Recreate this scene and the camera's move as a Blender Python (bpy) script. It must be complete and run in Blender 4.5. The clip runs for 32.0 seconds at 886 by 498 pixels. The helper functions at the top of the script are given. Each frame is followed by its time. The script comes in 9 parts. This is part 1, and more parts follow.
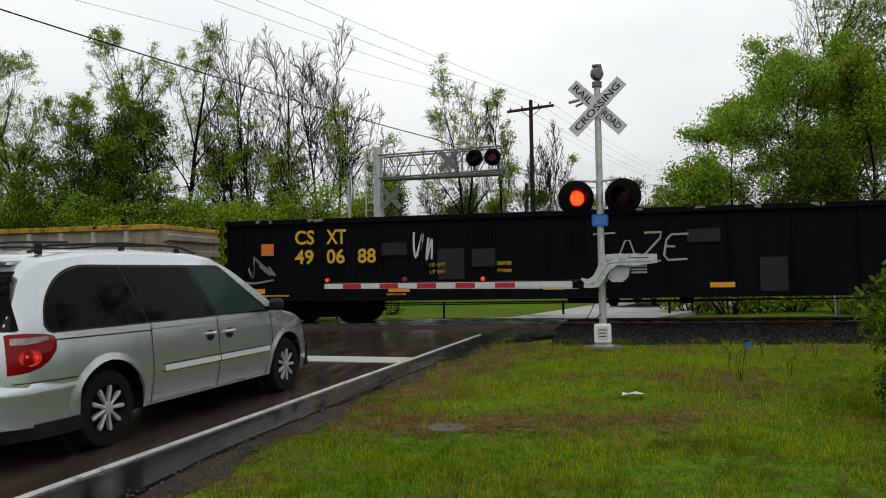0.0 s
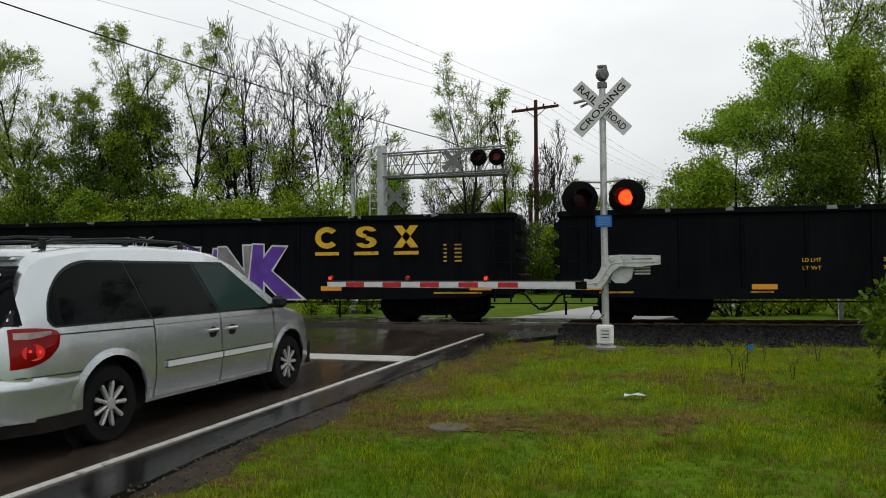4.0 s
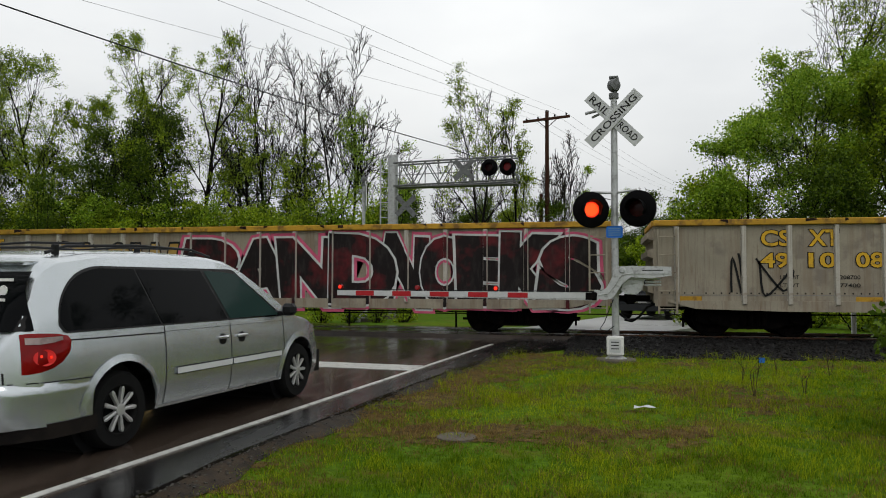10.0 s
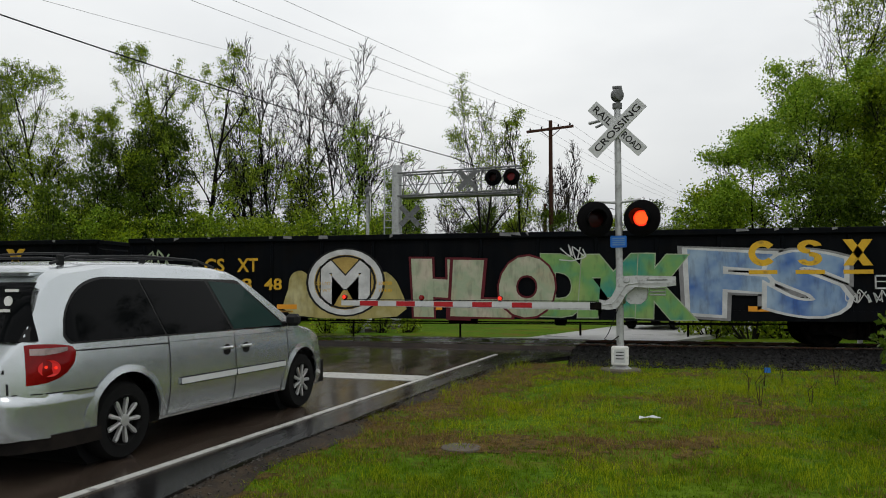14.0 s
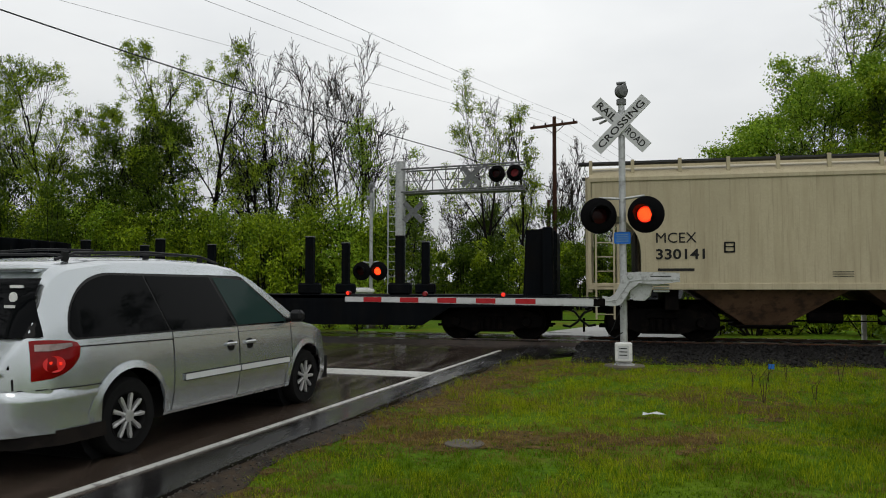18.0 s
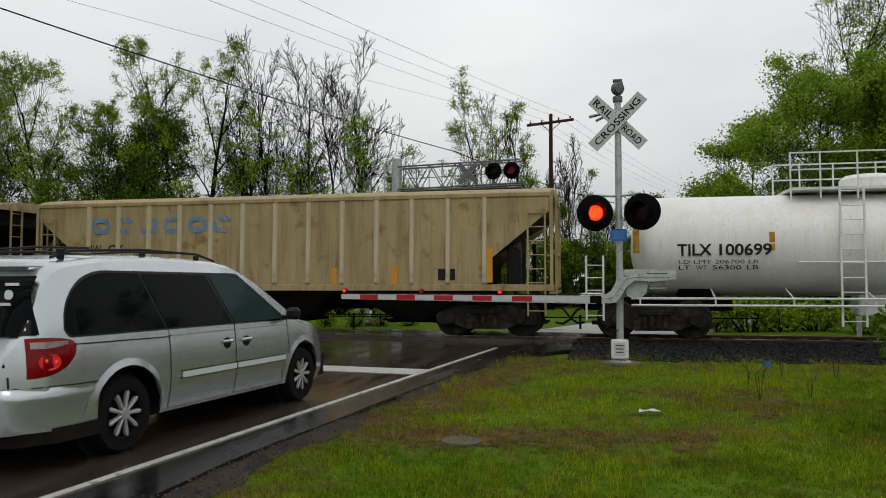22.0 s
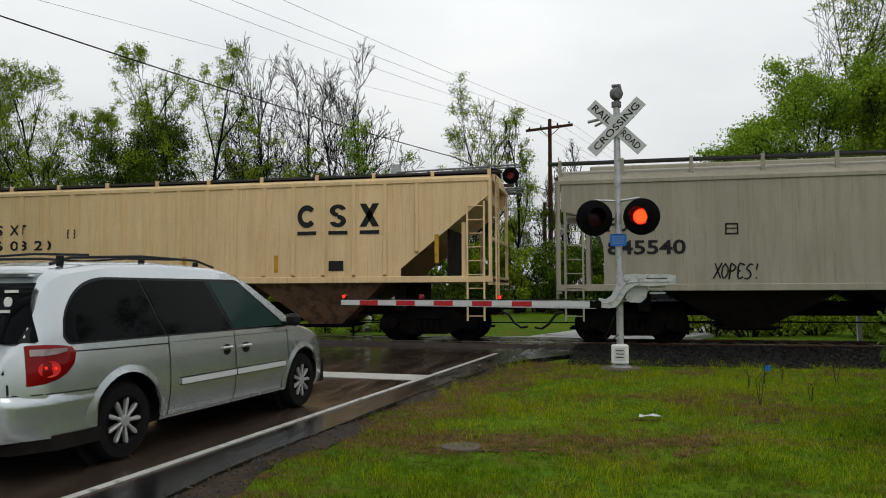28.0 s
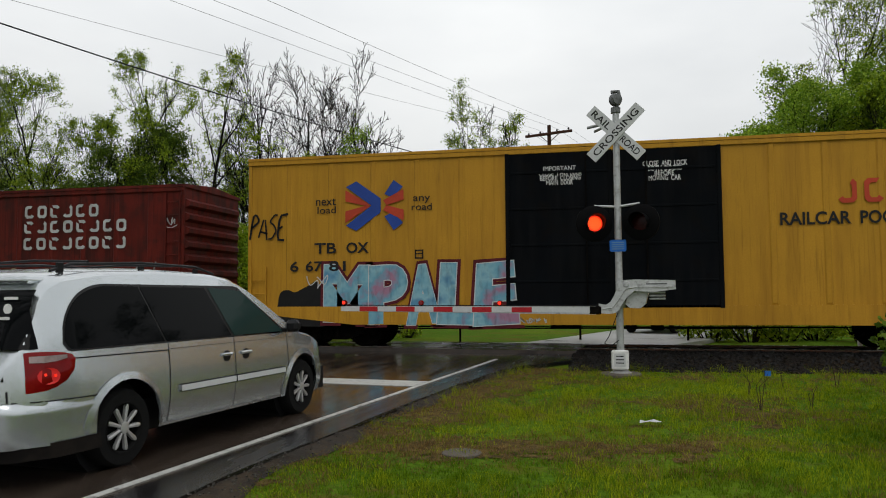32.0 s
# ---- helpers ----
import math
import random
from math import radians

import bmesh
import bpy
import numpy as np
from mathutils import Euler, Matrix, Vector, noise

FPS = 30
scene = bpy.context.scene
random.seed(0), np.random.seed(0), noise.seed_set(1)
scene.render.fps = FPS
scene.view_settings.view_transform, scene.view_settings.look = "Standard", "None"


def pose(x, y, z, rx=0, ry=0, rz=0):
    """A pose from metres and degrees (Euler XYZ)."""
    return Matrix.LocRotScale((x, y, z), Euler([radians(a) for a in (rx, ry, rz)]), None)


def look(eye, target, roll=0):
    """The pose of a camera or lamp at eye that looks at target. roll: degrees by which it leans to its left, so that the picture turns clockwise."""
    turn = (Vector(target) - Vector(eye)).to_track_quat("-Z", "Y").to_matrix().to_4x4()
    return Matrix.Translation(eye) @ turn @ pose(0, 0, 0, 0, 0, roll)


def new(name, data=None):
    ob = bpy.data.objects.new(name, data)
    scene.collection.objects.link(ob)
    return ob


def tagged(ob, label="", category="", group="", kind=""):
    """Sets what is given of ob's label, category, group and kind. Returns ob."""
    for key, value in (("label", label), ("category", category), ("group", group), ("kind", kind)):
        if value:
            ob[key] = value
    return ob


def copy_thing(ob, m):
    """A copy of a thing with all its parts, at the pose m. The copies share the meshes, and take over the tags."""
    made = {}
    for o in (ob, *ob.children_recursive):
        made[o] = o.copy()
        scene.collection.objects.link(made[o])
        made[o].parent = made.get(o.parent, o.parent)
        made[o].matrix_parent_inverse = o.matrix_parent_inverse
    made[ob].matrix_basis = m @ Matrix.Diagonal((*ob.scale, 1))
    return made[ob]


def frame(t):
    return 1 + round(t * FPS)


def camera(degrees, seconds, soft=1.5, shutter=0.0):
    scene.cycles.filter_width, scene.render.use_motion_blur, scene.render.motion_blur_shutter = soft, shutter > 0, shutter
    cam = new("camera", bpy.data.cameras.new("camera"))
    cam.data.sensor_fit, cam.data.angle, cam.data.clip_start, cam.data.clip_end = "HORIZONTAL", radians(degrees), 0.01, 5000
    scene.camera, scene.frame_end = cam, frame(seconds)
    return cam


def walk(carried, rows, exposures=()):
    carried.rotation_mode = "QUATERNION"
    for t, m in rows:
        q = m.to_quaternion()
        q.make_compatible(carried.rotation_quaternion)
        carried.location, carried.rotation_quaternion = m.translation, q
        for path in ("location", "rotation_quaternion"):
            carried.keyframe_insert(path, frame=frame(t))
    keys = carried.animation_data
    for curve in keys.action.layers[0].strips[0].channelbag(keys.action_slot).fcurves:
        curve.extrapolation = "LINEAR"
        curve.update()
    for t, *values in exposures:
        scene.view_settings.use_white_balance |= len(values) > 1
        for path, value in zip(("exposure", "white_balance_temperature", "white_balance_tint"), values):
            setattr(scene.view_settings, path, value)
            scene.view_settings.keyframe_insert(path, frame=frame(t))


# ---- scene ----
# ---- camera ----
cam = camera(61.036, 32.0, soft=1.0)
EYE = (0.0, 0.0, 1.40)
TURNS = [
    (0, 10.766, 1.798, -1.083),
    (0.5, 10.767, 1.843, -1.121),
    (1, 10.712, 1.803, -1.085),
    (1.5, 11.036, 1.711, -1.009),
    (2, 10.990, 1.668, -0.848),
    (2.5, 11.098, 1.487, -0.743),
    (3, 11.102, 1.507, -0.545),
    (3.5, 10.997, 1.533, -0.471),
    (5.5, 11.259, 2.752, -0.329),
    (6, 11.304, 2.829, -0.186),
    (6.5, 11.220, 2.729, -0.165),
    (7, 11.161, 2.658, -0.150),
    (7.5, 11.354, 2.548, -0.306),
    (8, 11.259, 2.451, -0.422),
    (8.5, 11.292, 2.386, -0.460),
    (9, 11.573, 2.471, -0.410),
    (9.5, 11.639, 2.440, -0.094),
    (10, 11.785, 2.458, 0.088),
    (10.5, 11.826, 2.431, 0.126),
    (11, 11.816, 2.472, -0.043),
    (11.5, 12.005, 2.370, -0.151),
    (12, 12.081, 2.431, -0.161),
    (12.5, 12.050, 2.543, -0.049),
    (13, 12.052, 2.607, -0.047),
    (13.5, 11.958, 2.809, -0.120),
    (14, 12.089, 3.223, -0.004),
    (14.5, 12.011, 3.358, 0.119),
    (16.5, 12.162, 3.198, -0.079),
    (17, 12.180, 3.142, -0.141),
    (17.5, 12.363, 2.970, 0.008),
    (18, 12.363, 2.938, 0.030),
    (18.5, 12.241, 2.804, -0.043),
    (19, 12.216, 2.695, 0.009),
    (19.5, 12.133, 2.606, 0.088),
    (20, 11.996, 2.616, 0.052),
    (20.5, 12.079, 2.659, 0.063),
    (21, 12.050, 2.658, 0.026),
    (21.5, 12.012, 2.644, -0.110),
    (22, 12.096, 2.737, -0.021),
    (22.5, 12.030, 2.862, -0.041),
    (23, 12.200, 2.884, 0.000),
    (23.5, 12.282, 2.911, 0.074),
    (24, 11.985, 2.689, 0.036),
    (24.5, 11.958, 2.423, -0.128),
    (25, 11.720, 2.342, -0.165),
    (25.5, 11.758, 2.512, -0.184),
    (27.5, 11.995, 3.087, -0.239),
    (28, 12.063, 3.159, -0.229),
    (28.5, 11.951, 3.408, -0.233),
    (29, 11.863, 3.471, -0.359),
    (29.5, 11.836, 3.682, -0.448),
    (30, 11.846, 3.688, -0.508),
    (30.5, 11.858, 3.663, -0.546),
    (31, 11.892, 3.664, -0.586),
    (31.5, 11.913, 3.697, -0.537),
    (32, 12.045, 3.614, -0.349),
]
walk(cam, [(t, pose(*EYE, 90 + p, 0, y) @ pose(0, 0, 0, 0, 0, r)) for t, y, p, r in TURNS],
     [(0, 0.12), (8, 0.05), (13, 0.0), (18, -0.04), (22, -0.12), (24, -0.10), (28, 0.0), (30, 0.03), (32, -0.03)])

# ---- world and light: an even, bright overcast ----
world = bpy.data.worlds.new("overcast")
scene.world = world
world.use_nodes = True
wn, wl = world.node_tree.nodes, world.node_tree.links
wn.clear()
w_out, w_bg = wn.new("ShaderNodeOutputWorld"), wn.new("ShaderNodeBackground")
w_sky = wn.new("ShaderNodeTexSky")
w_sky.sky_type, w_sky.sun_disc = "NISHITA", False
w_sky.sun_elevation, w_sky.sun_rotation = radians(55), radians(200)
w_co, w_noise = wn.new("ShaderNodeTexCoord"), wn.new("ShaderNodeTexNoise")
w_map, w_ramp = wn.new("ShaderNodeMapping"), wn.new("ShaderNodeValToRGB")
w_map.inputs["Scale"].default_value = (1.0, 1.0, 2.6)
w_noise.inputs["Scale"].default_value, w_noise.inputs["Detail"].default_value = 1.7, 5
w_ramp.color_ramp.elements[0].position, w_ramp.color_ramp.elements[1].position = 0.3, 0.72
w_ramp.color_ramp.elements[0].color = (6.6, 6.8, 6.95, 1)
w_ramp.color_ramp.elements[1].color = (9.2, 9.3, 9.2, 1)
w_mix = wn.new("ShaderNodeMix")
w_mix.data_type = "RGBA"
w_mix.inputs["Factor"].default_value = 0.93
wl.new(w_co.outputs["Generated"], w_map.inputs["Vector"])
wl.new(w_map.outputs["Vector"], w_noise.inputs["Vector"])
wl.new(w_noise.outputs["Fac"], w_ramp.inputs["Fac"])
wl.new(w_sky.outputs["Color"], w_mix.inputs["A"])
wl.new(w_ramp.outputs["Color"], w_mix.inputs["B"])
w_sep, w_rise, w_dim = wn.new("ShaderNodeSeparateXYZ"), wn.new("ShaderNodeMapRange"), wn.new("ShaderNodeMix")
w_dim.data_type, w_dim.blend_type = "RGBA", "MULTIPLY"
w_dim.inputs["Factor"].default_value = 1.0
for key, value in (("From Min", 0.05), ("From Max", 0.36), ("To Min", 0.74), ("To Max", 1.13)):
    w_rise.inputs[key].default_value = value
wl.new(w_co.outputs["Generated"], w_sep.inputs["Vector"])
wl.new(w_sep.outputs["Z"], w_rise.inputs["Value"])
wl.new(w_mix.outputs["Result"], w_dim.inputs["A"])
wl.new(w_rise.outputs["Result"], w_dim.inputs["B"])
wl.new(w_dim.outputs["Result"], w_bg.inputs["Color"])
w_bg.inputs["Strength"].default_value = 0.104
wl.new(w_bg.outputs["Background"], w_out.inputs["Surface"])

sun_data = bpy.data.lights.new("sun", "SUN")
sun_data.energy, sun_data.angle, sun_data.color = 0.5, radians(25), (1.0, 0.97, 0.93)
sun = new("sun", sun_data)
sun.matrix_basis = look((6, -14, 30), (0, 8, 0))


# ---- materials ----
def node(nt, kind, **values):
    n = nt.nodes.new(kind)
    for key, value in values.items():
        n.inputs[key.replace("_", " ")].default_value = value
    return n


def mixed(nt, fac, a, b, how="MIX"):
    m = nt.nodes.new("ShaderNodeMix")
    m.data_type, m.blend_type = "RGBA", how
    for slot, v in (("Factor", fac), ("A", a), ("B", b)):
        if isinstance(v, (int, float)):
            m.inputs[slot].default_value = v
        elif isinstance(v, tuple):
            m.inputs[slot].default_value = (*v[:3], 1)
        else:
            nt.links.new(v, m.inputs[slot])
    return m.outputs["Result"]


def band(nt, socket, lo, hi, a=0.0, b=1.0):
    r = nt.nodes.new("ShaderNodeMapRange")
    for key, v in (("From Min", lo), ("From Max", hi), ("To Min", a), ("To Max", b)):
        r.inputs[key].default_value = v
    nt.links.new(socket, r.inputs["Value"])
    return r.outputs["Result"]


def noise_at(nt, scale, detail=4, stretch=(1, 1, 1), rough=0.55):
    co, mp = nt.nodes.new("ShaderNodeTexCoord"), nt.nodes.new("ShaderNodeMapping")
    mp.inputs["Scale"].default_value = stretch
    n = node(nt, "ShaderNodeTexNoise", Scale=scale, Detail=detail, Roughness=rough)
    nt.links.new(co.outputs["Object"], mp.inputs["Vector"])
    nt.links.new(mp.outputs["Vector"], n.inputs["Vector"])
    return n.outputs["Fac"]


def surf(name, col, rough=0.6, metal=0.0, var=0.18, scale=1.5, fine=25.0, bump=0.15, dirt_or_glint=None, amount=0.45, streak=None, coat=0.0, spec=0.12, pieces=0.0, rust=0.0):
    """A worn surface: broad blotches, fine grain, an optional colour for dirt or painted glints, and streaks that run
    down.
    """
    m = bpy.data.materials.new(name)
    m.use_nodes = True
    nt = m.node_tree
    b = nt.nodes["Principled BSDF"]
    n1, n2 = noise_at(nt, scale), noise_at(nt, fine, 3)
    lo, hi = tuple(c * (1 - var) for c in col), tuple(min(1, c * (1 + var)) for c in col)
    c = mixed(nt, band(nt, n1, 0.3, 0.7), lo, hi)
    c = mixed(nt, band(nt, n2, 0.3, 0.75, 0.0, 0.35 if var else 0.0), c, tuple(v * 0.7 for v in col))
    if dirt_or_glint:
        n3 = noise_at(nt, scale * 2.3, 6)
        c = mixed(nt, band(nt, n3, 0.62 - amount * 0.35, 0.72 - amount * 0.2, 0, 0.85), c, dirt_or_glint)
    if streak:
        n4 = noise_at(nt, 4.0, 5, (1.2, 1.2, 0.13))
        c = mixed(nt, band(nt, n4, 0.46, 0.70, 0, 0.85), c, streak)
        n5 = noise_at(nt, 13.0, 4, (1.5, 1.5, 0.05), 0.7)
        c = mixed(nt, band(nt, n5, 0.54, 0.74, 0, 0.6), c, tuple(v * 0.62 for v in streak))
    if rust:
        n6, n7 = noise_at(nt, 5.0, 6, (1.4, 1.4, 0.16), 0.75), noise_at(nt, 0.7, 3)
        c = mixed(nt, mixed(nt, 1.0, band(nt, n6, 0.57, 0.70, 0, 1), band(nt, n7, 0.42, 0.6, 0, rust), "MULTIPLY"), c, (0.11, 0.045, 0.02))
    if pieces:
        info = nt.nodes.new("ShaderNodeObjectInfo")
        hsv = nt.nodes.new("ShaderNodeHueSaturation")
        nt.links.new(band(nt, info.outputs["Random"], 0, 1, 1 - pieces, 1 + pieces), hsv.inputs["Value"])
        nt.links.new(c, hsv.inputs["Color"])
        c = hsv.outputs["Color"]
    nt.links.new(c, b.inputs["Base Color"])
    nt.links.new(band(nt, n1, 0.3, 0.7, max(0.02, rough - 0.12), min(1, rough + 0.12)), b.inputs["Roughness"])
    b.inputs["Metallic"].default_value = metal
    b.inputs["Specular IOR Level"].default_value = spec
    b.inputs["Coat Weight"].default_value = coat
    if bump:
        bp = node(nt, "ShaderNodeBump", Strength=bump, Distance=0.01)
        nt.links.new(n2, bp.inputs["Height"])
        nt.links.new(bp.outputs["Normal"], b.inputs["Normal"])
    return m


def glow(name, col, strength):
    m = bpy.data.materials.new(name)
    m.use_nodes = True
    b = m.node_tree.nodes["Principled BSDF"]
    b.inputs["Base Color"].default_value = (*col, 1)
    b.inputs["Emission Color"].default_value = (*col, 1)
    b.inputs["Emission Strength"].default_value = strength
    return m


def foliage(name, dark, light, gloss=0.45, thin=0.32):
    """Leaves: each leaf has its own shade between dark and light, and lets some light through."""
    m = bpy.data.materials.new(name)
    m.use_nodes = True
    nt = m.node_tree
    b = nt.nodes["Principled BSDF"]
    geo = nt.nodes.new("ShaderNodeNewGeometry")
    n1 = noise_at(nt, 0.45, 3)
    c = mixed(nt, geo.outputs["Random Per Island"], dark, light)
    c = mixed(nt, band(nt, n1, 0.38, 0.7, 0, 0.45), c, dark)
    nt.links.new(c, b.inputs["Base Color"])
    b.inputs["Roughness"].default_value = gloss
    b.inputs["Specular IOR Level"].default_value = 0.12
    tr = nt.nodes.new("ShaderNodeBsdfTranslucent")
    nt.links.new(c, tr.inputs["Color"])
    mx = nt.nodes.new("ShaderNodeMixShader")
    mx.inputs["Fac"].default_value = thin
    out = nt.nodes["Material Output"]
    nt.links.new(b.outputs["BSDF"], mx.inputs[1])
    nt.links.new(tr.outputs["BSDF"], mx.inputs[2])
    nt.links.new(mx.outputs["Shader"], out.inputs["Surface"])
    return m


def wet_asphalt(name, col, dull=0.0):
    m = bpy.data.materials.new(name)
    m.use_nodes = True
    nt = m.node_tree
    b = nt.nodes["Principled BSDF"]
    big, grain, wear = noise_at(nt, 0.35, 4), noise_at(nt, 90, 3), noise_at(nt, 1.6, 5, (2.2, 0.35, 1))
    c = mixed(nt, band(nt, wear, 0.35, 0.7), tuple(v * 0.75 for v in col), tuple(v * 1.5 for v in col))
    c = mixed(nt, band(nt, grain, 0.5, 0.8, 0, 0.5), c, tuple(v * 2.2 for v in col))
    nt.links.new(c, b.inputs["Base Color"])
    nt.links.new(band(nt, wear, 0.35, 0.65, 0.07 + dull, 0.24 + dull), b.inputs["Roughness"])
    b.inputs["Specular IOR Level"].default_value = 0.55
    bp = node(nt, "ShaderNodeBump", Strength=0.07, Distance=0.006)
    nt.links.new(grain, bp.inputs["Height"])
    nt.links.new(bp.outputs["Normal"], b.inputs["Normal"])
    return m


def turf(nt, c):
    """Patches of straw, brown stalks and bare mud over the green."""
    a, d, e = noise_at(nt, 0.42, 5, (1, 1.7, 1), 0.65), noise_at(nt, 1.1, 6, (1, 1.6, 1), 0.6), noise_at(nt, 0.22, 3)
    c = mixed(nt, band(nt, e, 0.45, 0.65, 0, 0.35), c, (0.16, 0.19, 0.008))
    c = mixed(nt, band(nt, a, 0.54, 0.62, 0, 0.7), c, (0.13, 0.085, 0.018))
    return mixed(nt, band(nt, d, 0.60, 0.68, 0, 0.85), c, (0.035, 0.022, 0.007))


def grass_blade(name, dark, light):
    m = bpy.data.materials.new(name)
    m.use_nodes = True
    nt = m.node_tree
    b = nt.nodes["Principled BSDF"]
    geo = nt.nodes.new("ShaderNodeNewGeometry")
    c = mixed(nt, geo.outputs["Random Per Island"], dark, light)
    c = mixed(nt, band(nt, noise_at(nt, 0.9, 4), 0.4, 0.65, 0, 0.5), c, dark)
    nt.links.new(c, b.inputs["Base Color"])
    b.inputs["Roughness"].default_value = 0.8
    b.inputs["Specular IOR Level"].default_value = 0.02
    tr = nt.nodes.new("ShaderNodeBsdfTranslucent")
    nt.links.new(c, tr.inputs["Color"])
    mx = nt.nodes.new("ShaderNodeMixShader")
    mx.inputs["Fac"].default_value = 0.35
    nt.links.new(b.outputs["BSDF"], mx.inputs[1])
    nt.links.new(tr.outputs["BSDF"], mx.inputs[2])
    nt.links.new(mx.outputs["Shader"], nt.nodes["Material Output"].inputs["Surface"])
    return m


def lawn(name):
    """Short spring grass with straw-coloured and bare, muddy spots."""
    m = bpy.data.materials.new(name)
    m.use_nodes = True
    nt = m.node_tree
    b = nt.nodes["Principled BSDF"]
    f = noise_at(nt, 14, 4)
    c = turf(nt, mixed(nt, band(nt, f, 0.3, 0.7), (0.025, 0.065, 0.003), (0.10, 0.19, 0.008)))
    nt.links.new(c, b.inputs["Base Color"])
    b.inputs["Roughness"].default_value = 0.9
    b.inputs["Specular IOR Level"].default_value = 0.05
    bp = node(nt, "ShaderNodeBump", Strength=0.8, Distance=0.05)
    nt.links.new(f, bp.inputs["Height"])
    nt.links.new(bp.outputs["Normal"], b.inputs["Normal"])
    return m


def car_paint(name, col, metal, rough):
    """Even metallic paint under clear coat, with a breath of road film."""
    m = bpy.data.materials.new(name)
    m.use_nodes = True
    nt = m.node_tree
    b = nt.nodes["Principled BSDF"]
    film = noise_at(nt, 1.2, 3)
    nt.links.new(mixed(nt, band(nt, film, 0.45, 0.8, 0, 0.12), col, tuple(v * 0.6 for v in col)), b.inputs["Base Color"])
    b.inputs["Metallic"].default_value, b.inputs["Roughness"].default_value = metal, rough
    b.inputs["Coat Weight"].default_value, b.inputs["Coat Roughness"].default_value = 0.6, 0.06
    return m


def glass(name, tint=(0.02, 0.025, 0.025), see=0.0):
    m = bpy.data.materials.new(name)
    m.use_nodes = True
    nt = m.node_tree
    b = nt.nodes["Principled BSDF"]
    b.inputs["Base Color"].default_value = (*tint, 1)
    b.inputs["Roughness"].default_value = 0.03
    b.inputs["IOR"].default_value = 1.5
    b.inputs["Specular IOR Level"].default_value = 0.05
    b.inputs["Transmission Weight"].default_value = see
    return m


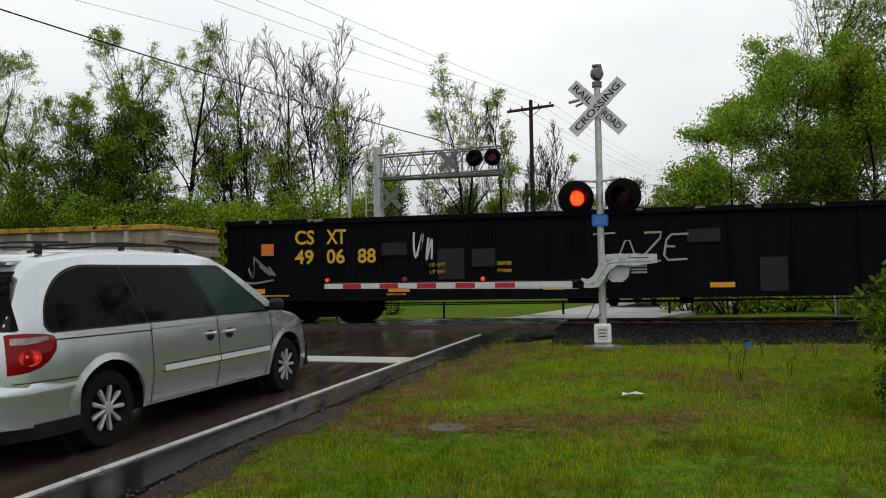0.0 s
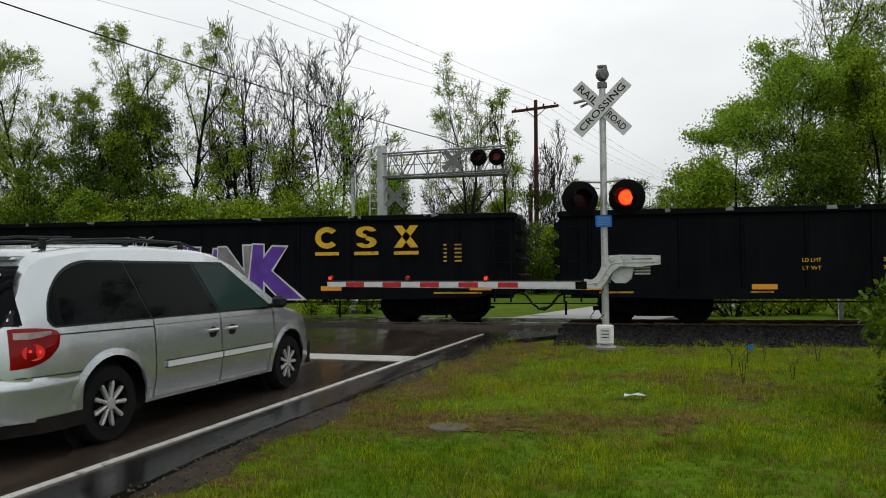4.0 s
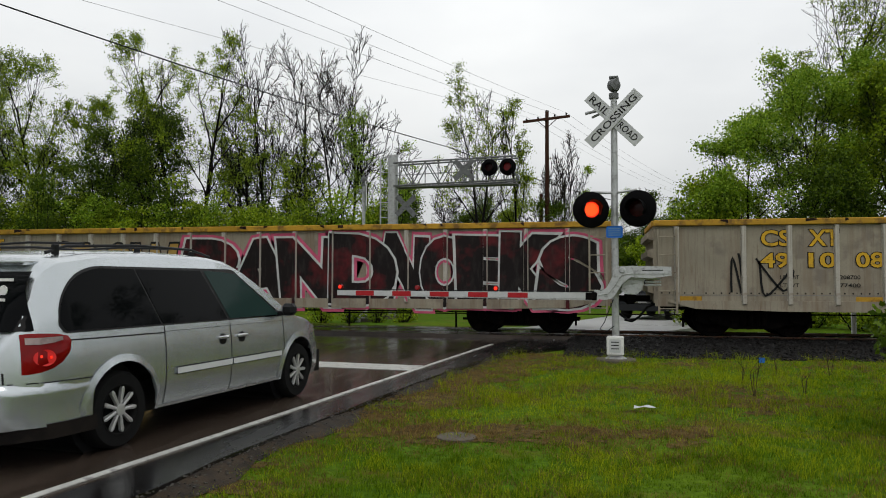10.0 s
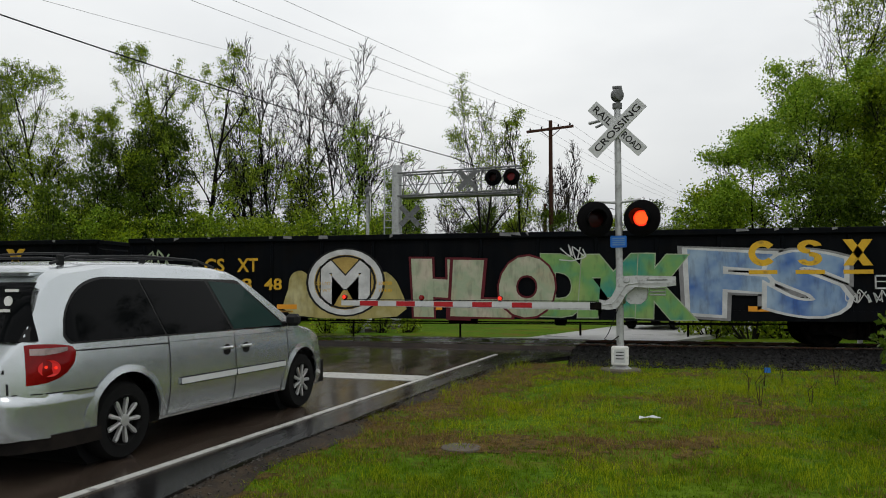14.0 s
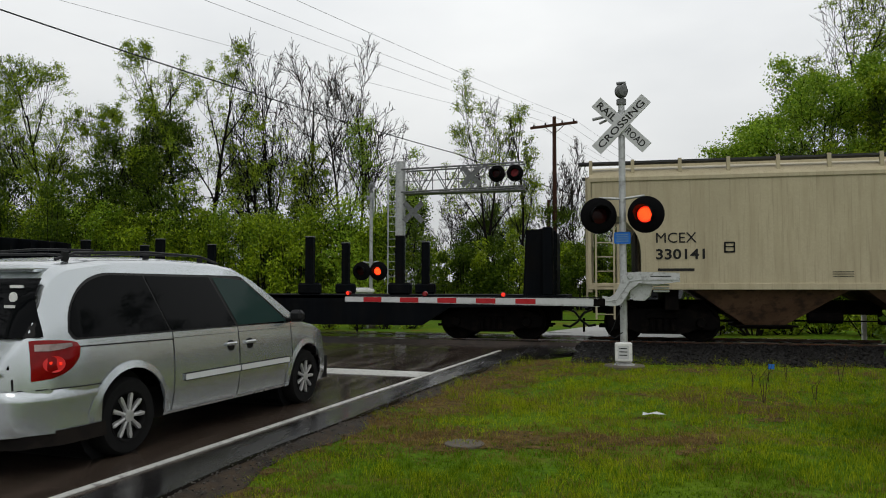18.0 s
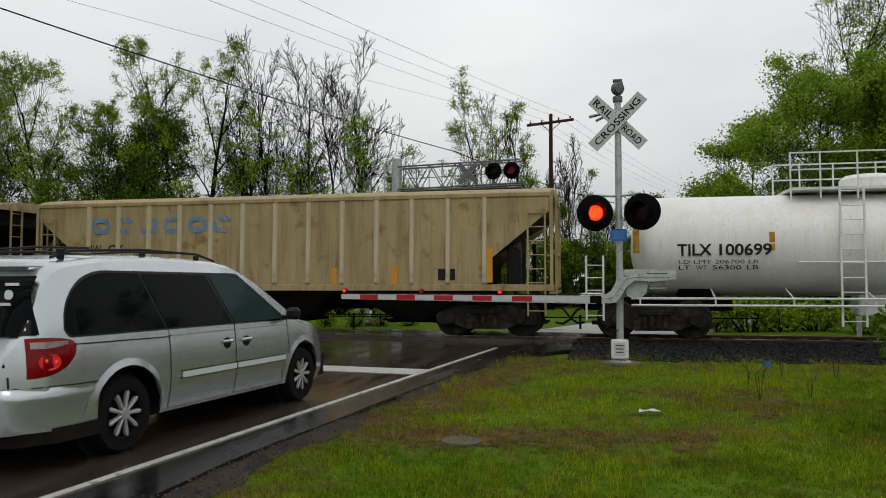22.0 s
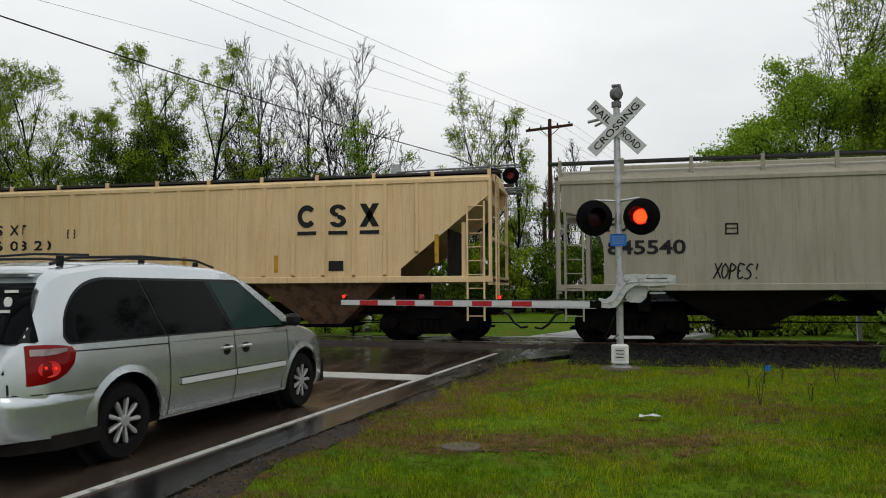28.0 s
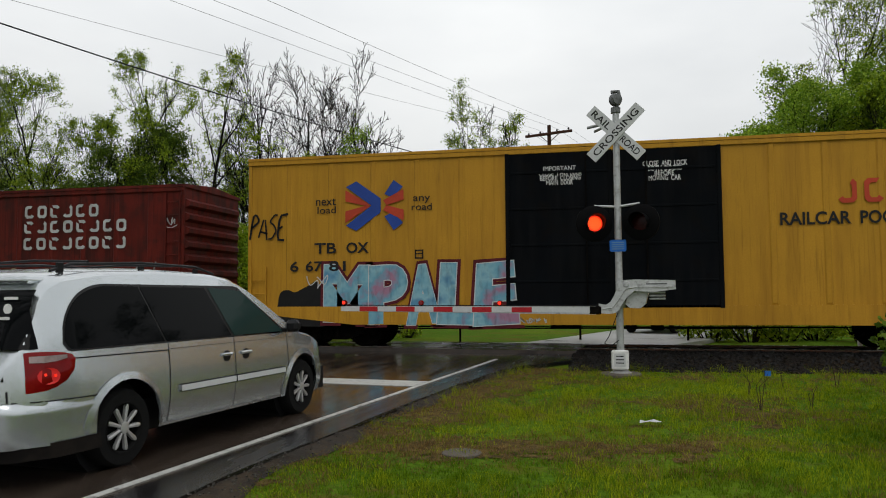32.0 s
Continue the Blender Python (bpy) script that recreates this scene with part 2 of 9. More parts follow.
RUST = (0.12, 0.05, 0.025)
MAT = {
    "asphalt": wet_asphalt("wet_asphalt", (0.038, 0.028, 0.0215)),
    # The pale base colour carries the sky's reflection on the far wet road.
    "far_asphalt": surf("far_road_sky_sheen", (0.42, 0.42, 0.41), 0.35, var=0.08, scale=0.5, bump=0.05),
    "shoulder": wet_asphalt("shoulder_asphalt", (0.010, 0.0092, 0.0094), 0.07),
    "line": surf("road_paint", (0.50, 0.50, 0.47), 0.4, var=0.15, scale=5, dirt_or_glint=(0.16, 0.15, 0.14), amount=0.25, bump=0.1),
    "lawn": lawn("lawn"),
    "blade": grass_blade("grass_blade", (0.10, 0.15, 0.004), (0.44, 0.49, 0.018)),
    "blade_green": grass_blade("lush_grass_blade", (0.036, 0.088, 0.003), (0.21, 0.32, 0.012)),
    "straw": foliage("dry_grass", (0.10, 0.06, 0.02), (0.30, 0.20, 0.07), 0.8),
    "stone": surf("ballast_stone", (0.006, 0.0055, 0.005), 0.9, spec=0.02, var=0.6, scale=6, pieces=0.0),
    "rail": surf("rail_steel", (0.09, 0.06, 0.045), 0.5, 0.5, dirt_or_glint=RUST),
    "rail_top": surf("rail_head", (0.55, 0.55, 0.55), 0.25, 1.0, var=0.1),
    "tie": surf("wood_tie", (0.05, 0.04, 0.032), 0.85, scale=4, bump=0.5),
    "galv": surf("galvanised_steel", (0.46, 0.47, 0.47), 0.45, 0.55, var=0.15, scale=5, dirt_or_glint=(0.3, 0.3, 0.29), amount=0.3),
    # Darker galvanised tone: the truss's shade against the sky is in the colour.
    "galv_dark": surf("dark_galvanised_steel", (0.16, 0.165, 0.165), 0.6, 0.3, var=0.2, scale=5, dirt_or_glint=(0.09, 0.09, 0.088), amount=0.3),
    "alu": surf("grey_aluminium", (0.50, 0.51, 0.51), 0.45, 0.25, var=0.1, scale=6, dirt_or_glint=(0.28, 0.28, 0.27), amount=0.25),
    "concrete": surf("concrete", (0.12, 0.105, 0.085), 0.85, scale=4, bump=0.5),
    "blackmetal": surf("black_paint", (0.003, 0.003, 0.0034), 0.6, spec=0.05, var=0.3, scale=4),
    "white": surf("white_paint", (0.74, 0.74, 0.72), 0.45, var=0.06, scale=6, dirt_or_glint=(0.45, 0.44, 0.42), amount=0.15),
    "reflective": surf("white_sheeting", (0.55, 0.56, 0.56), 0.4, var=0.06, scale=6),
    "ink": surf("black_ink", (0.02, 0.02, 0.02), 0.6, var=0.1),
    "redstripe": surf("red_sheeting", (0.42, 0.025, 0.03), 0.35, var=0.1, scale=6),
    "bluesign": surf("blue_sign", (0.03, 0.15, 0.50), 0.4, var=0.1),
    "redlens": surf("dark_red_lens", (0.03, 0.004, 0.004), 0.2, var=0.1),
    "lit": glow("lit_red_lens", (0.95, 0.030, 0.010), 0.75),
    "lit_core": glow("lit_led_cluster", (1.0, 0.12, 0.015), 2.0),
    "dimlit": glow("dim_red_lens", (0.22, 0.006, 0.01), 0.05),
    "silver": car_paint("silver_car_paint", (0.56, 0.595, 0.61), 0.80, 0.27),
    "trim": surf("black_trim", (0.006, 0.006, 0.007), 0.5, spec=0.25, var=0.1),
    "blackglass": surf("black_window_border", (0.004, 0.004, 0.004), 0.25, var=0, bump=0, spec=0.25),
    "moulding": car_paint("silver_moulding", (0.80, 0.82, 0.83), 0.2, 0.4),
    "darkglass": glass("tinted_glass", (0.003, 0.0035, 0.004)),
    "greenglass": glass("door_glass", (0.02, 0.04, 0.037)),
    "tyre": surf("tyre_rubber", (0.006, 0.006, 0.006), 0.85, spec=0.2, var=0.2, scale=8),
    "alloy": surf("alloy_wheel", (0.62, 0.62, 0.62), 0.3, 0.7, var=0.06),
    "tail_red": glow("brake_light", (0.50, 0.010, 0.009), 0.22),
    "tail_dark": surf("red_lamp_plastic", (0.20, 0.0035, 0.0045), 0.15, var=0.25, scale=9, coat=0.2, bump=0),
    "tail_clear": surf("clear_lamp_plastic", (0.36, 0.28, 0.27), 0.12, var=0.5, scale=11, bump=0, spec=0.3),
    "chrome": surf("satin_chrome", (0.6, 0.6, 0.6), 0.25, 0.8, var=0.05),
    "bark": surf("bark", (0.009, 0.0075, 0.006), 0.9, scale=4, bump=0.6),
    "bark_grey": surf("grey_bark", (0.016, 0.014, 0.012), 0.9, scale=4, bump=0.5),
    "leaf_dark": foliage("leaf_dark", (0.020, 0.048, 0.003), (0.13, 0.20, 0.010)),
    "leaf": foliage("leaf_green", (0.06, 0.12, 0.004), (0.40, 0.52, 0.022)),
    "leaf_new": foliage("leaf_spring", (0.09, 0.19, 0.010), (0.40, 0.55, 0.045), thin=0.38),
    "bud": foliage("bud_brown", (0.05, 0.045, 0.02), (0.15, 0.13, 0.05)),
    "polewood": surf("pole_wood", (0.05, 0.022, 0.014), 0.85, scale=2, bump=0.4),
    "cable": surf("cable_black", (0.015, 0.015, 0.016), 0.6, var=0.1, bump=0),
    "thin_cable": surf("cable_grey", (0.16, 0.16, 0.16), 0.6, var=0.1, bump=0),
    # rolling stock
    "gon_black": surf("gondola_black", (0.0035, 0.0045, 0.0058), 0.6, var=0.5, scale=0.8, streak=(0.0065, 0.007, 0.0078), dirt_or_glint=(0.005, 0.0047, 0.0044), amount=0.3, spec=0.03),
    "gon_tan": surf("gondola_tan", (0.30, 0.268, 0.205), 0.65, var=0.18, scale=0.9, streak=(0.22, 0.17, 0.12), dirt_or_glint=(0.20, 0.17, 0.14), amount=0.25, rust=0.55),
    "gon_rib": surf("gondola_rib_paint", (0.44, 0.415, 0.36), 0.6, var=0.14, scale=1.5, streak=(0.30, 0.25, 0.19), dirt_or_glint=(0.20, 0.14, 0.09), amount=0.15, rust=0.45),
    "rim_yellow": surf("rim_yellow", (0.46, 0.26, 0.03), 0.6, var=0.25, scale=2, dirt_or_glint=(0.14, 0.08, 0.03), amount=0.35, rust=0.5),
    "yellow": surf("lettering_yellow", (0.62, 0.37, 0.03), 0.6, var=0.1, scale=3, dirt_or_glint=(0.25, 0.16, 0.04), amount=0.15),
    "orange": surf("reflector_orange", (0.70, 0.30, 0.03), 0.45, var=0.1),
    "placard": surf("placard_orange", (0.60, 0.16, 0.03), 0.6, var=0.1),
    "steel_dark": surf("running_gear_steel", (0.0045, 0.004, 0.0038), 0.8, 0.0, var=0.4, scale=3, dirt_or_glint=(0.010, 0.0075, 0.006), amount=0.3, spec=0.03),
    "steel_dusty": surf("dusty_running_gear", (0.022, 0.020, 0.018), 0.8, 0.0, var=0.4, scale=3, dirt_or_glint=(0.05, 0.044, 0.038), amount=0.4, spec=0.1),
    "tread": surf("wheel_tread", (0.10, 0.09, 0.085), 0.45, 0.6, var=0.2),
    "hop_beige": surf("hopper_beige", (0.45, 0.395, 0.265), 0.5, var=0.08, scale=0.4, streak=(0.37, 0.32, 0.21), amount=0.2, rust=0.1),
    "hop_grey": surf("hopper_grey", (0.33, 0.31, 0.24), 0.6, var=0.1, scale=0.6, streak=(0.265, 0.245, 0.18), rust=0.15),
    "hop_silver": surf("hopper_pale_grey", (0.46, 0.45, 0.37), 0.6, var=0.1, scale=0.6, streak=(0.37, 0.355, 0.28), rust=0.1),
    "hop_rusty": surf("hopper_rusty", (0.27, 0.258, 0.207), 0.7, var=0.25, scale=0.8, streak=(0.19, 0.135, 0.08), dirt_or_glint=(0.14, 0.054, 0.022), amount=0.36, rust=1.2),
    "rust_rib": surf("rusty_rib", (0.15, 0.10, 0.06), 0.75, var=0.3, scale=1.2, streak=(0.035, 0.016, 0.011), dirt_or_glint=(0.05, 0.02, 0.012), amount=0.8),
    "hop_cream": surf("hopper_cream", (0.42, 0.325, 0.165), 0.65, var=0.12, scale=0.8, streak=(0.27, 0.20, 0.11), dirt_or_glint=(0.22, 0.13, 0.06), amount=0.15, rust=0.75),
    "cream_rib": surf("hopper_cream_rib", (0.56, 0.49, 0.35), 0.6, var=0.12, scale=1.0, streak=(0.42, 0.34, 0.22), dirt_or_glint=(0.25, 0.14, 0.07), amount=0.15, rust=0.8),
    "rust_wash": surf("orange_rust", (0.17, 0.062, 0.03), 0.8, var=0.4, scale=3, dirt_or_glint=(0.30, 0.26, 0.22), amount=0.4),
    "rust_deep": surf("dark_rust", (0.045, 0.018, 0.011), 0.8, var=0.4, scale=4),
    "hop_csx": surf("hopper_peach", (0.74, 0.55, 0.31), 0.6, var=0.1, scale=0.6, streak=(0.62, 0.45, 0.24), rust=0.12),
    "hop_yellow": surf("hopper_ochre", (0.47, 0.30, 0.12), 0.6, var=0.12, scale=0.6, streak=(0.33, 0.20, 0.07), rust=0.7),
    "hop_black": surf("open_hopper_black", (0.009, 0.0075, 0.0065), 0.6, var=0.35, scale=0.9, streak=(0.02, 0.014, 0.011), spec=0.15),
    "box_red": surf("boxcar_red", (0.168, 0.014, 0.0085), 0.5, var=0.28, scale=0.9, streak=(0.055, 0.010, 0.008), dirt_or_glint=(0.075, 0.016, 0.011), amount=0.3, rust=0.25, spec=0.2),
    "box_maroon": surf("boxcar_maroon", (0.122, 0.015, 0.010), 0.6, var=0.28, scale=0.9, streak=(0.04, 0.010, 0.008), dirt_or_glint=(0.05, 0.014, 0.011), amount=0.3, rust=0.3),
    "box_yellow": surf("boxcar_yellow", (0.47, 0.24, 0.022), 0.5, var=0.12, scale=0.6, streak=(0.36, 0.175, 0.018), rust=0.25),
    "tank_white": surf("tank_white", (0.84, 0.83, 0.80), 0.35, var=0.04, scale=0.6, streak=(0.76, 0.72, 0.64), spec=0.3),
    "tank_grey": surf("tank_grey_blue", (0.17, 0.205, 0.22), 0.45, var=0.12, scale=0.8, streak=(0.12, 0.14, 0.15)),
    "g_white": surf("spray_white", (0.52, 0.53, 0.52), 0.7, var=0.2, scale=3),
    "g_tag": surf("spray_pale_grey", (0.33, 0.31, 0.28), 0.7, var=0.15, scale=3),
    "g_grey": surf("spray_grey", (0.20, 0.20, 0.20), 0.7, var=0.3, scale=3),
    "g_black": surf("spray_black", (0.014, 0.014, 0.014), 0.6, var=0.2, scale=3),
    "g_purple": surf("spray_purple", (0.11, 0.05, 0.30), 0.6, var=0.25, scale=3),
    "g_blue": surf("spray_blue", (0.04, 0.14, 0.50), 0.6, var=0.25, scale=3),
    "g_cyan": surf("spray_cyan", (0.14, 0.42, 0.50), 0.6, var=0.3, scale=3),
    "g_teal": surf("spray_teal", (0.02, 0.27, 0.28), 0.6, var=0.25, scale=3),
    "g_pink": surf("spray_pink", (0.55, 0.32, 0.24), 0.6, var=0.2, scale=3),
    "g_red": surf("spray_red", (0.45, 0.07, 0.06), 0.6, var=0.25, scale=3),
    "g_green": surf("spray_green", (0.14, 0.30, 0.15), 0.6, var=0.3, scale=3),
    "g_sage": surf("spray_sage", (0.30, 0.36, 0.24), 0.6, var=0.3, scale=3),
    "g_olive": surf("spray_gold", (0.38, 0.27, 0.08), 0.6, var=0.3, scale=3),
    "g_orange": surf("spray_orange", (0.55, 0.23, 0.11), 0.6, var=0.3, scale=3),
    "logo_blue": surf("logo_blue", (0.03, 0.07, 0.30), 0.6, var=0.1),
    "logo_sky": surf("logo_faded_blue", (0.14, 0.26, 0.42), 0.7, var=0.2, scale=4, dirt_or_glint=(0.40, 0.35, 0.25), amount=0.2),
    "logo_red": surf("logo_red", (0.45, 0.06, 0.03), 0.6, var=0.1),
    "dark_green": surf("suv_paint", (0.012, 0.014, 0.016), 0.3, var=0.1, coat=0.5, bump=0),
}


# ---- mesh building ----
class Shape:
    """Collects vertices and faces of one part."""

    def __init__(self):
        self.v, self.f = [], []

    def add(self, verts, faces):
        n = len(self.v)
        self.v += [tuple(p) for p in verts]
        self.f += [tuple(i + n for i in f) for f in faces]
        return self

    def box(self, x0, x1, y0, y1, z0, z1, c=0.0):
        """A box; c chamfers its twelve edges."""
        if c <= 0:
            p = [(x, y, z) for z in (z0, z1) for x, y in ((x0, y0), (x1, y0), (x1, y1), (x0, y1))]
            return self.add(p, [(0, 3, 2, 1), (4, 5, 6, 7), (0, 1, 5, 4), (1, 2, 6, 5), (2, 3, 7, 6), (3, 0, 4, 7)])
        xs, ys, zs = (x0, x1), (y0, y1), (z0, z1)
        idx, p = {}, []
        for i in (0, 1):
            for j in (0, 1):
                for k in (0, 1):
                    s = (c if i == 0 else -c, c if j == 0 else -c, c if k == 0 else -c)
                    for a in range(3):
                        q = [xs[i] + s[0], ys[j] + s[1], zs[k] + s[2]]
                        q[a] = (xs[i], ys[j], zs[k])[a]
                        idx[i, j, k, a] = len(p)
                        p.append(tuple(q))
        f = []
        for a in range(3):
            b, d = (a + 1) % 3, (a + 2) % 3
            for s in (0, 1):
                loop = []
                for u, w in ((0, 0), (1, 0), (1, 1), (0, 1)):
                    key = [0, 0, 0]
                    key[a], key[b], key[d] = s, u, w
                    loop.append(idx[(*key, a)])
                f.append(tuple(loop if s else loop[::-1]))
            for u in (0, 1):
                for w in (0, 1):
                    k0, k1 = [0, 0, 0], [0, 0, 0]
                    k0[a], k1[a] = 0, 1
                    k0[b] = k1[b] = u
                    k0[d] = k1[d] = w
                    e = (idx[(*k0, b)], idx[(*k1, b)], idx[(*k1, d)], idx[(*k0, d)])
                    f.append(e if u == w else e[::-1])
        for i in (0, 1):
            for j in (0, 1):
                for k in (0, 1):
                    e = (idx[i, j, k, 0], idx[i, j, k, 1], idx[i, j, k, 2])
                    f.append(e if (i + j + k) % 2 else e[::-1])
        return self.add(p, f)

    def tube(self, pts, radii, n=8, caps=True):
        """A round bar through points, with one radius or one for each point."""
        pts = [Vector(p) for p in pts]
        if not isinstance(radii, (list, tuple)):
            radii = [radii] * len(pts)
        rings, up = [], None
        for i, p in enumerate(pts):
            d = (pts[min(i + 1, len(pts) - 1)] - pts[max(i - 1, 0)])
            d = d.normalized() if d.length > 1e-9 else Vector((0, 0, 1))
            if up is None:
                up = Vector((0, 0, 1)) if abs(d.z) < 0.9 else Vector((1, 0, 0))
            side = d.cross(up).normalized()
            up = side.cross(d).normalized()
            rings.append([p + (side * math.cos(2 * math.pi * k / n) + up * math.sin(2 * math.pi * k / n)) * radii[i] for k in range(n)])
        v = [q for r in rings for q in r]
        f = [(a * n + k, (a + 1) * n + k, (a + 1) * n + (k + 1) % n, a * n + (k + 1) % n) for a in range(len(pts) - 1) for k in range(n)]
        if caps:
            f += [tuple(range(n)), tuple(reversed(range((len(pts) - 1) * n, len(pts) * n)))]
        return self.add(v, f)

    def prism(self, poly, y0, y1):
        """A polygon of (x, z), counter-clockwise seen from -y, made solid from y0 to y1."""
        n = len(poly)
        v = [(x, y0, z) for x, z in poly] + [(x, y1, z) for x, z in poly]
        f = [tuple(range(n)), tuple(reversed(range(n, 2 * n)))]
        f += [(i, i + n, (i + 1) % n + n, (i + 1) % n) for i in range(n)]
        return self.add(v, f)

    def sweep(self, poly, x0, x1):
        """A polygon of (y, z), made solid from x0 to x1."""
        n = len(poly)
        v = [(x0, y, z) for y, z in poly] + [(x1, y, z) for y, z in poly]
        f = [tuple(reversed(range(n))), tuple(range(n, 2 * n))]
        f += [(i, (i + 1) % n, (i + 1) % n + n, i + n) for i in range(n)]
        return self.add(v, f)

    def plate(self, poly, z0, z1):
        """A polygon of (x, y), counter-clockwise from above, made solid from z0 to z1."""
        n = len(poly)
        v = [(x, y, z0) for x, y in poly] + [(x, y, z1) for x, y in poly]
        f = [tuple(reversed(range(n))), tuple(range(n, 2 * n))]
        f += [(i, (i + 1) % n, (i + 1) % n + n, i + n) for i in range(n)]
        return self.add(v, f)

    def lathe(self, profile, n=24, axis="y"):
        """A profile of (radius, height along the axis) turned about it."""
        v, f = [], []
        for r, h in profile:
            for k in range(n):
                a = 2 * math.pi * k / n
                c, s = r * math.cos(a), r * math.sin(a)
                v.append({"y": (c, h, s), "x": (h, c, s), "z": (c, s, h)}[axis])
        m = len(profile)
        for i in range(m - 1):
            for k in range(n):
                f.append((i * n + k, i * n + (k + 1) % n, (i + 1) * n + (k + 1) % n, (i + 1) * n + k))
        if profile[0][0] > 0.06:
            f += [((m - 1) * n + k, (m - 1) * n + (k + 1) % n, (k + 1) % n, k) for k in range(n)]
        else:
            f += [tuple(reversed(range(n))), tuple(range((m - 1) * n, m * n))]
        return self.add(v, f)

    def shifted(self, m):
        self.v = [tuple(m @ Vector(p)) for p in self.v]
        return self

    def mesh(self, name, material, smooth=None):
        me = bpy.data.meshes.new(name)
        me.from_pydata(self.v, [], self.f)
        me.materials.append(MAT[material] if isinstance(material, str) else material)
        if smooth is not None:
            me.polygons.foreach_set("use_smooth", [True] * len(me.polygons))
            me.set_sharp_from_angle(angle=radians(smooth))
        return me


def fixed(me):
    """Outward normals."""
    bm = bmesh.new()
    bm.from_mesh(me)
    bmesh.ops.recalc_face_normals(bm, faces=bm.faces)
    bm.to_mesh(me)
    bm.free()
    return me


def part(name, shape, material, parent, label="", smooth=None):
    ob = new(name, shape if isinstance(shape, bpy.types.Mesh) else fixed(shape.mesh(name, material, smooth)))
    ob.parent = parent
    return tagged(ob, label)


def thing(name, label, category, group="", kind="", at=None):
    ob = new(name)
    ob.empty_display_size = 0.2
    tagged(ob, label, category, group, kind)
    if at is not None:
        ob.matrix_basis = at
    return ob


def solid(name, shape, material, label="", category="", group="", kind="", smooth=None, fix=True):
    me = shape.mesh(name, material, smooth)
    return tagged(new(name, fixed(me) if fix else me), label, category, group, kind)


WORDS = {}


def word(text, fat=0.012):
    """The outline of a text in the built-in font, scaled to one metre wide and one high; fat swells its strokes."""
    fat = 0.0 if set(text) & set("MW") and fat < 0.03 else fat
    key = (text, fat)
    if key not in WORDS:
        cu = bpy.data.curves.new("word", "FONT")
        cu.body, cu.resolution_u = text, 3
        ob = bpy.data.objects.new("word", cu)
        size = []
        for cu.offset in (0.0, fat):
            me = bpy.data.meshes.new_from_object(ob)
            v = np.array([p.co for p in me.vertices])
            size = size or [v.min(0), v.max(0)]
            f = [tuple(p.vertices) for p in me.polygons]
            bpy.data.meshes.remove(me)
        v = (v - size[0]) / np.maximum(size[1] - size[0], 1e-6)
        WORDS[key] = ([(p[0], p[1]) for p in v], f)
        bpy.data.objects.remove(ob)
        bpy.data.curves.remove(cu)
    return WORDS[key]

# ---- the ground, the road and the track ----
TRACK_Y, RAIL_Z, SPEED = 19.9, 0.10, 14.460
ROAD_DIR = Vector((0.1002, 0.995, 0)).normalized()
ROAD_RIGHT = Vector((ROAD_DIR.y, -ROAD_DIR.x, 0))
LINE_0 = Vector((-3.60, 4.3, 0))


def road_at(along, across, z=0.0):
    """A point by metres along the road from beside the van's rear, and metres right of the white edge line."""
    p = LINE_0 + ROAD_DIR * along + ROAD_RIGHT * across
    return (p.x, p.y, z)


def ground_z(x, y):
    n = noise.noise((x * 0.23, y * 0.23, 3.1)) * 0.05 + noise.noise((x * 0.9, y * 0.9, 7.7)) * 0.02
    rise = min(max((y - 38) / 60, 0), 1) * 1.2
    return -0.075 + n * min(1.0, 0.4 + abs(x) / 30) + rise


def steps(lo, hi, near_lo, near_hi, fine, grow=1.35):
    """Grid lines: fine within the near part, wider and wider outside."""
    a = list(np.arange(near_lo, near_hi + fine / 2, fine))
    d = fine
    while a[-1] < hi:
        d *= grow
        a.append(a[-1] + d)
    d = fine
    while a[0] > lo:
        d *= grow
        a.insert(0, a[0] - d)
    return a


gx, gy = steps(-900, 900, -30, 24, 0.75), steps(-400, 1500, -3, 54, 0.75)
g = Shape()
g.add([(x, y, ground_z(x, y)) for y in gy for x in gx],
      [(j * len(gx) + i, j * len(gx) + i + 1, (j + 1) * len(gx) + i + 1, (j + 1) * len(gx) + i)
       for j in range(len(gy) - 1) for i in range(len(gx) - 1)])
solid("ground", g, "lawn", "rough spring grass with muddy and straw-coloured spots", "ground", kind="structure", smooth=60, fix=False)


def ribbon(left, right, z, thick=0.12, cuts=1):
    """A slab between two edges of as many points."""
    s = Shape()
    n = len(left)
    v = [(p[0], p[1], z) for p in left] + [(p[0], p[1], z) for p in right]
    v += [(p[0], p[1], z - thick) for p in left] + [(p[0], p[1], z - thick) for p in right]
    f = []
    for i in range(n - 1):
        f.append((i, n + i, n + i + 1, i + 1))
        f.append((2 * n + i, 2 * n + i + 1, i + 1, i))
        f.append((n + i, 3 * n + i, 3 * n + i + 1, n + i + 1))
    f += [(0, 2 * n, 3 * n, n), (n - 1, 2 * n - 1, 4 * n - 1, 3 * n - 1)]
    return s.add(v, f)


ALONG = [i * 0.8 - 14 for i in range(38)]
wob = [0.50 + 0.10 * noise.noise((a * 0.5, 1.7, 0)) + 0.02 * max(0, 1 - max(a, 0) / 4) + 0.3 * max(0, min(1, (a - 8) / 4)) + 1.25 * max(0, min(1, (a - 10.6) / 3)) for a in ALONG]
road = solid("road", ribbon([road_at(a, -8.2) for a in ALONG], [road_at(a, w) for a, w in zip(ALONG, wob)], 0.0), "asphalt",
             "dark wet asphalt two-lane road up to the level crossing", "road", kind="structure", fix=True)
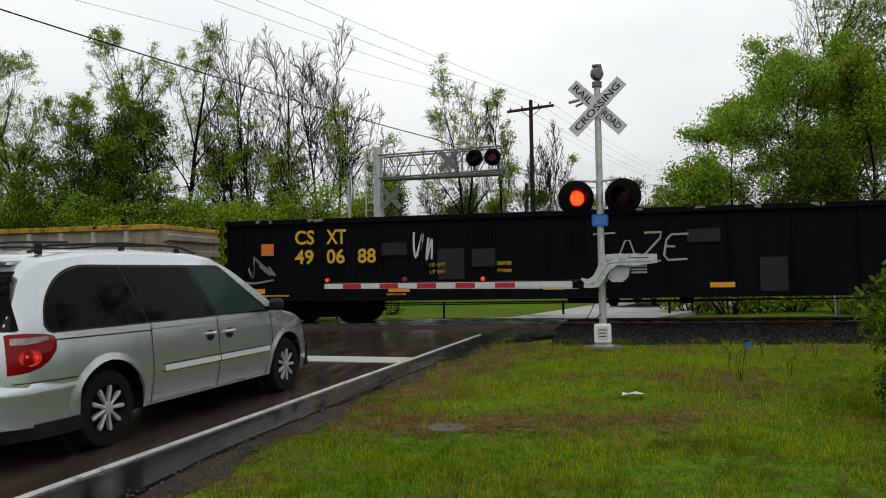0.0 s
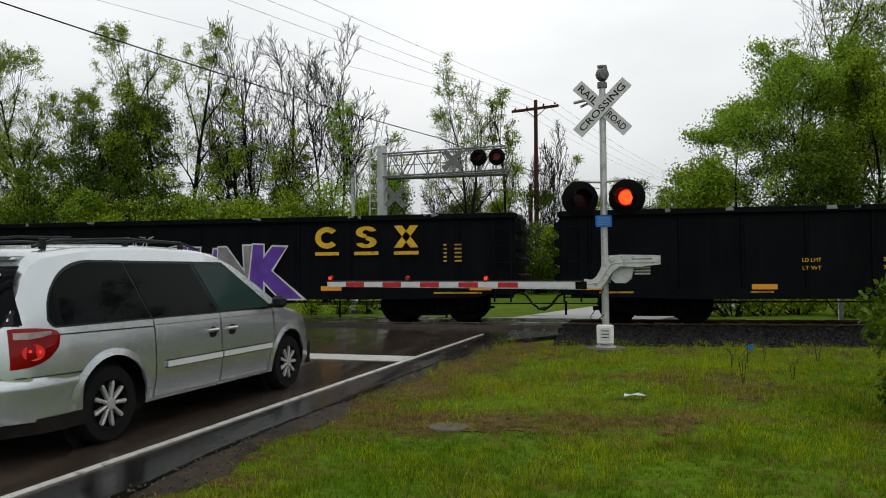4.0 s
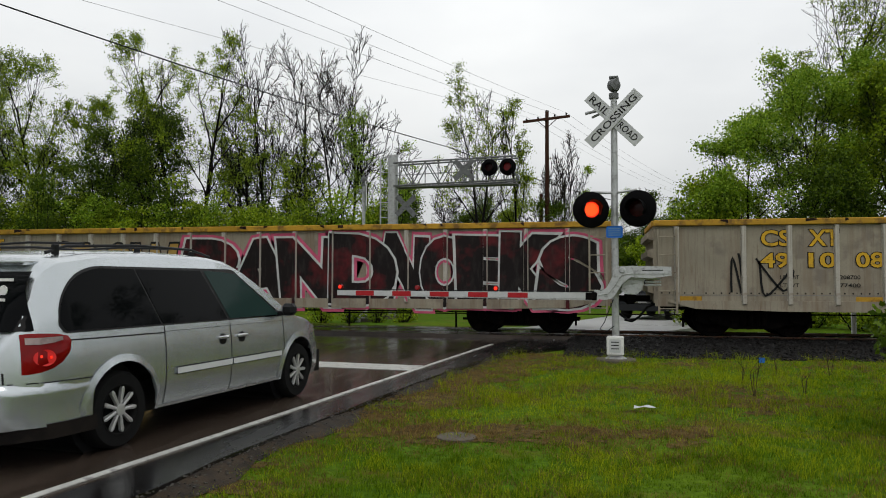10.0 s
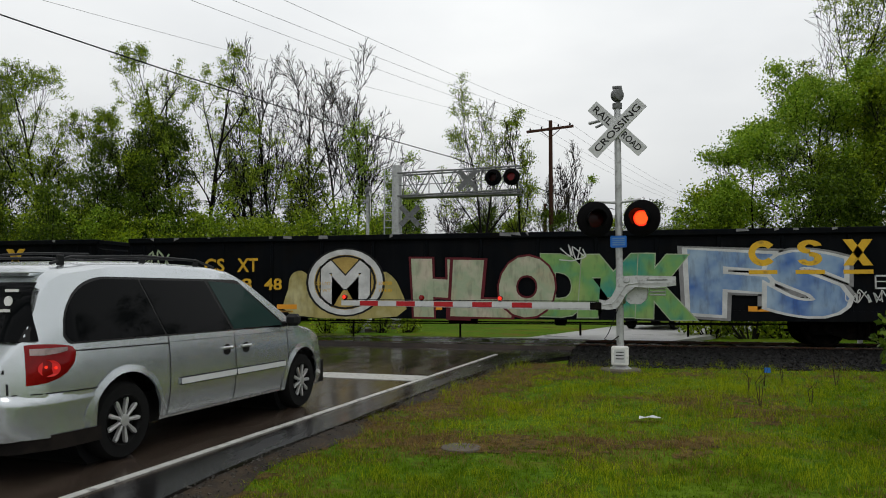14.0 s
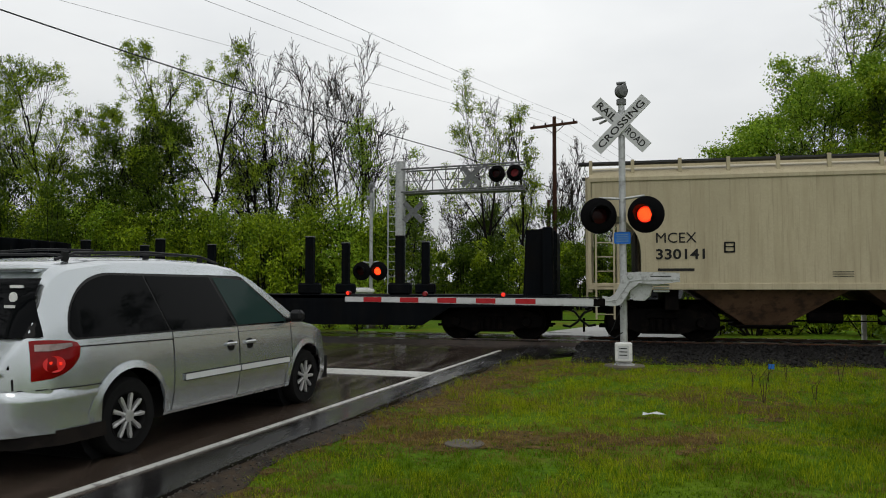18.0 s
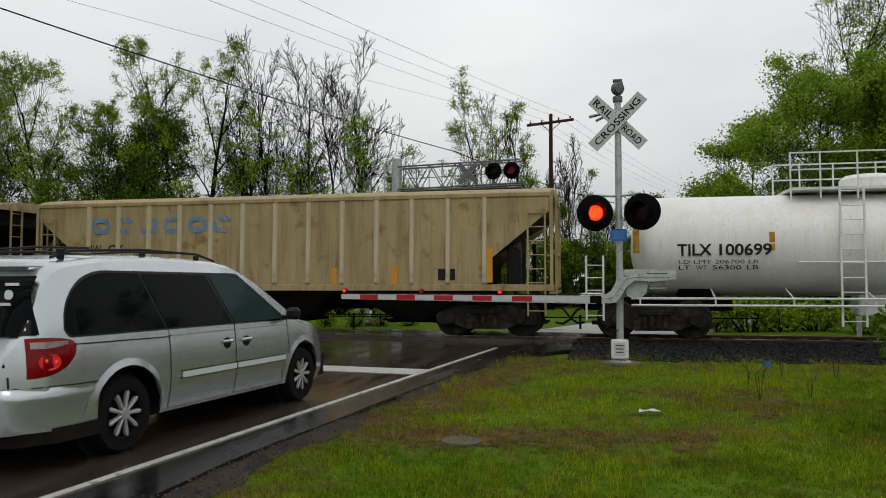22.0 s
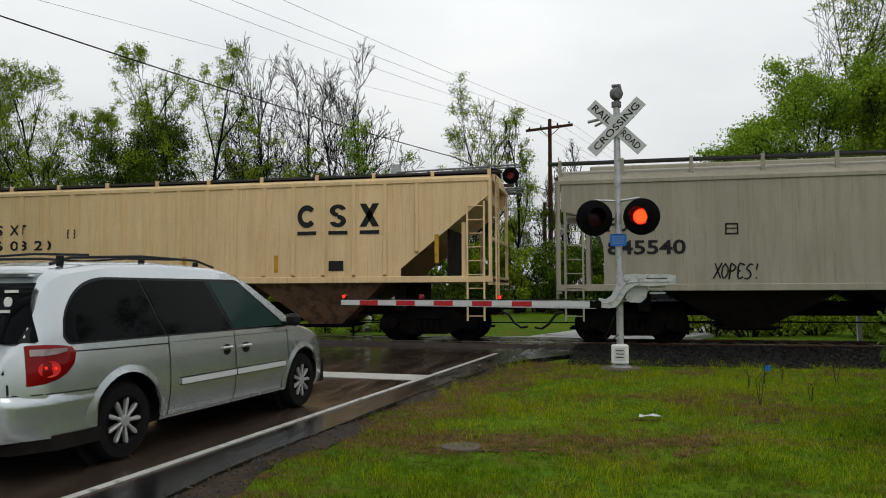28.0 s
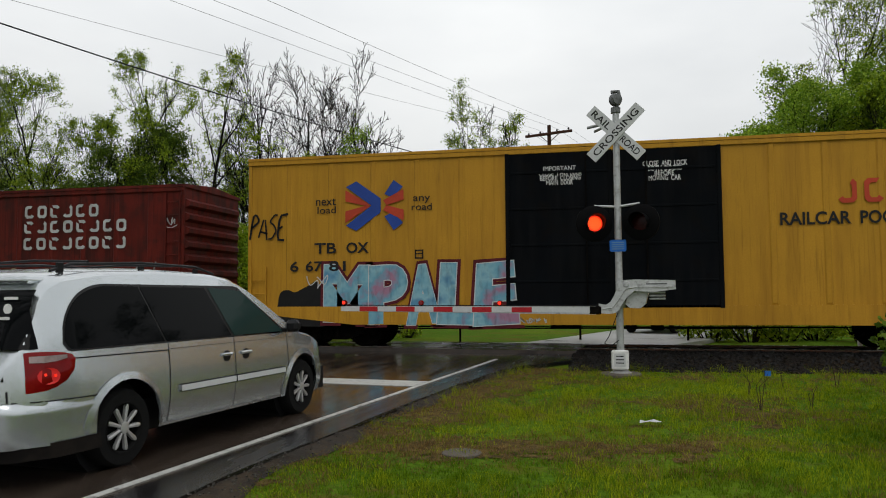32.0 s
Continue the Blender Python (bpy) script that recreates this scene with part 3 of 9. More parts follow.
solid("pavement", ribbon([road_at(a, 0.12) for a in ALONG], [road_at(a, w + 0.05 + 0.05 * noise.noise((a * 1.9, 5, 0))) for a, w in zip(ALONG, wob)], 0.006, 0.1), "shoulder",
      "worn wet asphalt shoulder beside the road", "road shoulder", kind="structure")
edge_line = solid("road_line", ribbon([road_at(a, -0.038) for a in ALONG[:-4]], [road_at(a, 0.038) for a in ALONG[:-4]], 0.010, 0.008), "line",
                  "worn white painted edge line", "road marking", kind="structure")
solid("stop_line", ribbon([road_at(7.25, -3.3), road_at(7.95, -3.3)], [road_at(7.2, -0.06), road_at(7.9, -0.06)], 0.008, 0.006), "line",
      "worn white stop bar before the crossing", "road marking", kind="structure")

# the crossing's surface between and beside the rails
ca, cb = 14.6, 0
solid("crossing_panel", ribbon([road_at(a, -8.2, 0) for a in (14.2, 14.8, 17.0)], [road_at(a, 1.5, 0) for a in (14.2, 14.8, 17.0)], 0.085, 0.16), "asphalt",
      "wet asphalt crossing surface around the rails", "level crossing", kind="structure")
far_left = [(-12.91, 21.73), (-5.88, 21.96), (-2.29, 22.4), (-0.76, 26.93), (0.49, 30.91), (4.34, 35.21), (9.52, 38.86)]
far_right = [(-12.87, 20.74), (-5.84, 20.86), (1.39, 20.86), (3.25, 24.62), (4.89, 28.92), (7.32, 33.34), (11.11, 36.65)]
solid("far_road", ribbon(far_left, far_right, 0.03, 0.15), "far_asphalt", "wet road curving away beyond the tracks, sky reflection in its pale colour", "road", kind="structure")

# rails, ties and the ballast bed
bed = Shape()
prof = [(-4.6, -0.12), (-4.0, -0.045), (-3.2, -0.02), (-1.75, 0.03), (-1.2, 0.035), (1.2, 0.035), (1.75, 0.03), (2.9, -0.14), (2.9, -0.3), (-4.6, -0.3)]
bed.sweep([(y + TRACK_Y, z) for y, z in prof], -0.75, 60)
bed.sweep([(y + TRACK_Y, z) for y, z in prof], -60, -10.8)
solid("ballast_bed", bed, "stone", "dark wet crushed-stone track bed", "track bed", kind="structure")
for side in (-1, 1):
    y = TRACK_Y + side * 0.76
    r = thing("rail", "worn steel rail of the single track", "rail", "rails", "structure")
    part("rail_web", Shape().sweep([(y - 0.075, -0.05), (y + 0.075, -0.05), (y + 0.075, -0.035), (y + 0.012, -0.01), (y + 0.012, 0.055), (y + 0.034, 0.065),
                                    (y + 0.034, 0.092), (y - 0.034, 0.092), (y - 0.034, 0.065), (y - 0.012, 0.055), (y - 0.012, -0.01), (y - 0.075, -0.035)], -60, 60), "rail", r)
    part("rail_head", Shape().box(-60, 60, y - 0.03, y + 0.03, 0.092, RAIL_Z, 0.003), "rail_top", r, "bright polished rail head")
tie = thing("railway_ties", "dark weathered wooden ties under the rails", "railway tie", kind="structure")
tie_mesh = fixed(Shape().box(-0.11, 0.11, -1.3, 1.3, -0.12, 0.042, 0.012).mesh("tie", "tie"))
for k in range(30):
    ob = part("tie", tie_mesh, "tie", tie)
    ob.location = (0.7 + k * 0.52, TRACK_Y, 0)

# ---- the train: trucks, couplers, lettering and paint that all cars share ----
R_WHEEL, AXLES = 0.457, 0.89
frame_poly = [(-1.27, 0.36), (-1.12, 0.30), (-0.80, 0.31), (-0.46, 0.19), (0.46, 0.19), (0.80, 0.31), (1.12, 0.30), (1.27, 0.36),
              (1.27, 0.58), (1.06, 0.66), (0.58, 0.79), (-0.58, 0.79), (-1.06, 0.66), (-1.27, 0.58)]
ts = Shape()
for s in (-1, 1):
    ts.prism(frame_poly, s * 1.0 - 0.08, s * 1.0 + 0.08)
    for k in (-0.24, -0.08, 0.08, 0.24):
        ts.tube([(k, s * 1.11, 0.27), (k, s * 1.11, 0.55)], 0.055, 8)
    ts.box(-0.36, 0.36, s * 1.0 - 0.13, s * 1.0 + 0.13, 0.56, 0.68, 0.02)
    for e in (-AXLES, AXLES):
        ts.tube([(e, s * 1.09, R_WHEEL), (e, s * 1.19, R_WHEEL)], [0.125, 0.105], 12)
ts.box(-0.22, 0.22, -0.95, 0.95, 0.45, 0.74, 0.03)
ts.box(-1.5, 1.5, -0.5, -0.4, 0.30, 0.36).box(-1.5, 1.5, 0.4, 0.5, 0.30, 0.36)
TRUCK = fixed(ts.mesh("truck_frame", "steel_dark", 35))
ws = Shape()
for s in (-1, 1):
    ws.lathe([(0.05, s * 0.70), (R_WHEEL + 0.028, s * 0.70), (R_WHEEL + 0.02, s * 0.725), (R_WHEEL, s * 0.735), (R_WHEEL - 0.008, s * 0.835), (R_WHEEL - 0.06, s * 0.838),
              (R_WHEEL - 0.075, s * 0.80), (0.17, s * 0.785), (0.15, s * 0.84), (0.05, s * 0.845)], 28)
    for k in range(5):
        a = k * 2 * math.pi / 5
        ws.tube([(0.28 * math.cos(a), s * 0.78, 0.28 * math.sin(a)), (0.28 * math.cos(a), s * 0.805, 0.28 * math.sin(a))], 0.03, 6)
ws.tube([(0, -1.05, 0), (0, 1.05, 0)], 0.08, 10)
WHEELSET = fixed(ws.mesh("wheelset", "steel_dark", 35))
cs = Shape()
cs.box(0, 0.34, -0.16, 0.16, 0.72, 1.02, 0.02).box(-0.42, 0.05, -0.07, 0.07, 0.79, 0.95, 0.015)
cs.box(-0.62, -0.40, -0.16, 0.10, 0.73, 1.01, 0.03).box(-0.66, -0.58, -0.05, 0.14, 0.76, 0.99, 0.02)
COUPLER = fixed(cs.mesh("coupler", "steel_dark"))
hs = Shape().tube([(0.08, -0.32, 0.74), (-0.12, -0.34, 0.66), (-0.30, -0.33, 0.42), (-0.48, -0.28, 0.30), (-0.66, -0.2, 0.33)], 0.032, 7)
hs.tube([(0.02, -0.75, 0.86), (-0.15, -0.95, 0.80), (0.0, -1.3, 0.82)], 0.016, 6)
HOSE = fixed(hs.mesh("air_hose", "trim", 40))
DUSTY = {}
for me in (TRUCK, WHEELSET):
    DUSTY[me] = me.copy()
    DUSTY[me].materials[0] = MAT["steel_dusty"]
CARS, WHEELS = [], []
HALF = 1.6


def freight_car(name, label, category, x0, length, group="cars of the passing freight train"):
    car = thing(name, label, category, group, at=pose(x0, TRACK_Y, RAIL_Z))
    CARS.append((car, x0))
    for end, x in ((0, 0.0), (1, length)):
        for nm, me in (("coupler", COUPLER), ("air_hose", HOSE)):
            ob = part(nm, me, None, car)
            ob.matrix_basis = pose(x, 0, 0, 0, 0, 180 * end)
    return car


def trucks(car, x0, places, dusty=False):
    for x in places:
        tr = part("truck", DUSTY[TRUCK] if dusty else TRUCK, None, car, "dusty grey cast steel truck" if dusty else "black cast steel truck with two wheelsets")
        tr.location = (x, 0, 0)
        for e in (-AXLES, AXLES):
            w = part("wheelset", DUSTY[WHEELSET] if dusty else WHEELSET, None, tr)
            w.location = (e, 0, R_WHEEL)
            WHEELS.append((w, x0 + x + e, e))


def side_of(car):
    return -car.get("half", HALF)


def flat_part(name, car, polys, y, material, label=""):
    """Paint: thin polygons of (x, z) lying on the car's side."""
    s = Shape()
    for p in polys:
        s.add([(x, y, z) for x, z in p], [tuple(range(len(p)))])
    ob = new(name, s.mesh(name, material))
    ob.parent = car
    return tagged(ob, label)


def lettering(car, x0, x1, z0, z1, text, material):
    words = text.split(" ")
    if material == "yellow" and z1 - z0 > 0.25 and len(words) in (2, 3):
        for share, w in zip(((0.0, 0.37), (0.63, 1.0)) if len(words) == 2 else ((0.0, 0.227), (0.40, 0.616), (0.785, 1.0)), words):
            ob = lettering(car, x0 + share[0] * (x1 - x0), x0 + share[1] * (x1 - x0), z0, z1, w, material)
        return ob
    if len(words) > 1 and z1 - z0 > 0.1:
        at = 0
        for w in words:
            ob = lettering(car, x0 + at / len(text) * (x1 - x0), x0 + (at + len(w)) / len(text) * (x1 - x0), z0, z1, w, material) if w else None
            at += len(w) + 1
        return ob
    y = side_of(car) - 0.016
    if material == "yellow" and car.get("half") == 1.56:
        v, f = word(text, 0.055)
        ob = new("lettering_outline", Shape().add([(x0 + a * (x1 - x0), y + 0.003, z0 + b * (z1 - z0)) for a, b in v], f).mesh("lettering_outline", "g_black"))
        ob.parent = car
    v, f = word(text, 0.022 if z1 - z0 > 0.2 else 0.008)
    ob = new("lettering", Shape().add([(x0 + a * (x1 - x0), y, z0 + b * (z1 - z0)) for a, b in v], f).mesh("lettering", material))
    ob.parent = car
    return ob


def patch(car, x0, x1, z0, z1, material):
    return flat_part("patch", car, [[(x0, z0), (x1, z0), (x1, z1), (x0, z1)]], side_of(car) - 0.012, material)


def frame_mark(car, x0, x1, z0, z1, material):
    w = 0.035
    bars = [(x0, x1, z0, z0 + w), (x0, x1, z1 - w, z1), (x0, x0 + w, z0, z1), (x1 - w, x1, z0, z1), (x0, x1, (z0 + z1) / 2, (z0 + z1) / 2 + w * 0.7)]
    return flat_part("stencil_frame", car, [[(a, c), (b, c), (b, d), (a, d)] for a, b, c, d in bars], side_of(car) - 0.014, material)


def ring(cx, cz, rx, rz, hole, a0=0, a1=360, n=20):
    """Quads of a flat ring or of a part of one."""
    q = []
    for k in range(n):
        a, b = radians(a0 + (a1 - a0) * k / n), radians(a0 + (a1 - a0) * (k + 1) / n)
        q.append([(cx + rx * math.cos(a), cz + rz * math.sin(a)), (cx + rx * math.cos(b), cz + rz * math.sin(b)),
                  (cx + rx * hole * math.cos(b), cz + rz * hole * math.sin(b)), (cx + rx * hole * math.cos(a), cz + rz * hole * math.sin(a))])
    return q


def emblem(car, x0, x1, z0, z1, material):
    """Three bold plain shapes in a row, each over a thick bar."""
    w = (x1 - x0) * 0.235
    y = side_of(car) - 0.016
    zb = z0 + (z1 - z0) * 0.12
    zc, zt = z0 + (z1 - z0) * 0.24, z1
    mid, rz = (zc + zt) / 2, (zt - zc) / 2
    c1, c2, c3 = x0 + w / 2, (x0 + x1) / 2, x1 - w / 2
    one = ring(c1, mid, w / 2, rz, 0.52, 40, 320)
    two = ring(c2, mid + rz * 0.46, w * 0.43, rz * 0.54, 0.35, 10, 275, 12) + ring(c2, mid - rz * 0.46, w * 0.43, rz * 0.54, 0.35, -170, 95, 12)
    t = w * 0.17
    three = [[(c3 - w / 2, zc), (c3 - w / 2 + 2 * t, zc), (c3 + w / 2, zt), (c3 + w / 2 - 2 * t, zt)], [(c3 + w / 2 - 2 * t, zc), (c3 + w / 2, zc), (c3 - w / 2 + 2 * t, zt), (c3 - w / 2, zt)]]
    if car.get("half") == 1.56:
        for polys in (one, two, three):
            flat_part("emblem_outline", car, [[(u + 0.04 * math.cos(a), h + 0.04 * math.sin(a)) for u, h in q] for q in polys for a in np.arange(8) * math.pi / 4], y + 0.003, "g_black")
    for c, polys in ((c1, one), (c2, two), (c3, three)):
        flat_part("emblem", car, polys, y, material)
        flat_part("emblem_bar", car, [[(c - w / 2, z0), (c + w / 2, z0), (c + w / 2, zb), (c - w / 2, zb)]], y, material)


def blocks(car, x0, x1, z0, z1, n, material):
    """A row of plain open frames where a trade name stands."""
    step = (x1 - x0) / n
    for k in range(n):
        a, b = x0 + k * step + step * 0.14, x0 + (k + 1) * step - step * 0.14
        c, w = (b - a) * 0.2, min(b - a, z1 - z0) * 0.26
        out = [(a + c, z0), (b - c, z0), (b, z0 + c), (b, z1 - c), (b - c, z1), (a + c, z1), (a, z1 - c), (a, z0 + c)]
        m = Vector(((a + b) / 2, (z0 + z1) / 2))
        ins = [(m.x + (p - m.x) * (1 - 2 * w / (b - a)), m.y + (q - m.y) * (1 - 2 * w / (z1 - z0))) for p, q in out]
        flat_part("name_bar", car, [[out[i], out[(i + 1) % 8], ins[(i + 1) % 8], ins[i]] for i in range(8) if i not in ((), (2, 3), (4, 5, 6), (1, 2, 5))[(k * 3 + n + int(z0 * 20)) % 4]], side_of(car) - 0.016, material)


def smooth_loop(pts, n=4):
    """A closed curve rounded through points."""
    out, m = [], len(pts)
    for i in range(m):
        p0, p1, p2, p3 = (Vector(pts[(i + k - 1) % m]) for k in range(4))
        for j in range(n):
            t = j / n
            q = 0.5 * ((2 * p1) + (p2 - p0) * t + (2 * p0 - 5 * p1 + 4 * p2 - p3) * t * t + (3 * p1 - p0 - 3 * p2 + p3) * t ** 3)
            out.append((q.x, q.y))
    return out


def strip(line, w):
    """Quads along a line of points, w wide."""
    q, prev = [], None
    for i in range(len(line)):
        a, b = Vector(line[max(0, i - 1)]), Vector(line[min(len(line) - 1, i + 1)])
        d = b - a
        nrm = Vector((-d.y, d.x)).normalized() * w / 2 if d.length > 1e-6 else Vector((0, w / 2))
        p = Vector(line[i])
        cur = ((p - nrm)[:], (p + nrm)[:])
        if prev:
            q.append([prev[0], cur[0], cur[1], prev[1]])
        prev = cur
    return q


GLYPHS, PROUD_RIBS = {}, {}


def glyph(ch, swell):
    """The outline of one letter of the built-in font, its strokes swollen, and the box of the plain letter."""
    if (ch, swell) not in GLYPHS:
        cu = bpy.data.curves.new("glyph", "FONT")
        cu.body, cu.resolution_u = ch, 4
        ob = bpy.data.objects.new("glyph", cu)
        box = None
        for cu.offset in (0.0, swell):
            me = bpy.data.meshes.new_from_object(ob)
            v = np.array([q.co for q in me.vertices])
            box = box if box is not None else (v.min(0), v.max(0))
            f = [tuple(q.vertices) for q in me.polygons]
            bpy.data.meshes.remove(me)
        GLYPHS[ch, swell] = ([(q[0], q[1]) for q in v], f, box)
        bpy.data.objects.remove(ob)
        bpy.data.curves.remove(cu)
    return GLYPHS[ch, swell]


def clipped(poly, a, b):
    """The part of a polygon of (x, z) between two upright lines."""
    for sgn, lim in ((1, a), (-1, -b)):
        out = []
        for i, q in enumerate(poly):
            r = poly[(i + 1) % len(poly)]
            dq, dr = sgn * q[0] - lim, sgn * r[0] - lim
            if dq >= 0:
                out.append(q)
            if (dq >= 0) != (dr >= 0):
                t = dq / (dq - dr)
                out.append((q[0] + (r[0] - q[0]) * t, q[1] + (r[1] - q[1]) * t))
        poly = out
        if len(poly) < 3:
            return None
    return poly


def paint(name, car, polys, material):
    """Sprayed paint: (depth, polygon) pairs on the car's side, and on its ribs where these stand proud."""
    s, y = Shape(), side_of(car) - 0.012
    for d, q in polys:
        s.add([(x, y - d, z) for x, z in q], [tuple(range(len(q)))])
    for x, w, front in PROUD_RIBS.get(car.name, ()):
        for d, q in polys:
            if min(c[0] for c in q) < x + w and max(c[0] for c in q) > x - w:
                c = clipped(q, x - w, x + w)
                if c:
                    s.add([(u, front - 0.002 - d, z) for u, z in c], [tuple(range(len(c)))])
    ob = new(name, s.mesh(name, material))
    ob.parent = car
    return ob


def spray_word(car, x0, x1, z0, z1, text, fills, edge, halo=None, seed=1, thick=0.045, rim=0.035, glow_w=0.045, lap=1.10, lean=0.10, wild=0.10):
    """A sprayed piece of swollen letters that lean and lap over one another, with an outline and an outer halo."""
    rnd = random.Random(seed)
    share = [{"I": 0.55, "!": 0.45, "M": 1.35, "W": 1.4}.get(ch, 1.0) for ch in text]
    unit = (x1 - x0) / sum(share)
    layers = {}
    at = x0
    for k, ch in enumerate(text):
        w = unit * share[k]
        cx, up, tilt = at + w / 2, rnd.uniform(-0.05, 0.05), rnd.uniform(-0.4, 1.0) * lean
        flare, arc, tall = rnd.uniform(-1, 1) * wild * 1.6, rnd.uniform(-1, 1) * wild, rnd.uniform(0.93, 1.0)
        at += w
        tiers = [("spray_outline", thick + rim, edge, 0.0012 + 0.0016 * k), ("spray_fill", thick, fills[k % len(fills)], 0.002 + 0.0016 * k)]
        if halo:
            tiers.insert(0, ("spray_halo", thick + rim + glow_w, halo, 0.0))
        for kind, swell, material, depth in tiers:
            v, f, (lo, hi) = glyph(ch, swell)
            gw, gh = max(0.30, hi[0] - lo[0]), hi[1] - lo[1]
            mid = (lo[0] + hi[0]) / 2
            pts = []
            for a, b in v:
                u, h = (a - mid) / gw, (b - (lo[1] + hi[1]) / 2) / gh
                u, h = u * (1 + flare * h) + tilt * h, h * tall + arc * 0.35 * math.sin(u * 3.1) + up * 0.5
                pts.append((cx + u * w * lap * 0.86, (z0 + z1) / 2 + h * (z1 - z0) * 0.88))
            layers.setdefault((kind, material), []).extend((depth, [pts[i] for i in q]) for q in f)
    for (kind, material), polys in layers.items():
        paint(kind, car, polys, material)


def cloud(car, x0, x1, z0, z1, material, seed, lobes=7):
    """A ragged sprayed ground behind a piece."""
    rnd = random.Random(seed)
    top = [(x0 + (x1 - x0) * (k + 0.5) / lobes, z1 - rnd.uniform(0, 0.25) * (z1 - z0)) for k in range(lobes)]
    mid = (z0 + z1) / 2
    pts = [(x0, z0 + 0.02), (x1, z0), (x1 + 0.08, mid)] + [q for x, z in reversed(top) for q in ((x, z), (x - (x1 - x0) / lobes * 0.5, z - rnd.uniform(0.05, 0.14)))] + [(x0 - 0.08, mid)]
    paint("spray_ground", car, [(-0.004, smooth_loop(pts, 3))], material)


def slabs(car, x0, x1, z0, z1, n, fill, line, seed):
    """A filled piece of fat rounded forms parted by thin lines."""
    rnd = random.Random(seed)
    step, body, lines = (x1 - x0) / n, [], []
    for k in range(n):
        a, b = x0 + k * step - 0.03, x0 + (k + 1) * step + 0.03
        lo, hi, t = z0 + rnd.uniform(0, 0.06), z1 - rnd.uniform(0, 0.14) * (z1 - z0), rnd.uniform(-0.08, 0.1) * step
        body.append((0.001 * (k % 2), smooth_loop([(a + 0.05, lo), ((a + b) / 2, lo - 0.02), (b - 0.05, lo + 0.01), (b, lo + 0.3), (b - 0.06 + t, (lo + hi) / 2), (b + t, hi - 0.2), (b - 0.12 + t, hi), ((a + b) / 2 + t, hi + 0.03), (a + 0.1 + t, hi - 0.02), (a + t, hi - 0.25), (a + 0.05, (lo + hi) / 2), (a - 0.02, lo + 0.25)], 3)))
        for j in range(3):
            x, z = a + step * rnd.uniform(0.2, 0.9), lo + (hi - lo) * rnd.uniform(0.1, 0.6)
            lines += [(0.003, q) for q in strip([(x, z), (x + rnd.uniform(-0.1, 0.1), z + 0.2), (x + rnd.uniform(-0.05, 0.2), z + rnd.uniform(0.25, 0.55))], 0.028)]
        lines += [(0.003, q) for q in strip([(b - 0.03, lo + 0.1), (b - 0.06 + t * 0.5, (lo + hi) / 2), (b - 0.03 + t, hi - 0.12)], 0.035)]
    paint("spray_fill", car, body, fill)
    paint("spray_detail", car, lines, line)


# a stick alphabet on a grid of three by five points, a to o in reading order
STICKS = {"A": "mbo jl", "B": "mabfhi giloml", "C": "cbdjno", "D": "mabfinm", "E": "camo gh", "F": "camm gh", "G": "cbdjnolk", "H": "am co gi", "I": "bn", "J": "clnj", "K": "am cgo", "L": "amo", "M": "maeco",
          "N": "maoc", "O": "bdjnlfb", "P": "mabfhg", "Q": "bdjnlfb ko", "R": "mabfhg ho", "S": "cbdhlnm", "T": "ac bn", "U": "ajnlc", "V": "anc", "W": "amhoc", "X": "ao cm", "Y": "ahc hn", "Z": "acmo", "!": "bh nn", "$": "cbdhlnm bn", "1": "dbn", "2": "abfjmo", "0": "bdjnlfb"}


def tag(car, x0, x1, z0, z1, text, material, seed=1, w=0.035, rough=0.10, slant=0.12):
    """A quick hand-sprayed word of single strokes."""
    rnd = random.Random(seed)
    step, polys = (x1 - x0) / max(1, len(text)), []
    for k, ch in enumerate(text):
        if ch not in STICKS:
            continue
        for stroke in STICKS[ch].split(" "):
            pts = []
            for c in stroke:
                i = ord(c) - 97
                u, h = (i % 3) / 2 + rnd.uniform(-rough, rough), 1 - (i // 3) / 4 + rnd.uniform(-rough, rough)
                pts.append((x0 + step * (k + 0.08 + 0.84 * u) + slant * (h - 0.5) * (z1 - z0), z0 + h * (z1 - z0)))
            if stroke == "nn":
                pts = [pts[0], (pts[0][0], pts[0][1] + w)]
            soft = [pts[0]] + [tuple(Vector(p).lerp(Vector(q), t)) for p, q in zip(pts, pts[1:]) for t in (0.2, 0.8)] + [pts[-1]]
            polys += [(0.004, q) for q in strip(soft, w * rnd.uniform(0.8, 1.25))]
    return paint("tag", car, polys, material)


def star(car, x, z, r, material):
    pts = [(x + r * (1 if k % 2 == 0 else 0.42) * math.sin(k * math.pi / 5), z + r * (1 if k % 2 == 0 else 0.42) * math.cos(k * math.pi / 5)) for k in range(11)]
    return paint("spray_star", car, [(0.016, q) for q in strip(pts, 0.03)], material)


def rust_marks(car, length, places, top, seed):
    """Dark rust runs from the top down beside the ribs."""
    rnd = random.Random(seed)
    y = side_of(car) - 0.010
    for x in places:
        z, pts_l, pts_r = top, [], []
        end = top - rnd.choice((0.6, 1.0, 1.6, 2.2))
        cx = x + rnd.choice((-0.11, 0.11))
        while z > end:
            w = rnd.uniform(0.025, 0.055) * (1.0 - 0.7 * (top - z) / (top - end)) + 0.008
            pts_l.append((cx - w, z))
            pts_r.append((cx + w, z))
            z -= rnd.uniform(0.09, 0.2)
        if len(pts_l) > 1:
            flat_part("rust_run", car, [smooth_loop(pts_l + pts_r[::-1], 2)], y, "rust_deep")


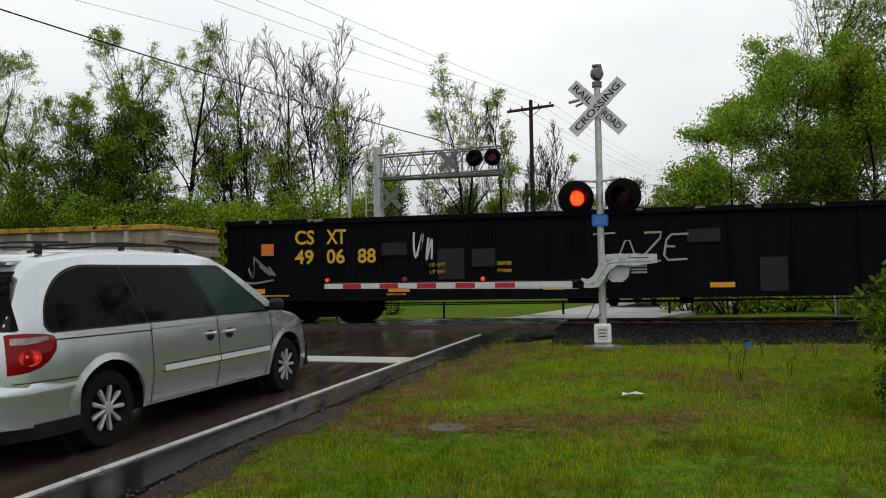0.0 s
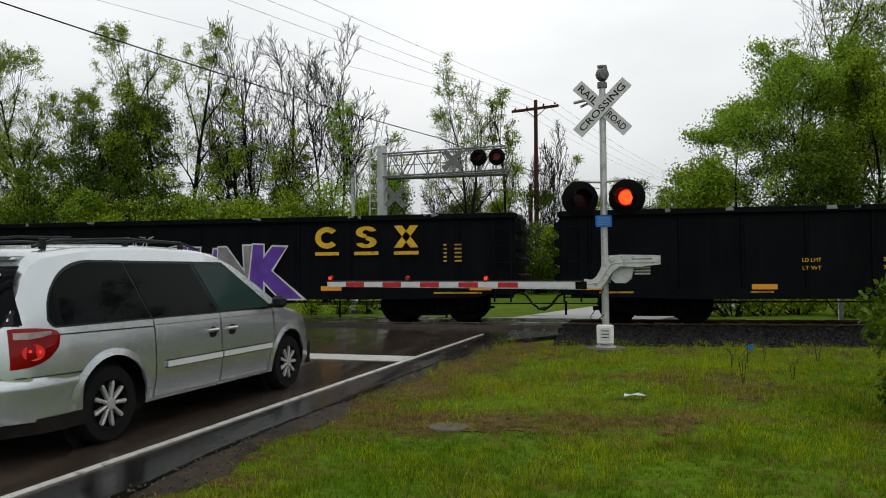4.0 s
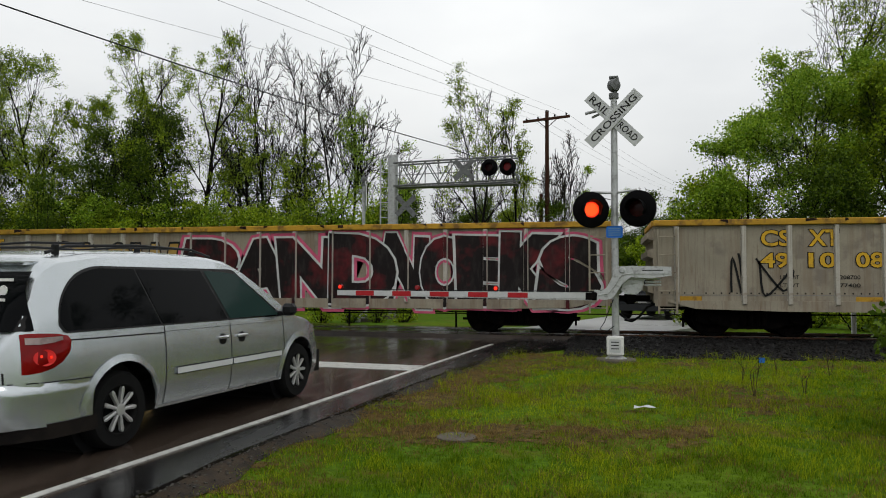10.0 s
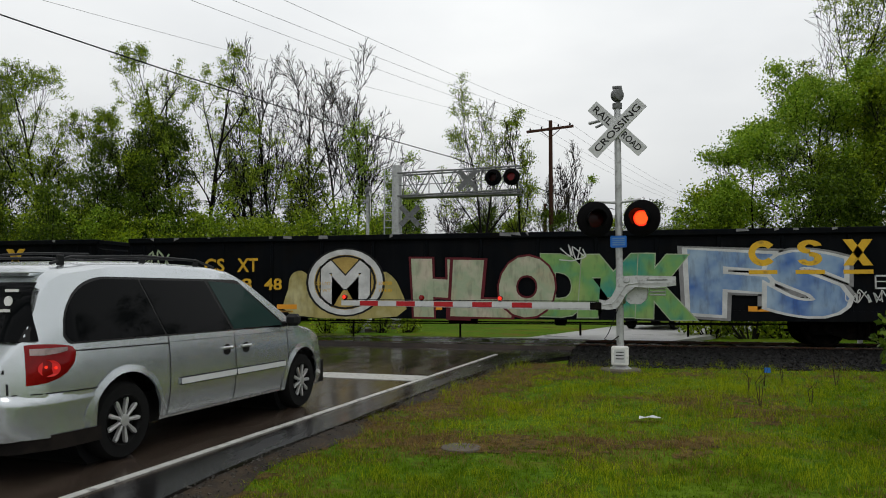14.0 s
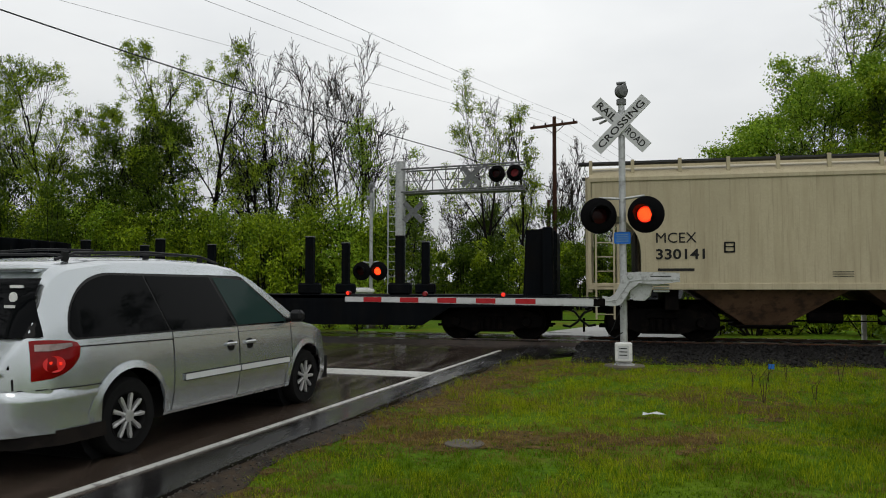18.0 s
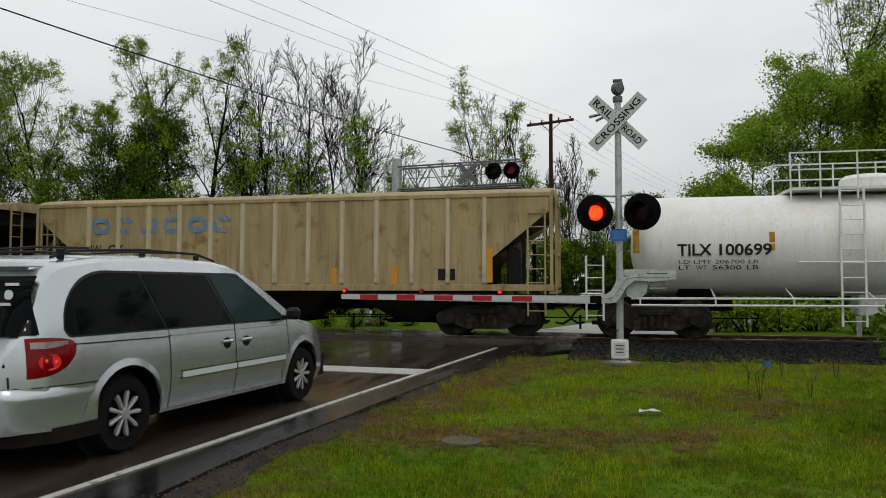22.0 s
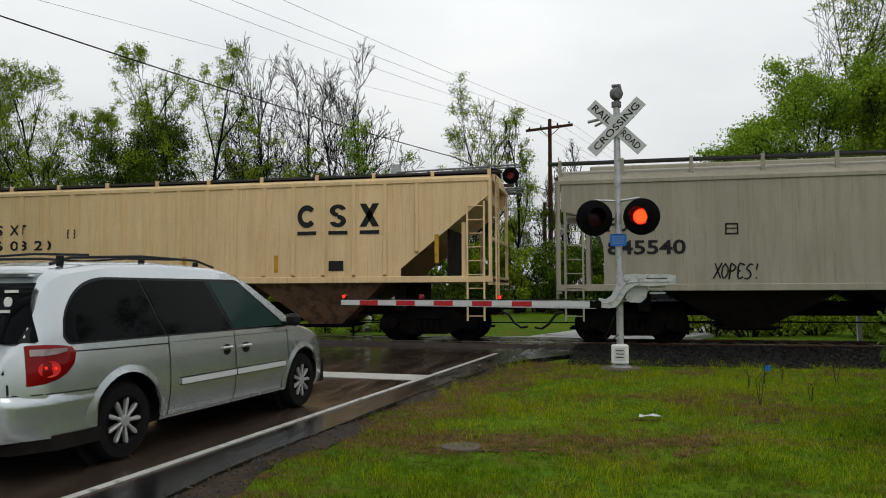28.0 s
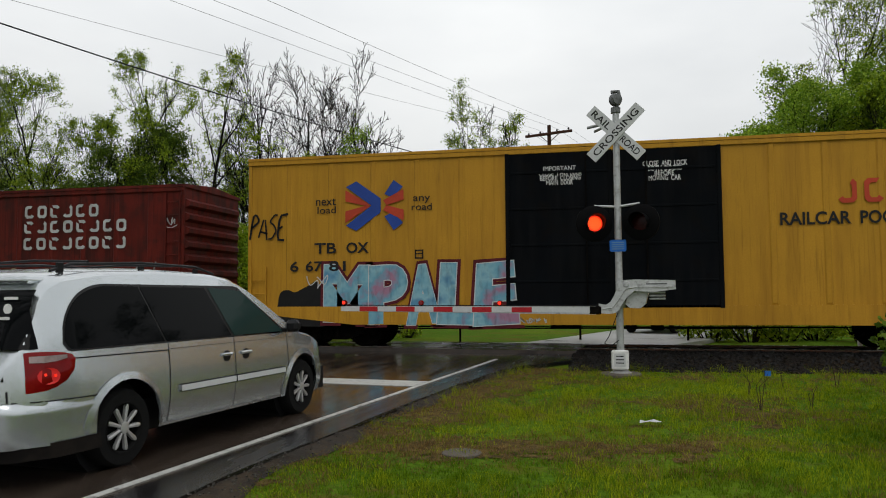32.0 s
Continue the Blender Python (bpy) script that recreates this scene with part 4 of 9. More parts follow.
def scribble(car, x0, x1, z0, z1, seed, material):
    """A hand-drawn sprayed line that cannot be read."""
    rnd = random.Random(seed)
    y = side_of(car) - 0.02
    polys = []
    w = min(0.05, max(0.02, (z1 - z0) * 0.07))
    n = max(2, int((x1 - x0) / max(0.12, (z1 - z0) * 0.55)))
    x = x0
    for k in range(n):
        cw = (x1 - x0) / n
        pts = []
        for j in range(rnd.randint(4, 6)):
            pts.append((x + rnd.uniform(-0.15, 1.1) * cw, z0 + (z1 - z0) * (rnd.uniform(0, 0.35) if j % 2 else rnd.uniform(0.6, 1.0))))
        line = smooth_loop(pts, 5)[: -5]
        polys += strip(line, w)
        x += cw
    if rnd.random() < 0.6:
        polys += strip([(x0, z0), ((x0 + x1) / 2, z0 - 0.03), (x1, z0 + 0.05)], w)
    return flat_part("scribble", car, polys, y, material)


def roundel(car, x0, x1, z0, z1, fill, edge):
    """A sprayed ring with one broad letter, on a ragged pale ground."""
    cx, cz, rx, rz = (x0 + x1) / 2, (z0 + z1) / 2, (x1 - x0) / 2, (z1 - z0) / 2
    cloud(car, x0 - 0.45, x1 + 0.35, z0, z1 - 0.35, "g_straw", 5, 5)
    paint("spray_fill", car, [(0.0, [(cx + rx * 1.03 * math.cos(k * 0.2094), cz + rz * math.sin(k * 0.2094)) for k in range(30)])], fill)
    paint("spray_outline", car, [(0.002, q) for q in ring(cx, cz, rx * 1.04, rz * 1.02, 0.94, n=28)] + [(0.002, q) for q in ring(cx, cz, rx * 0.80, rz * 0.80, 0.93, n=28)], "g_black")
    paint("spray_outline", car, [(0.003, q) for q in ring(cx, cz, rx * 0.98, rz * 0.97, 0.84, n=28)], edge)
    spray_word(car, cx - rx * 0.62, cx + rx * 0.62, cz - rz * 0.72, cz + rz * 0.72, "M", (edge,), "g_black", None, 3, 0.03, 0.02, lean=0.0, wild=0.0)


def rust_stain(car, x0, x1, z0, z1, seed):
    rnd = random.Random(seed)
    pts = [(x0 + (x1 - x0) * (0.5 + 0.5 * math.cos(a) * rnd.uniform(0.65, 1)), z0 + (z1 - z0) * (0.5 + 0.5 * math.sin(a) * rnd.uniform(0.7, 1))) for a in np.linspace(0, 2 * math.pi, 14)[:-1]]
    flat_part("bare_patch", car, [smooth_loop(pts, 4)], side_of(car) - 0.01, "bare")


def cross_logo(car, x0, x1, z0, z1):
    y = side_of(car) - 0.016
    cx, cz, w, h = (x0 + x1) / 2, (z0 + z1) / 2, (x1 - x0) / 2, (z1 - z0) / 2
    blue, red = [], []
    for s in (1, -1):
        blue.append([(cx - w * 0.98, cz + s * h * 0.78), (cx - w * 0.62, cz + s * h), (cx + w * 0.22, cz + s * h * 0.28), (cx + w * 0.22, cz), (cx - w * 0.1, cz)])
        blue.append([(cx + w * 0.35, cz + s * h * 0.45), (cx + w * 0.62, cz + s * h * 0.28), (cx + w * 0.98, cz + s * h * 0.72), (cx + w * 0.66, cz + s * h)])
        red.append([(cx - w, cz + s * h * 0.66), (cx - w, cz + s * h * 0.2), (cx - w * 0.3, cz), (cx - w * 0.12, cz + s * h * 0.02)])
        red.append([(cx + w, cz + s * h * 0.62), (cx + w, cz + s * h * 0.2), (cx + w * 0.42, cz), (cx + w * 0.3, cz + s * h * 0.2)])
    flat_part("logo_shape", car, blue, y, "logo_blue")
    flat_part("logo_shape", car, red, y - 0.003, "logo_red")


def ladder(car, x, y, z0, z1, material, w=0.42, step=0.36, name="ladder", along="x"):
    s = Shape()
    for k in (-1, 1):
        p = (x + k * w / 2, y) if along == "x" else (x, y + k * w / 2)
        s.box(p[0] - 0.022, p[0] + 0.022, p[1] - 0.022, p[1] + 0.022, z0, z1)
    z = z0 + 0.12
    while z < z1:
        a = (x - w / 2, y, z) if along == "x" else (x, y - w / 2, z)
        b = (x + w / 2, y, z) if along == "x" else (x, y + w / 2, z)
        s.tube([a, b], 0.014, 6)
        z += step
    return part(name, s, material, car)


def brake_gear(car, length):
    s = Shape()
    s.lathe([(0.05, 0), (0.15, 0.02), (0.15, 0.75), (0.05, 0.77)], 12, "x")
    s.shifted(pose(length * 0.42, -0.85, 0.62))
    s.box(length * 0.55, length * 0.55 + 0.3, -0.95, -0.65, 0.45, 0.75, 0.03)
    s.tube([(2.6, -0.7, 0.52), (length - 2.6, -0.7, 0.52)], 0.02, 6)
    return part("brake_cylinder", s, "steel_dark", car)


RIBS = {}


def rib_mesh(w, d, z0, z1, material):
    key = (w, d, z0, z1, material)
    if key not in RIBS:
        RIBS[key] = fixed(Shape().add([(-w / 2, 0, z0), (w / 2, 0, z0), (w * 0.32, -d, z0 + 0.05), (-w * 0.32, -d, z0 + 0.05),
                                       (-w / 2, 0, z1), (w / 2, 0, z1), (w * 0.32, -d, z1 - 0.02), (-w * 0.32, -d, z1 - 0.02)],
                                      [(0, 1, 2, 3), (4, 7, 6, 5), (0, 4, 5, 1), (1, 5, 6, 2), (2, 6, 7, 3), (3, 7, 4, 0)]).mesh("rib", material))
    return RIBS[key]


def ribs(car, places, y, z0, z1, material, w=0.12, d=0.06):
    if d > 0.05:
        PROUD_RIBS[car.name] = PROUD_RIBS.get(car.name, []) + [(x, w * 0.32, y - d) for x in places]
    for x in places:
        ob = part("rib", rib_mesh(w, d, z0, z1, material), None, car)
        ob.location = (x, y, 0)


# ---- gondola cars ----
def gondola(x0, label, body, rim, length=20.85, n_ribs=21, deep=0.62, top=2.74):
    car = freight_car("gondola_car", label, "gondola car", x0, length)
    black = body == "gon_black"
    car["half"] = 1.6 if black else 1.56
    h = 1.56
    for s in (-1, 1):
        part("side_wall", Shape().box(0, length, s * h - (0.03 if s > 0 else 0), s * h + (0.03 if s < 0 else 0), 0.72, top - 0.10), body, car)
        part("side_sill", Shape().prism([(0.3, 0.82), (0.9, deep + 0.05), (2.9, deep), (length - 2.9, deep), (length - 0.9, deep + 0.05), (length - 0.3, 0.82), (length - 0.3, 0.86), (0.3, 0.86)], s * (h + 0.015) - 0.03, s * (h + 0.015) + 0.03), body, car)
        part("top_rim", Shape().box(-0.03, length + 0.03, s * 1.57 - 0.08, s * 1.57 + 0.08, top - 0.14, top, 0.015), rim, car)
    for e, x in ((-1, 0.0), (1, length)):
        part("end_wall", Shape().box(x - 0.03, x + 0.03, -1.55, 1.55, 0.80, top - 0.10), body, car)
        part("end_rim", Shape().box(x - 0.07, x + 0.07, -1.48, 1.48, top - 0.13, top - 0.005, 0.015), rim if not black else body, car)
        for k in range(4):
            z = 1.0 + k * 0.42
            part("end_rib", Shape().add([(x, -1.5, z), (x, 1.5, z), (x, 1.5, z + 0.26), (x, -1.5, z + 0.26), (x + e * 0.16, -1.45, z + 0.06), (x + e * 0.16, 1.45, z + 0.06), (x + e * 0.16, 1.45, z + 0.20), (x + e * 0.16, -1.45, z + 0.20)],
                                    [(0, 1, 2, 3), (4, 7, 6, 5), (0, 4, 5, 1), (1, 5, 6, 2), (2, 6, 7, 3), (3, 7, 4, 0)]), body, car)
    part("floor", Shape().box(0.03, length - 0.03, -1.53, 1.53, 0.86, 0.93), body, car)
    part("center_sill", Shape().box(0.2, length - 0.2, -0.3, 0.3, 0.60, 0.86), "steel_dark", car)
    gap = length / n_ribs
    ribs(car, [gap * (k + 0.5) + (gap / 2 if k else 0) for k in range(n_ribs - 1)], -h - 0.0, 0.74, top - 0.14, "gon_rib" if body == "gon_tan" else body, 0.13 if not black else 0.10, 0.085 if not black else 0.035)
    if not black:
        dots = []
        for k in range(n_ribs):
            for j in range(5):
                x = gap * (k + (j + 0.9) / 5.8)
                dots.append([(x + 0.019 * math.cos(a), 1.035 + 0.019 * math.sin(a)) for a in (0, 1.05, 2.09, 3.14, 4.19, 5.24)])
        tagged(flat_part("rivets", car, dots, -h - 0.008, "g_black"), kind="stuff")
        flat_part("panel_seam", car, [[(0.2, 0.985), (length - 0.2, 0.985), (length - 0.2, 0.995), (0.2, 0.995)]], -h - 0.006, "g_grey")
    ladder(car, 0.28, -1.66, 0.55, top - 0.2, body, 0.4, 0.42)
    ladder(car, length - 0.28, -1.66, 0.55, top - 0.2, body, 0.4, 0.42)
    for k in range(6):
        x = 0.5 + k * (length - 1.6) / 5
        patch(car, x, x + 0.55, 0.84, 0.96, "orange" if black else "rim_yellow")
    trucks(car, x0, (2.25, length - 2.25))
    brake_gear(car, length)
    rnd = random.Random(int(x0 * 7) % 999)
    scars = []
    for k in range(14):
        x = rnd.uniform(0.5, length - 0.6)
        w = rnd.uniform(0.04, 0.3)
        scars.append([(x, top - rnd.uniform(0.03, 0.1)), (x + w, top - rnd.uniform(0.03, 0.1)), (x + w * 0.9, top - 0.005), (x, top - 0.005)])
    tagged(flat_part("rim_scar", car, scars, -1.655, "g_grey" if black else "bare"), kind="stuff")
    return car


# ---- covered hoppers ----
def covered_hopper(x0, length, label, body, sill_z, eave, ribbed=False, cut=2.0, bays=3, rounded=True, under=None, n_ribs=0, walk_top=0.50, roof=None, rib_mat=None, name="covered_hopper_car", half=1.58, steep=1.75, arch_w=1.12):
    under, roof = under or body, roof or body
    car = freight_car(name, label, "hopper car", x0, length)
    car["half"] = half + (0.0 if not ribbed else 0.0)
    # the body between its two slope sheets, seen from the side
    low = sill_z + 0.06
    if rounded:
        rise = min(1.75, eave - low - 0.6)
        curve = [(0.12 + (arch_w - 0.12) * math.sin(k / 8 * math.pi / 2), low + 0.42 * rise + 0.58 * rise * math.cos(k / 8 * math.pi / 2)) for k in range(9)]
        left = [(0.12, eave)] + curve + [(arch_w, low)]
    else:
        left = [(0.12, eave), (0.12, eave - 0.45), (cut + 0.15, eave - 0.45 - (cut + 0.05) * 0.8 if eave - 0.45 - (cut + 0.05) * 0.8 > low else low + 0.35), (cut + 0.15, low)]
    right = [(length - x, z) for x, z in reversed(left)]
    side = left + right
    poly = list(reversed(side))
    for s in (-1, 1):
        part("side_sheet", Shape().prism(poly[::-1], s * half - (0.04 if s > 0 else 0), s * half + (0.04 if s < 0 else 0)), body, car)
    # slope sheets lie inside the sides
    core = [(0.25, eave), (0.25, eave - 0.5), (cut + steep, low), (length - cut - steep, low), (length - 0.25, eave - 0.5), (length - 0.25, eave)]
    part("slope_sheet", Shape().prism(core, -half + 0.05, half - 0.05), under, car, "sloping end sheets")
    crown = 0.42 if rounded else 0.24
    arc = [(-half, eave - 0.02), (-half, eave + 0.02), (-half * 0.86, eave + crown * 0.45), (-half * 0.5, eave + crown * 0.85), (0, eave + crown), (half * 0.5, eave + crown * 0.85), (half * 0.86, eave + crown * 0.45), (half, eave + 0.02), (half, eave - 0.02)]
    part("roof", Shape().sweep(arc, 0.06, length - 0.06), roof, car, smooth=40)
    part("eave_rail", Shape().box(0.06, length - 0.06, -half - 0.03, -half + 0.03, eave - 0.09, eave + 0.015, 0.012), body, car)
    part("side_sill", Shape().box(0, length, -half - 0.03, -half + 0.12, sill_z - 0.10, sill_z + 0.06, 0.012), body, car)
    part("side_sill", Shape().box(0, length, half - 0.12, half + 0.03, sill_z - 0.10, sill_z + 0.06, 0.012), body, car)
    part("center_sill", Shape().box(0.1, length - 0.1, -0.33, 0.33, 0.66, 1.0), "steel_dark", car)
    # discharge hoppers below
    span = (length - 2 * cut - 1.0) / bays
    for k in range(bays):
        a, b = cut + 0.5 + k * span, cut + 0.5 + (k + 1) * span
        m = (a + b) / 2
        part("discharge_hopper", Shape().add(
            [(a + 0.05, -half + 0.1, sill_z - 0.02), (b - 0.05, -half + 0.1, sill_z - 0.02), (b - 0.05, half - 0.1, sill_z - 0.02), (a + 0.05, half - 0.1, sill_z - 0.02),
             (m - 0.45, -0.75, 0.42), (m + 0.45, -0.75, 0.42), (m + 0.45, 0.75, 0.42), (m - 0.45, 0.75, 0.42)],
            [(0, 3, 2, 1), (4, 5, 6, 7), (0, 1, 5, 4), (1, 2, 6, 5), (2, 3, 7, 6), (3, 0, 4, 7)]), "under_" + ("cream" if under in ("hop_csx", "hop_beige") else "dark"), car, "dark discharge hopper")
        part("outlet_gate", Shape().box(m - 0.6, m + 0.6, -0.85, 0.85, 0.33, 0.42, 0.02).tube([(m - 0.7, -0.95, 0.40), (m + 0.7, -0.95, 0.40)], 0.03, 6), "steel_dark", car)
    # end platforms: posts, ladders, bolster
    for e, x in ((1, 0.0), (-1, length)):
        s = Shape()
        for yy in (-half, half):
            s.box(x - 0.04 + e * 0.06, x + 0.04 + e * 0.06, yy - 0.04, yy + 0.04, sill_z, eave)
        s.box(min(x, x + e * 0.12), max(x, x + e * 0.12), -half, half, sill_z - 0.16, sill_z + 0.04)
        s.box(x - 0.03 + e * 0.06, x + 0.03 + e * 0.06, -half, half, eave - 0.06, eave + 0.02)
        s.box(x - 0.03 + e * 0.06, x + 0.03 + e * 0.06, -half, half, (sill_z + eave) / 2 - 0.3, (sill_z + eave) / 2 - 0.22)
        part("end_frame", s, "under_dark" if rib_mat == "rust_rib" else body, car)
        part("end_post", Shape().box(x + e * 0.75 - 0.05, x + e * 0.75 + 0.05, -half + 0.1, -half + 0.2, sill_z, eave - 1.1).box(x + e * 0.75 - 0.05, x + e * 0.75 + 0.05, half - 0.2, half - 0.1, sill_z, eave - 1.1), under, car)
        # Added dark panel: stands in for the shade inside the open car end.
        part("end_shade_panel", Shape().box(x + e * 1.15 - 0.03, x + e * 1.15 + 0.03, -half + 0.2, half - 0.2, sill_z - 0.05, eave - 1.25), "under_dark", car, "dark panel added for the shaded space at the car's end")
        part("bolster_web", Shape().box(x + e * (cut + 0.2) - 0.15, x + e * (cut + 0.2) + 0.15, -half + 0.15, half - 0.15, 0.78, sill_z), "steel_dark", car)
        part("shear_plate", Shape().box(min(x, x + e * (cut + 0.3)), max(x, x + e * (cut + 0.3)), -half + 0.12, half - 0.12, sill_z - 0.09, sill_z - 0.02), "steel_dark", car)
    ladder(car, 0.42, -half - 0.04, 0.55, sill_z + 1.9, body, 0.42, 0.34)
    ladder(car, length - 0.42, -half - 0.04, 0.55, eave - 0.2 if not ribbed else sill_z + 1.9, body, 0.42, 0.34)
    ladder(car, -0.02, -0.9, 0.9, eave + 0.1, body, 0.42, 0.34, along="y")
    ladder(car, length + 0.02, -0.9, 0.9, eave + 0.1, body, 0.42, 0.34, along="y")
    # running boards and hatches on the roof
    if walk_top:
        for yy in (-half + 0.32, half - 0.32):
            part("running_board", Shape().box(-0.2, length + 0.2, yy - 0.16, yy + 0.16, eave + walk_top - 0.05, eave + walk_top), "board_grey", car)
        gap = length / 11
        for k in range(12):
            x = min(max(0.1, k * gap), length - 0.1)
            part("board_bracket", Shape().box(x - 0.04, x + 0.04, -half + 0.12, -half + 0.20, eave, eave + walk_top + 0.03), body, car)
        part("hatch_cover", Shape().box(0.8, length - 0.8, -0.32, 0.32, eave + 0.2, eave + crown + 0.12, 0.03), roof, car)
    if ribbed:
        gap = (length - 2 * cut * 0.5) / (n_ribs + 1)
        for k in range(n_ribs):
            x = cut * 0.5 + gap * (k + 1)
            lowz = low
            if not rounded:
                d = min(x, length - x)
                if d < cut + 0.15:
                    t = (d - 0.12) / (cut + 0.03)
                    lowz = (eave - 0.45) + t * (left[2][1] - (eave - 0.45)) + 0.05
            ribs(car, [x], -half, round(lowz, 2), round(eave - 0.08, 2), rib_mat or body, 0.13, 0.06)
    trucks(car, x0, (1.75, length - 1.75), rib_mat == "cream_rib")
    brake_gear(car, length)
    for k in range(5):
        x = 0.4 + k * (length - 1.4) / 4
        patch(car, x, x + 0.5, sill_z - 0.06, sill_z + 0.03, "rim_yellow")
    return car


# ---- boxcars ----
def boxcar(x0, length, label, body, eave, low, door, door_mat, wide_door=False, n_ribs=6):
    car = freight_car("boxcar", label, "boxcar", x0, length)
    h = 1.56
    car["half"] = 1.575
    d0, d1, dz0, dz1 = door
    part("body", Shape().box(0.05, length - 0.05, -h, h, 1.02, eave), body, car)
    part("side_sill", Shape().prism([(0.1, 0.98), (1.0, low + 0.22), (2.9, low + 0.02), (length - 2.9, low + 0.02), (length - 1.0, low + 0.22), (length - 0.1, 0.98), (length - 0.1, 1.06), (0.1, 1.06)], -h - 0.035, -h + 0.03), body, car)
    part("side_sill", Shape().prism([(0.1, 0.98), (1.0, low + 0.22), (2.9, low + 0.02), (length - 2.9, low + 0.02), (length - 1.0, low + 0.22), (length - 0.1, 0.98), (length - 0.1, 1.06), (0.1, 1.06)], h - 0.03, h + 0.035), body, car)
    part("roof", Shape().sweep([(-h - 0.06, eave - 0.04), (-h - 0.06, eave + 0.03), (0, eave + 0.16), (h + 0.06, eave + 0.03), (h + 0.06, eave - 0.04)], 0, length), body, car)
    part("eave_rail", Shape().box(0, length, -h - 0.05, -h, eave - 0.16, eave - 0.045, 0.01), body, car)
    # ends with pressed horizontal ribs
    for e, x in ((-1, 0.05), (1, length - 0.05)):
        n = 8 if eave < 4.6 else 9
        for k in range(n):
            z = 1.12 + k * (eave - 1.35) / n
            q = (eave - 1.35) / n
            part("end_rib", Shape().add([(x, -1.5, z), (x, 1.5, z), (x, 1.5, z + q * 0.7), (x, -1.5, z + q * 0.7), (x + e * 0.11, -1.42, z + q * 0.2), (x + e * 0.11, 1.42, z + q * 0.2), (x + e * 0.11, 1.42, z + q * 0.5), (x + e * 0.11, -1.42, z + q * 0.5)],
                                        [(0, 1, 2, 3), (4, 7, 6, 5), (0, 4, 5, 1), (1, 5, 6, 2), (2, 6, 7, 3), (3, 7, 4, 0)]), body, car)
        part("corner_post", Shape().box(x - 0.05, x + 0.05, -h - 0.03, -h + 0.05, 0.95, eave - 0.02, 0.015), body, car)
    # side posts on both sides of the door
    places = [k * d0 / n_ribs for k in range(1, n_ribs)] + [d1 + k * (length - d1) / n_ribs for k in range(1, n_ribs)]
    ribs(car, places, -h, 1.06, eave - 0.16, body, 0.16, 0.022)
    dr = part("door", Shape().box(d0, d1, -h - 0.035, -h + 0.01, dz0, dz1, 0.01), door_mat, car)
    if wide_door:
        for x in (d0, (d0 + d1) / 2, d1):
            part("door_post", Shape().box(x - 0.05, x + 0.05, -h - 0.06, -h - 0.03, dz0, dz1, 0.01), door_mat, dr)
        for k in range(4):
            z = dz0 + (k + 0.7) * (dz1 - dz0) / 4.3
            part("door_rib", Shape().box(d0 + 0.08, d1 - 0.08, -h - 0.052, -h - 0.034, z, z + 0.06, 0.008), door_mat, dr)
        for x in (d0 + 1.9, d0 + 3.3):
            part("lock_bar", Shape().tube([(x, -h - 0.075, dz0 + 0.05), (x, -h - 0.075, dz1 - 0.05)], 0.022, 6), "steel_dark", dr)
        car["half"] = 1.58
    else:
        n = 17
        q = (dz1 - dz0) / n
        slat = fixed(Shape().add([(d0 + 0.1, -h - 0.034, 0), (d1 - 0.1, -h - 0.034, 0), (d1 - 0.1, -h - 0.034, q * 0.7), (d0 + 0.1, -h - 0.034, q * 0.7),
                                  (d0 + 0.13, -h - 0.075, q * 0.2), (d1 - 0.13, -h - 0.075, q * 0.2), (d1 - 0.13, -h - 0.075, q * 0.5), (d0 + 0.13, -h - 0.075, q * 0.5)],
                                 [(0, 1, 2, 3), (4, 7, 6, 5), (0, 4, 5, 1), (1, 5, 6, 2), (2, 6, 7, 3), (3, 7, 4, 0)]).mesh("door_slat", door_mat))
        for k in range(n):
            ob = part("door_slat", slat, None, dr)
            ob.location = (0, 0, dz0 + q * (k + 0.15))
        part("door_rail", Shape().box(d0 - 0.3, d1 + 2.4, -h - 0.1, -h, dz0 - 0.1, dz0 - 0.04, 0.01), body, car)
        part("lock_bar", Shape().tube([(d0 + 0.12, -h - 0.09, dz0 + 0.05), (d0 + 0.12, -h - 0.09, dz1 - 0.05)], 0.02, 6), "steel_dark", dr)
    ladder(car, 0.32, -h - 0.06, 0.55, 2.1, body, 0.42, 0.36)
    ladder(car, length - 0.32, -h - 0.06, 0.55, eave - 0.2, body, 0.42, 0.36)
    part("underframe", Shape().box(0.3, length - 0.3, -0.4, 0.4, 0.6, 1.02).box(0.3, length - 0.3, -1.45, 1.45, 0.92, 1.02), "steel_dark", car)
    trucks(car, x0, (2.1, length - 2.1))
    brake_gear(car, length)
    return car


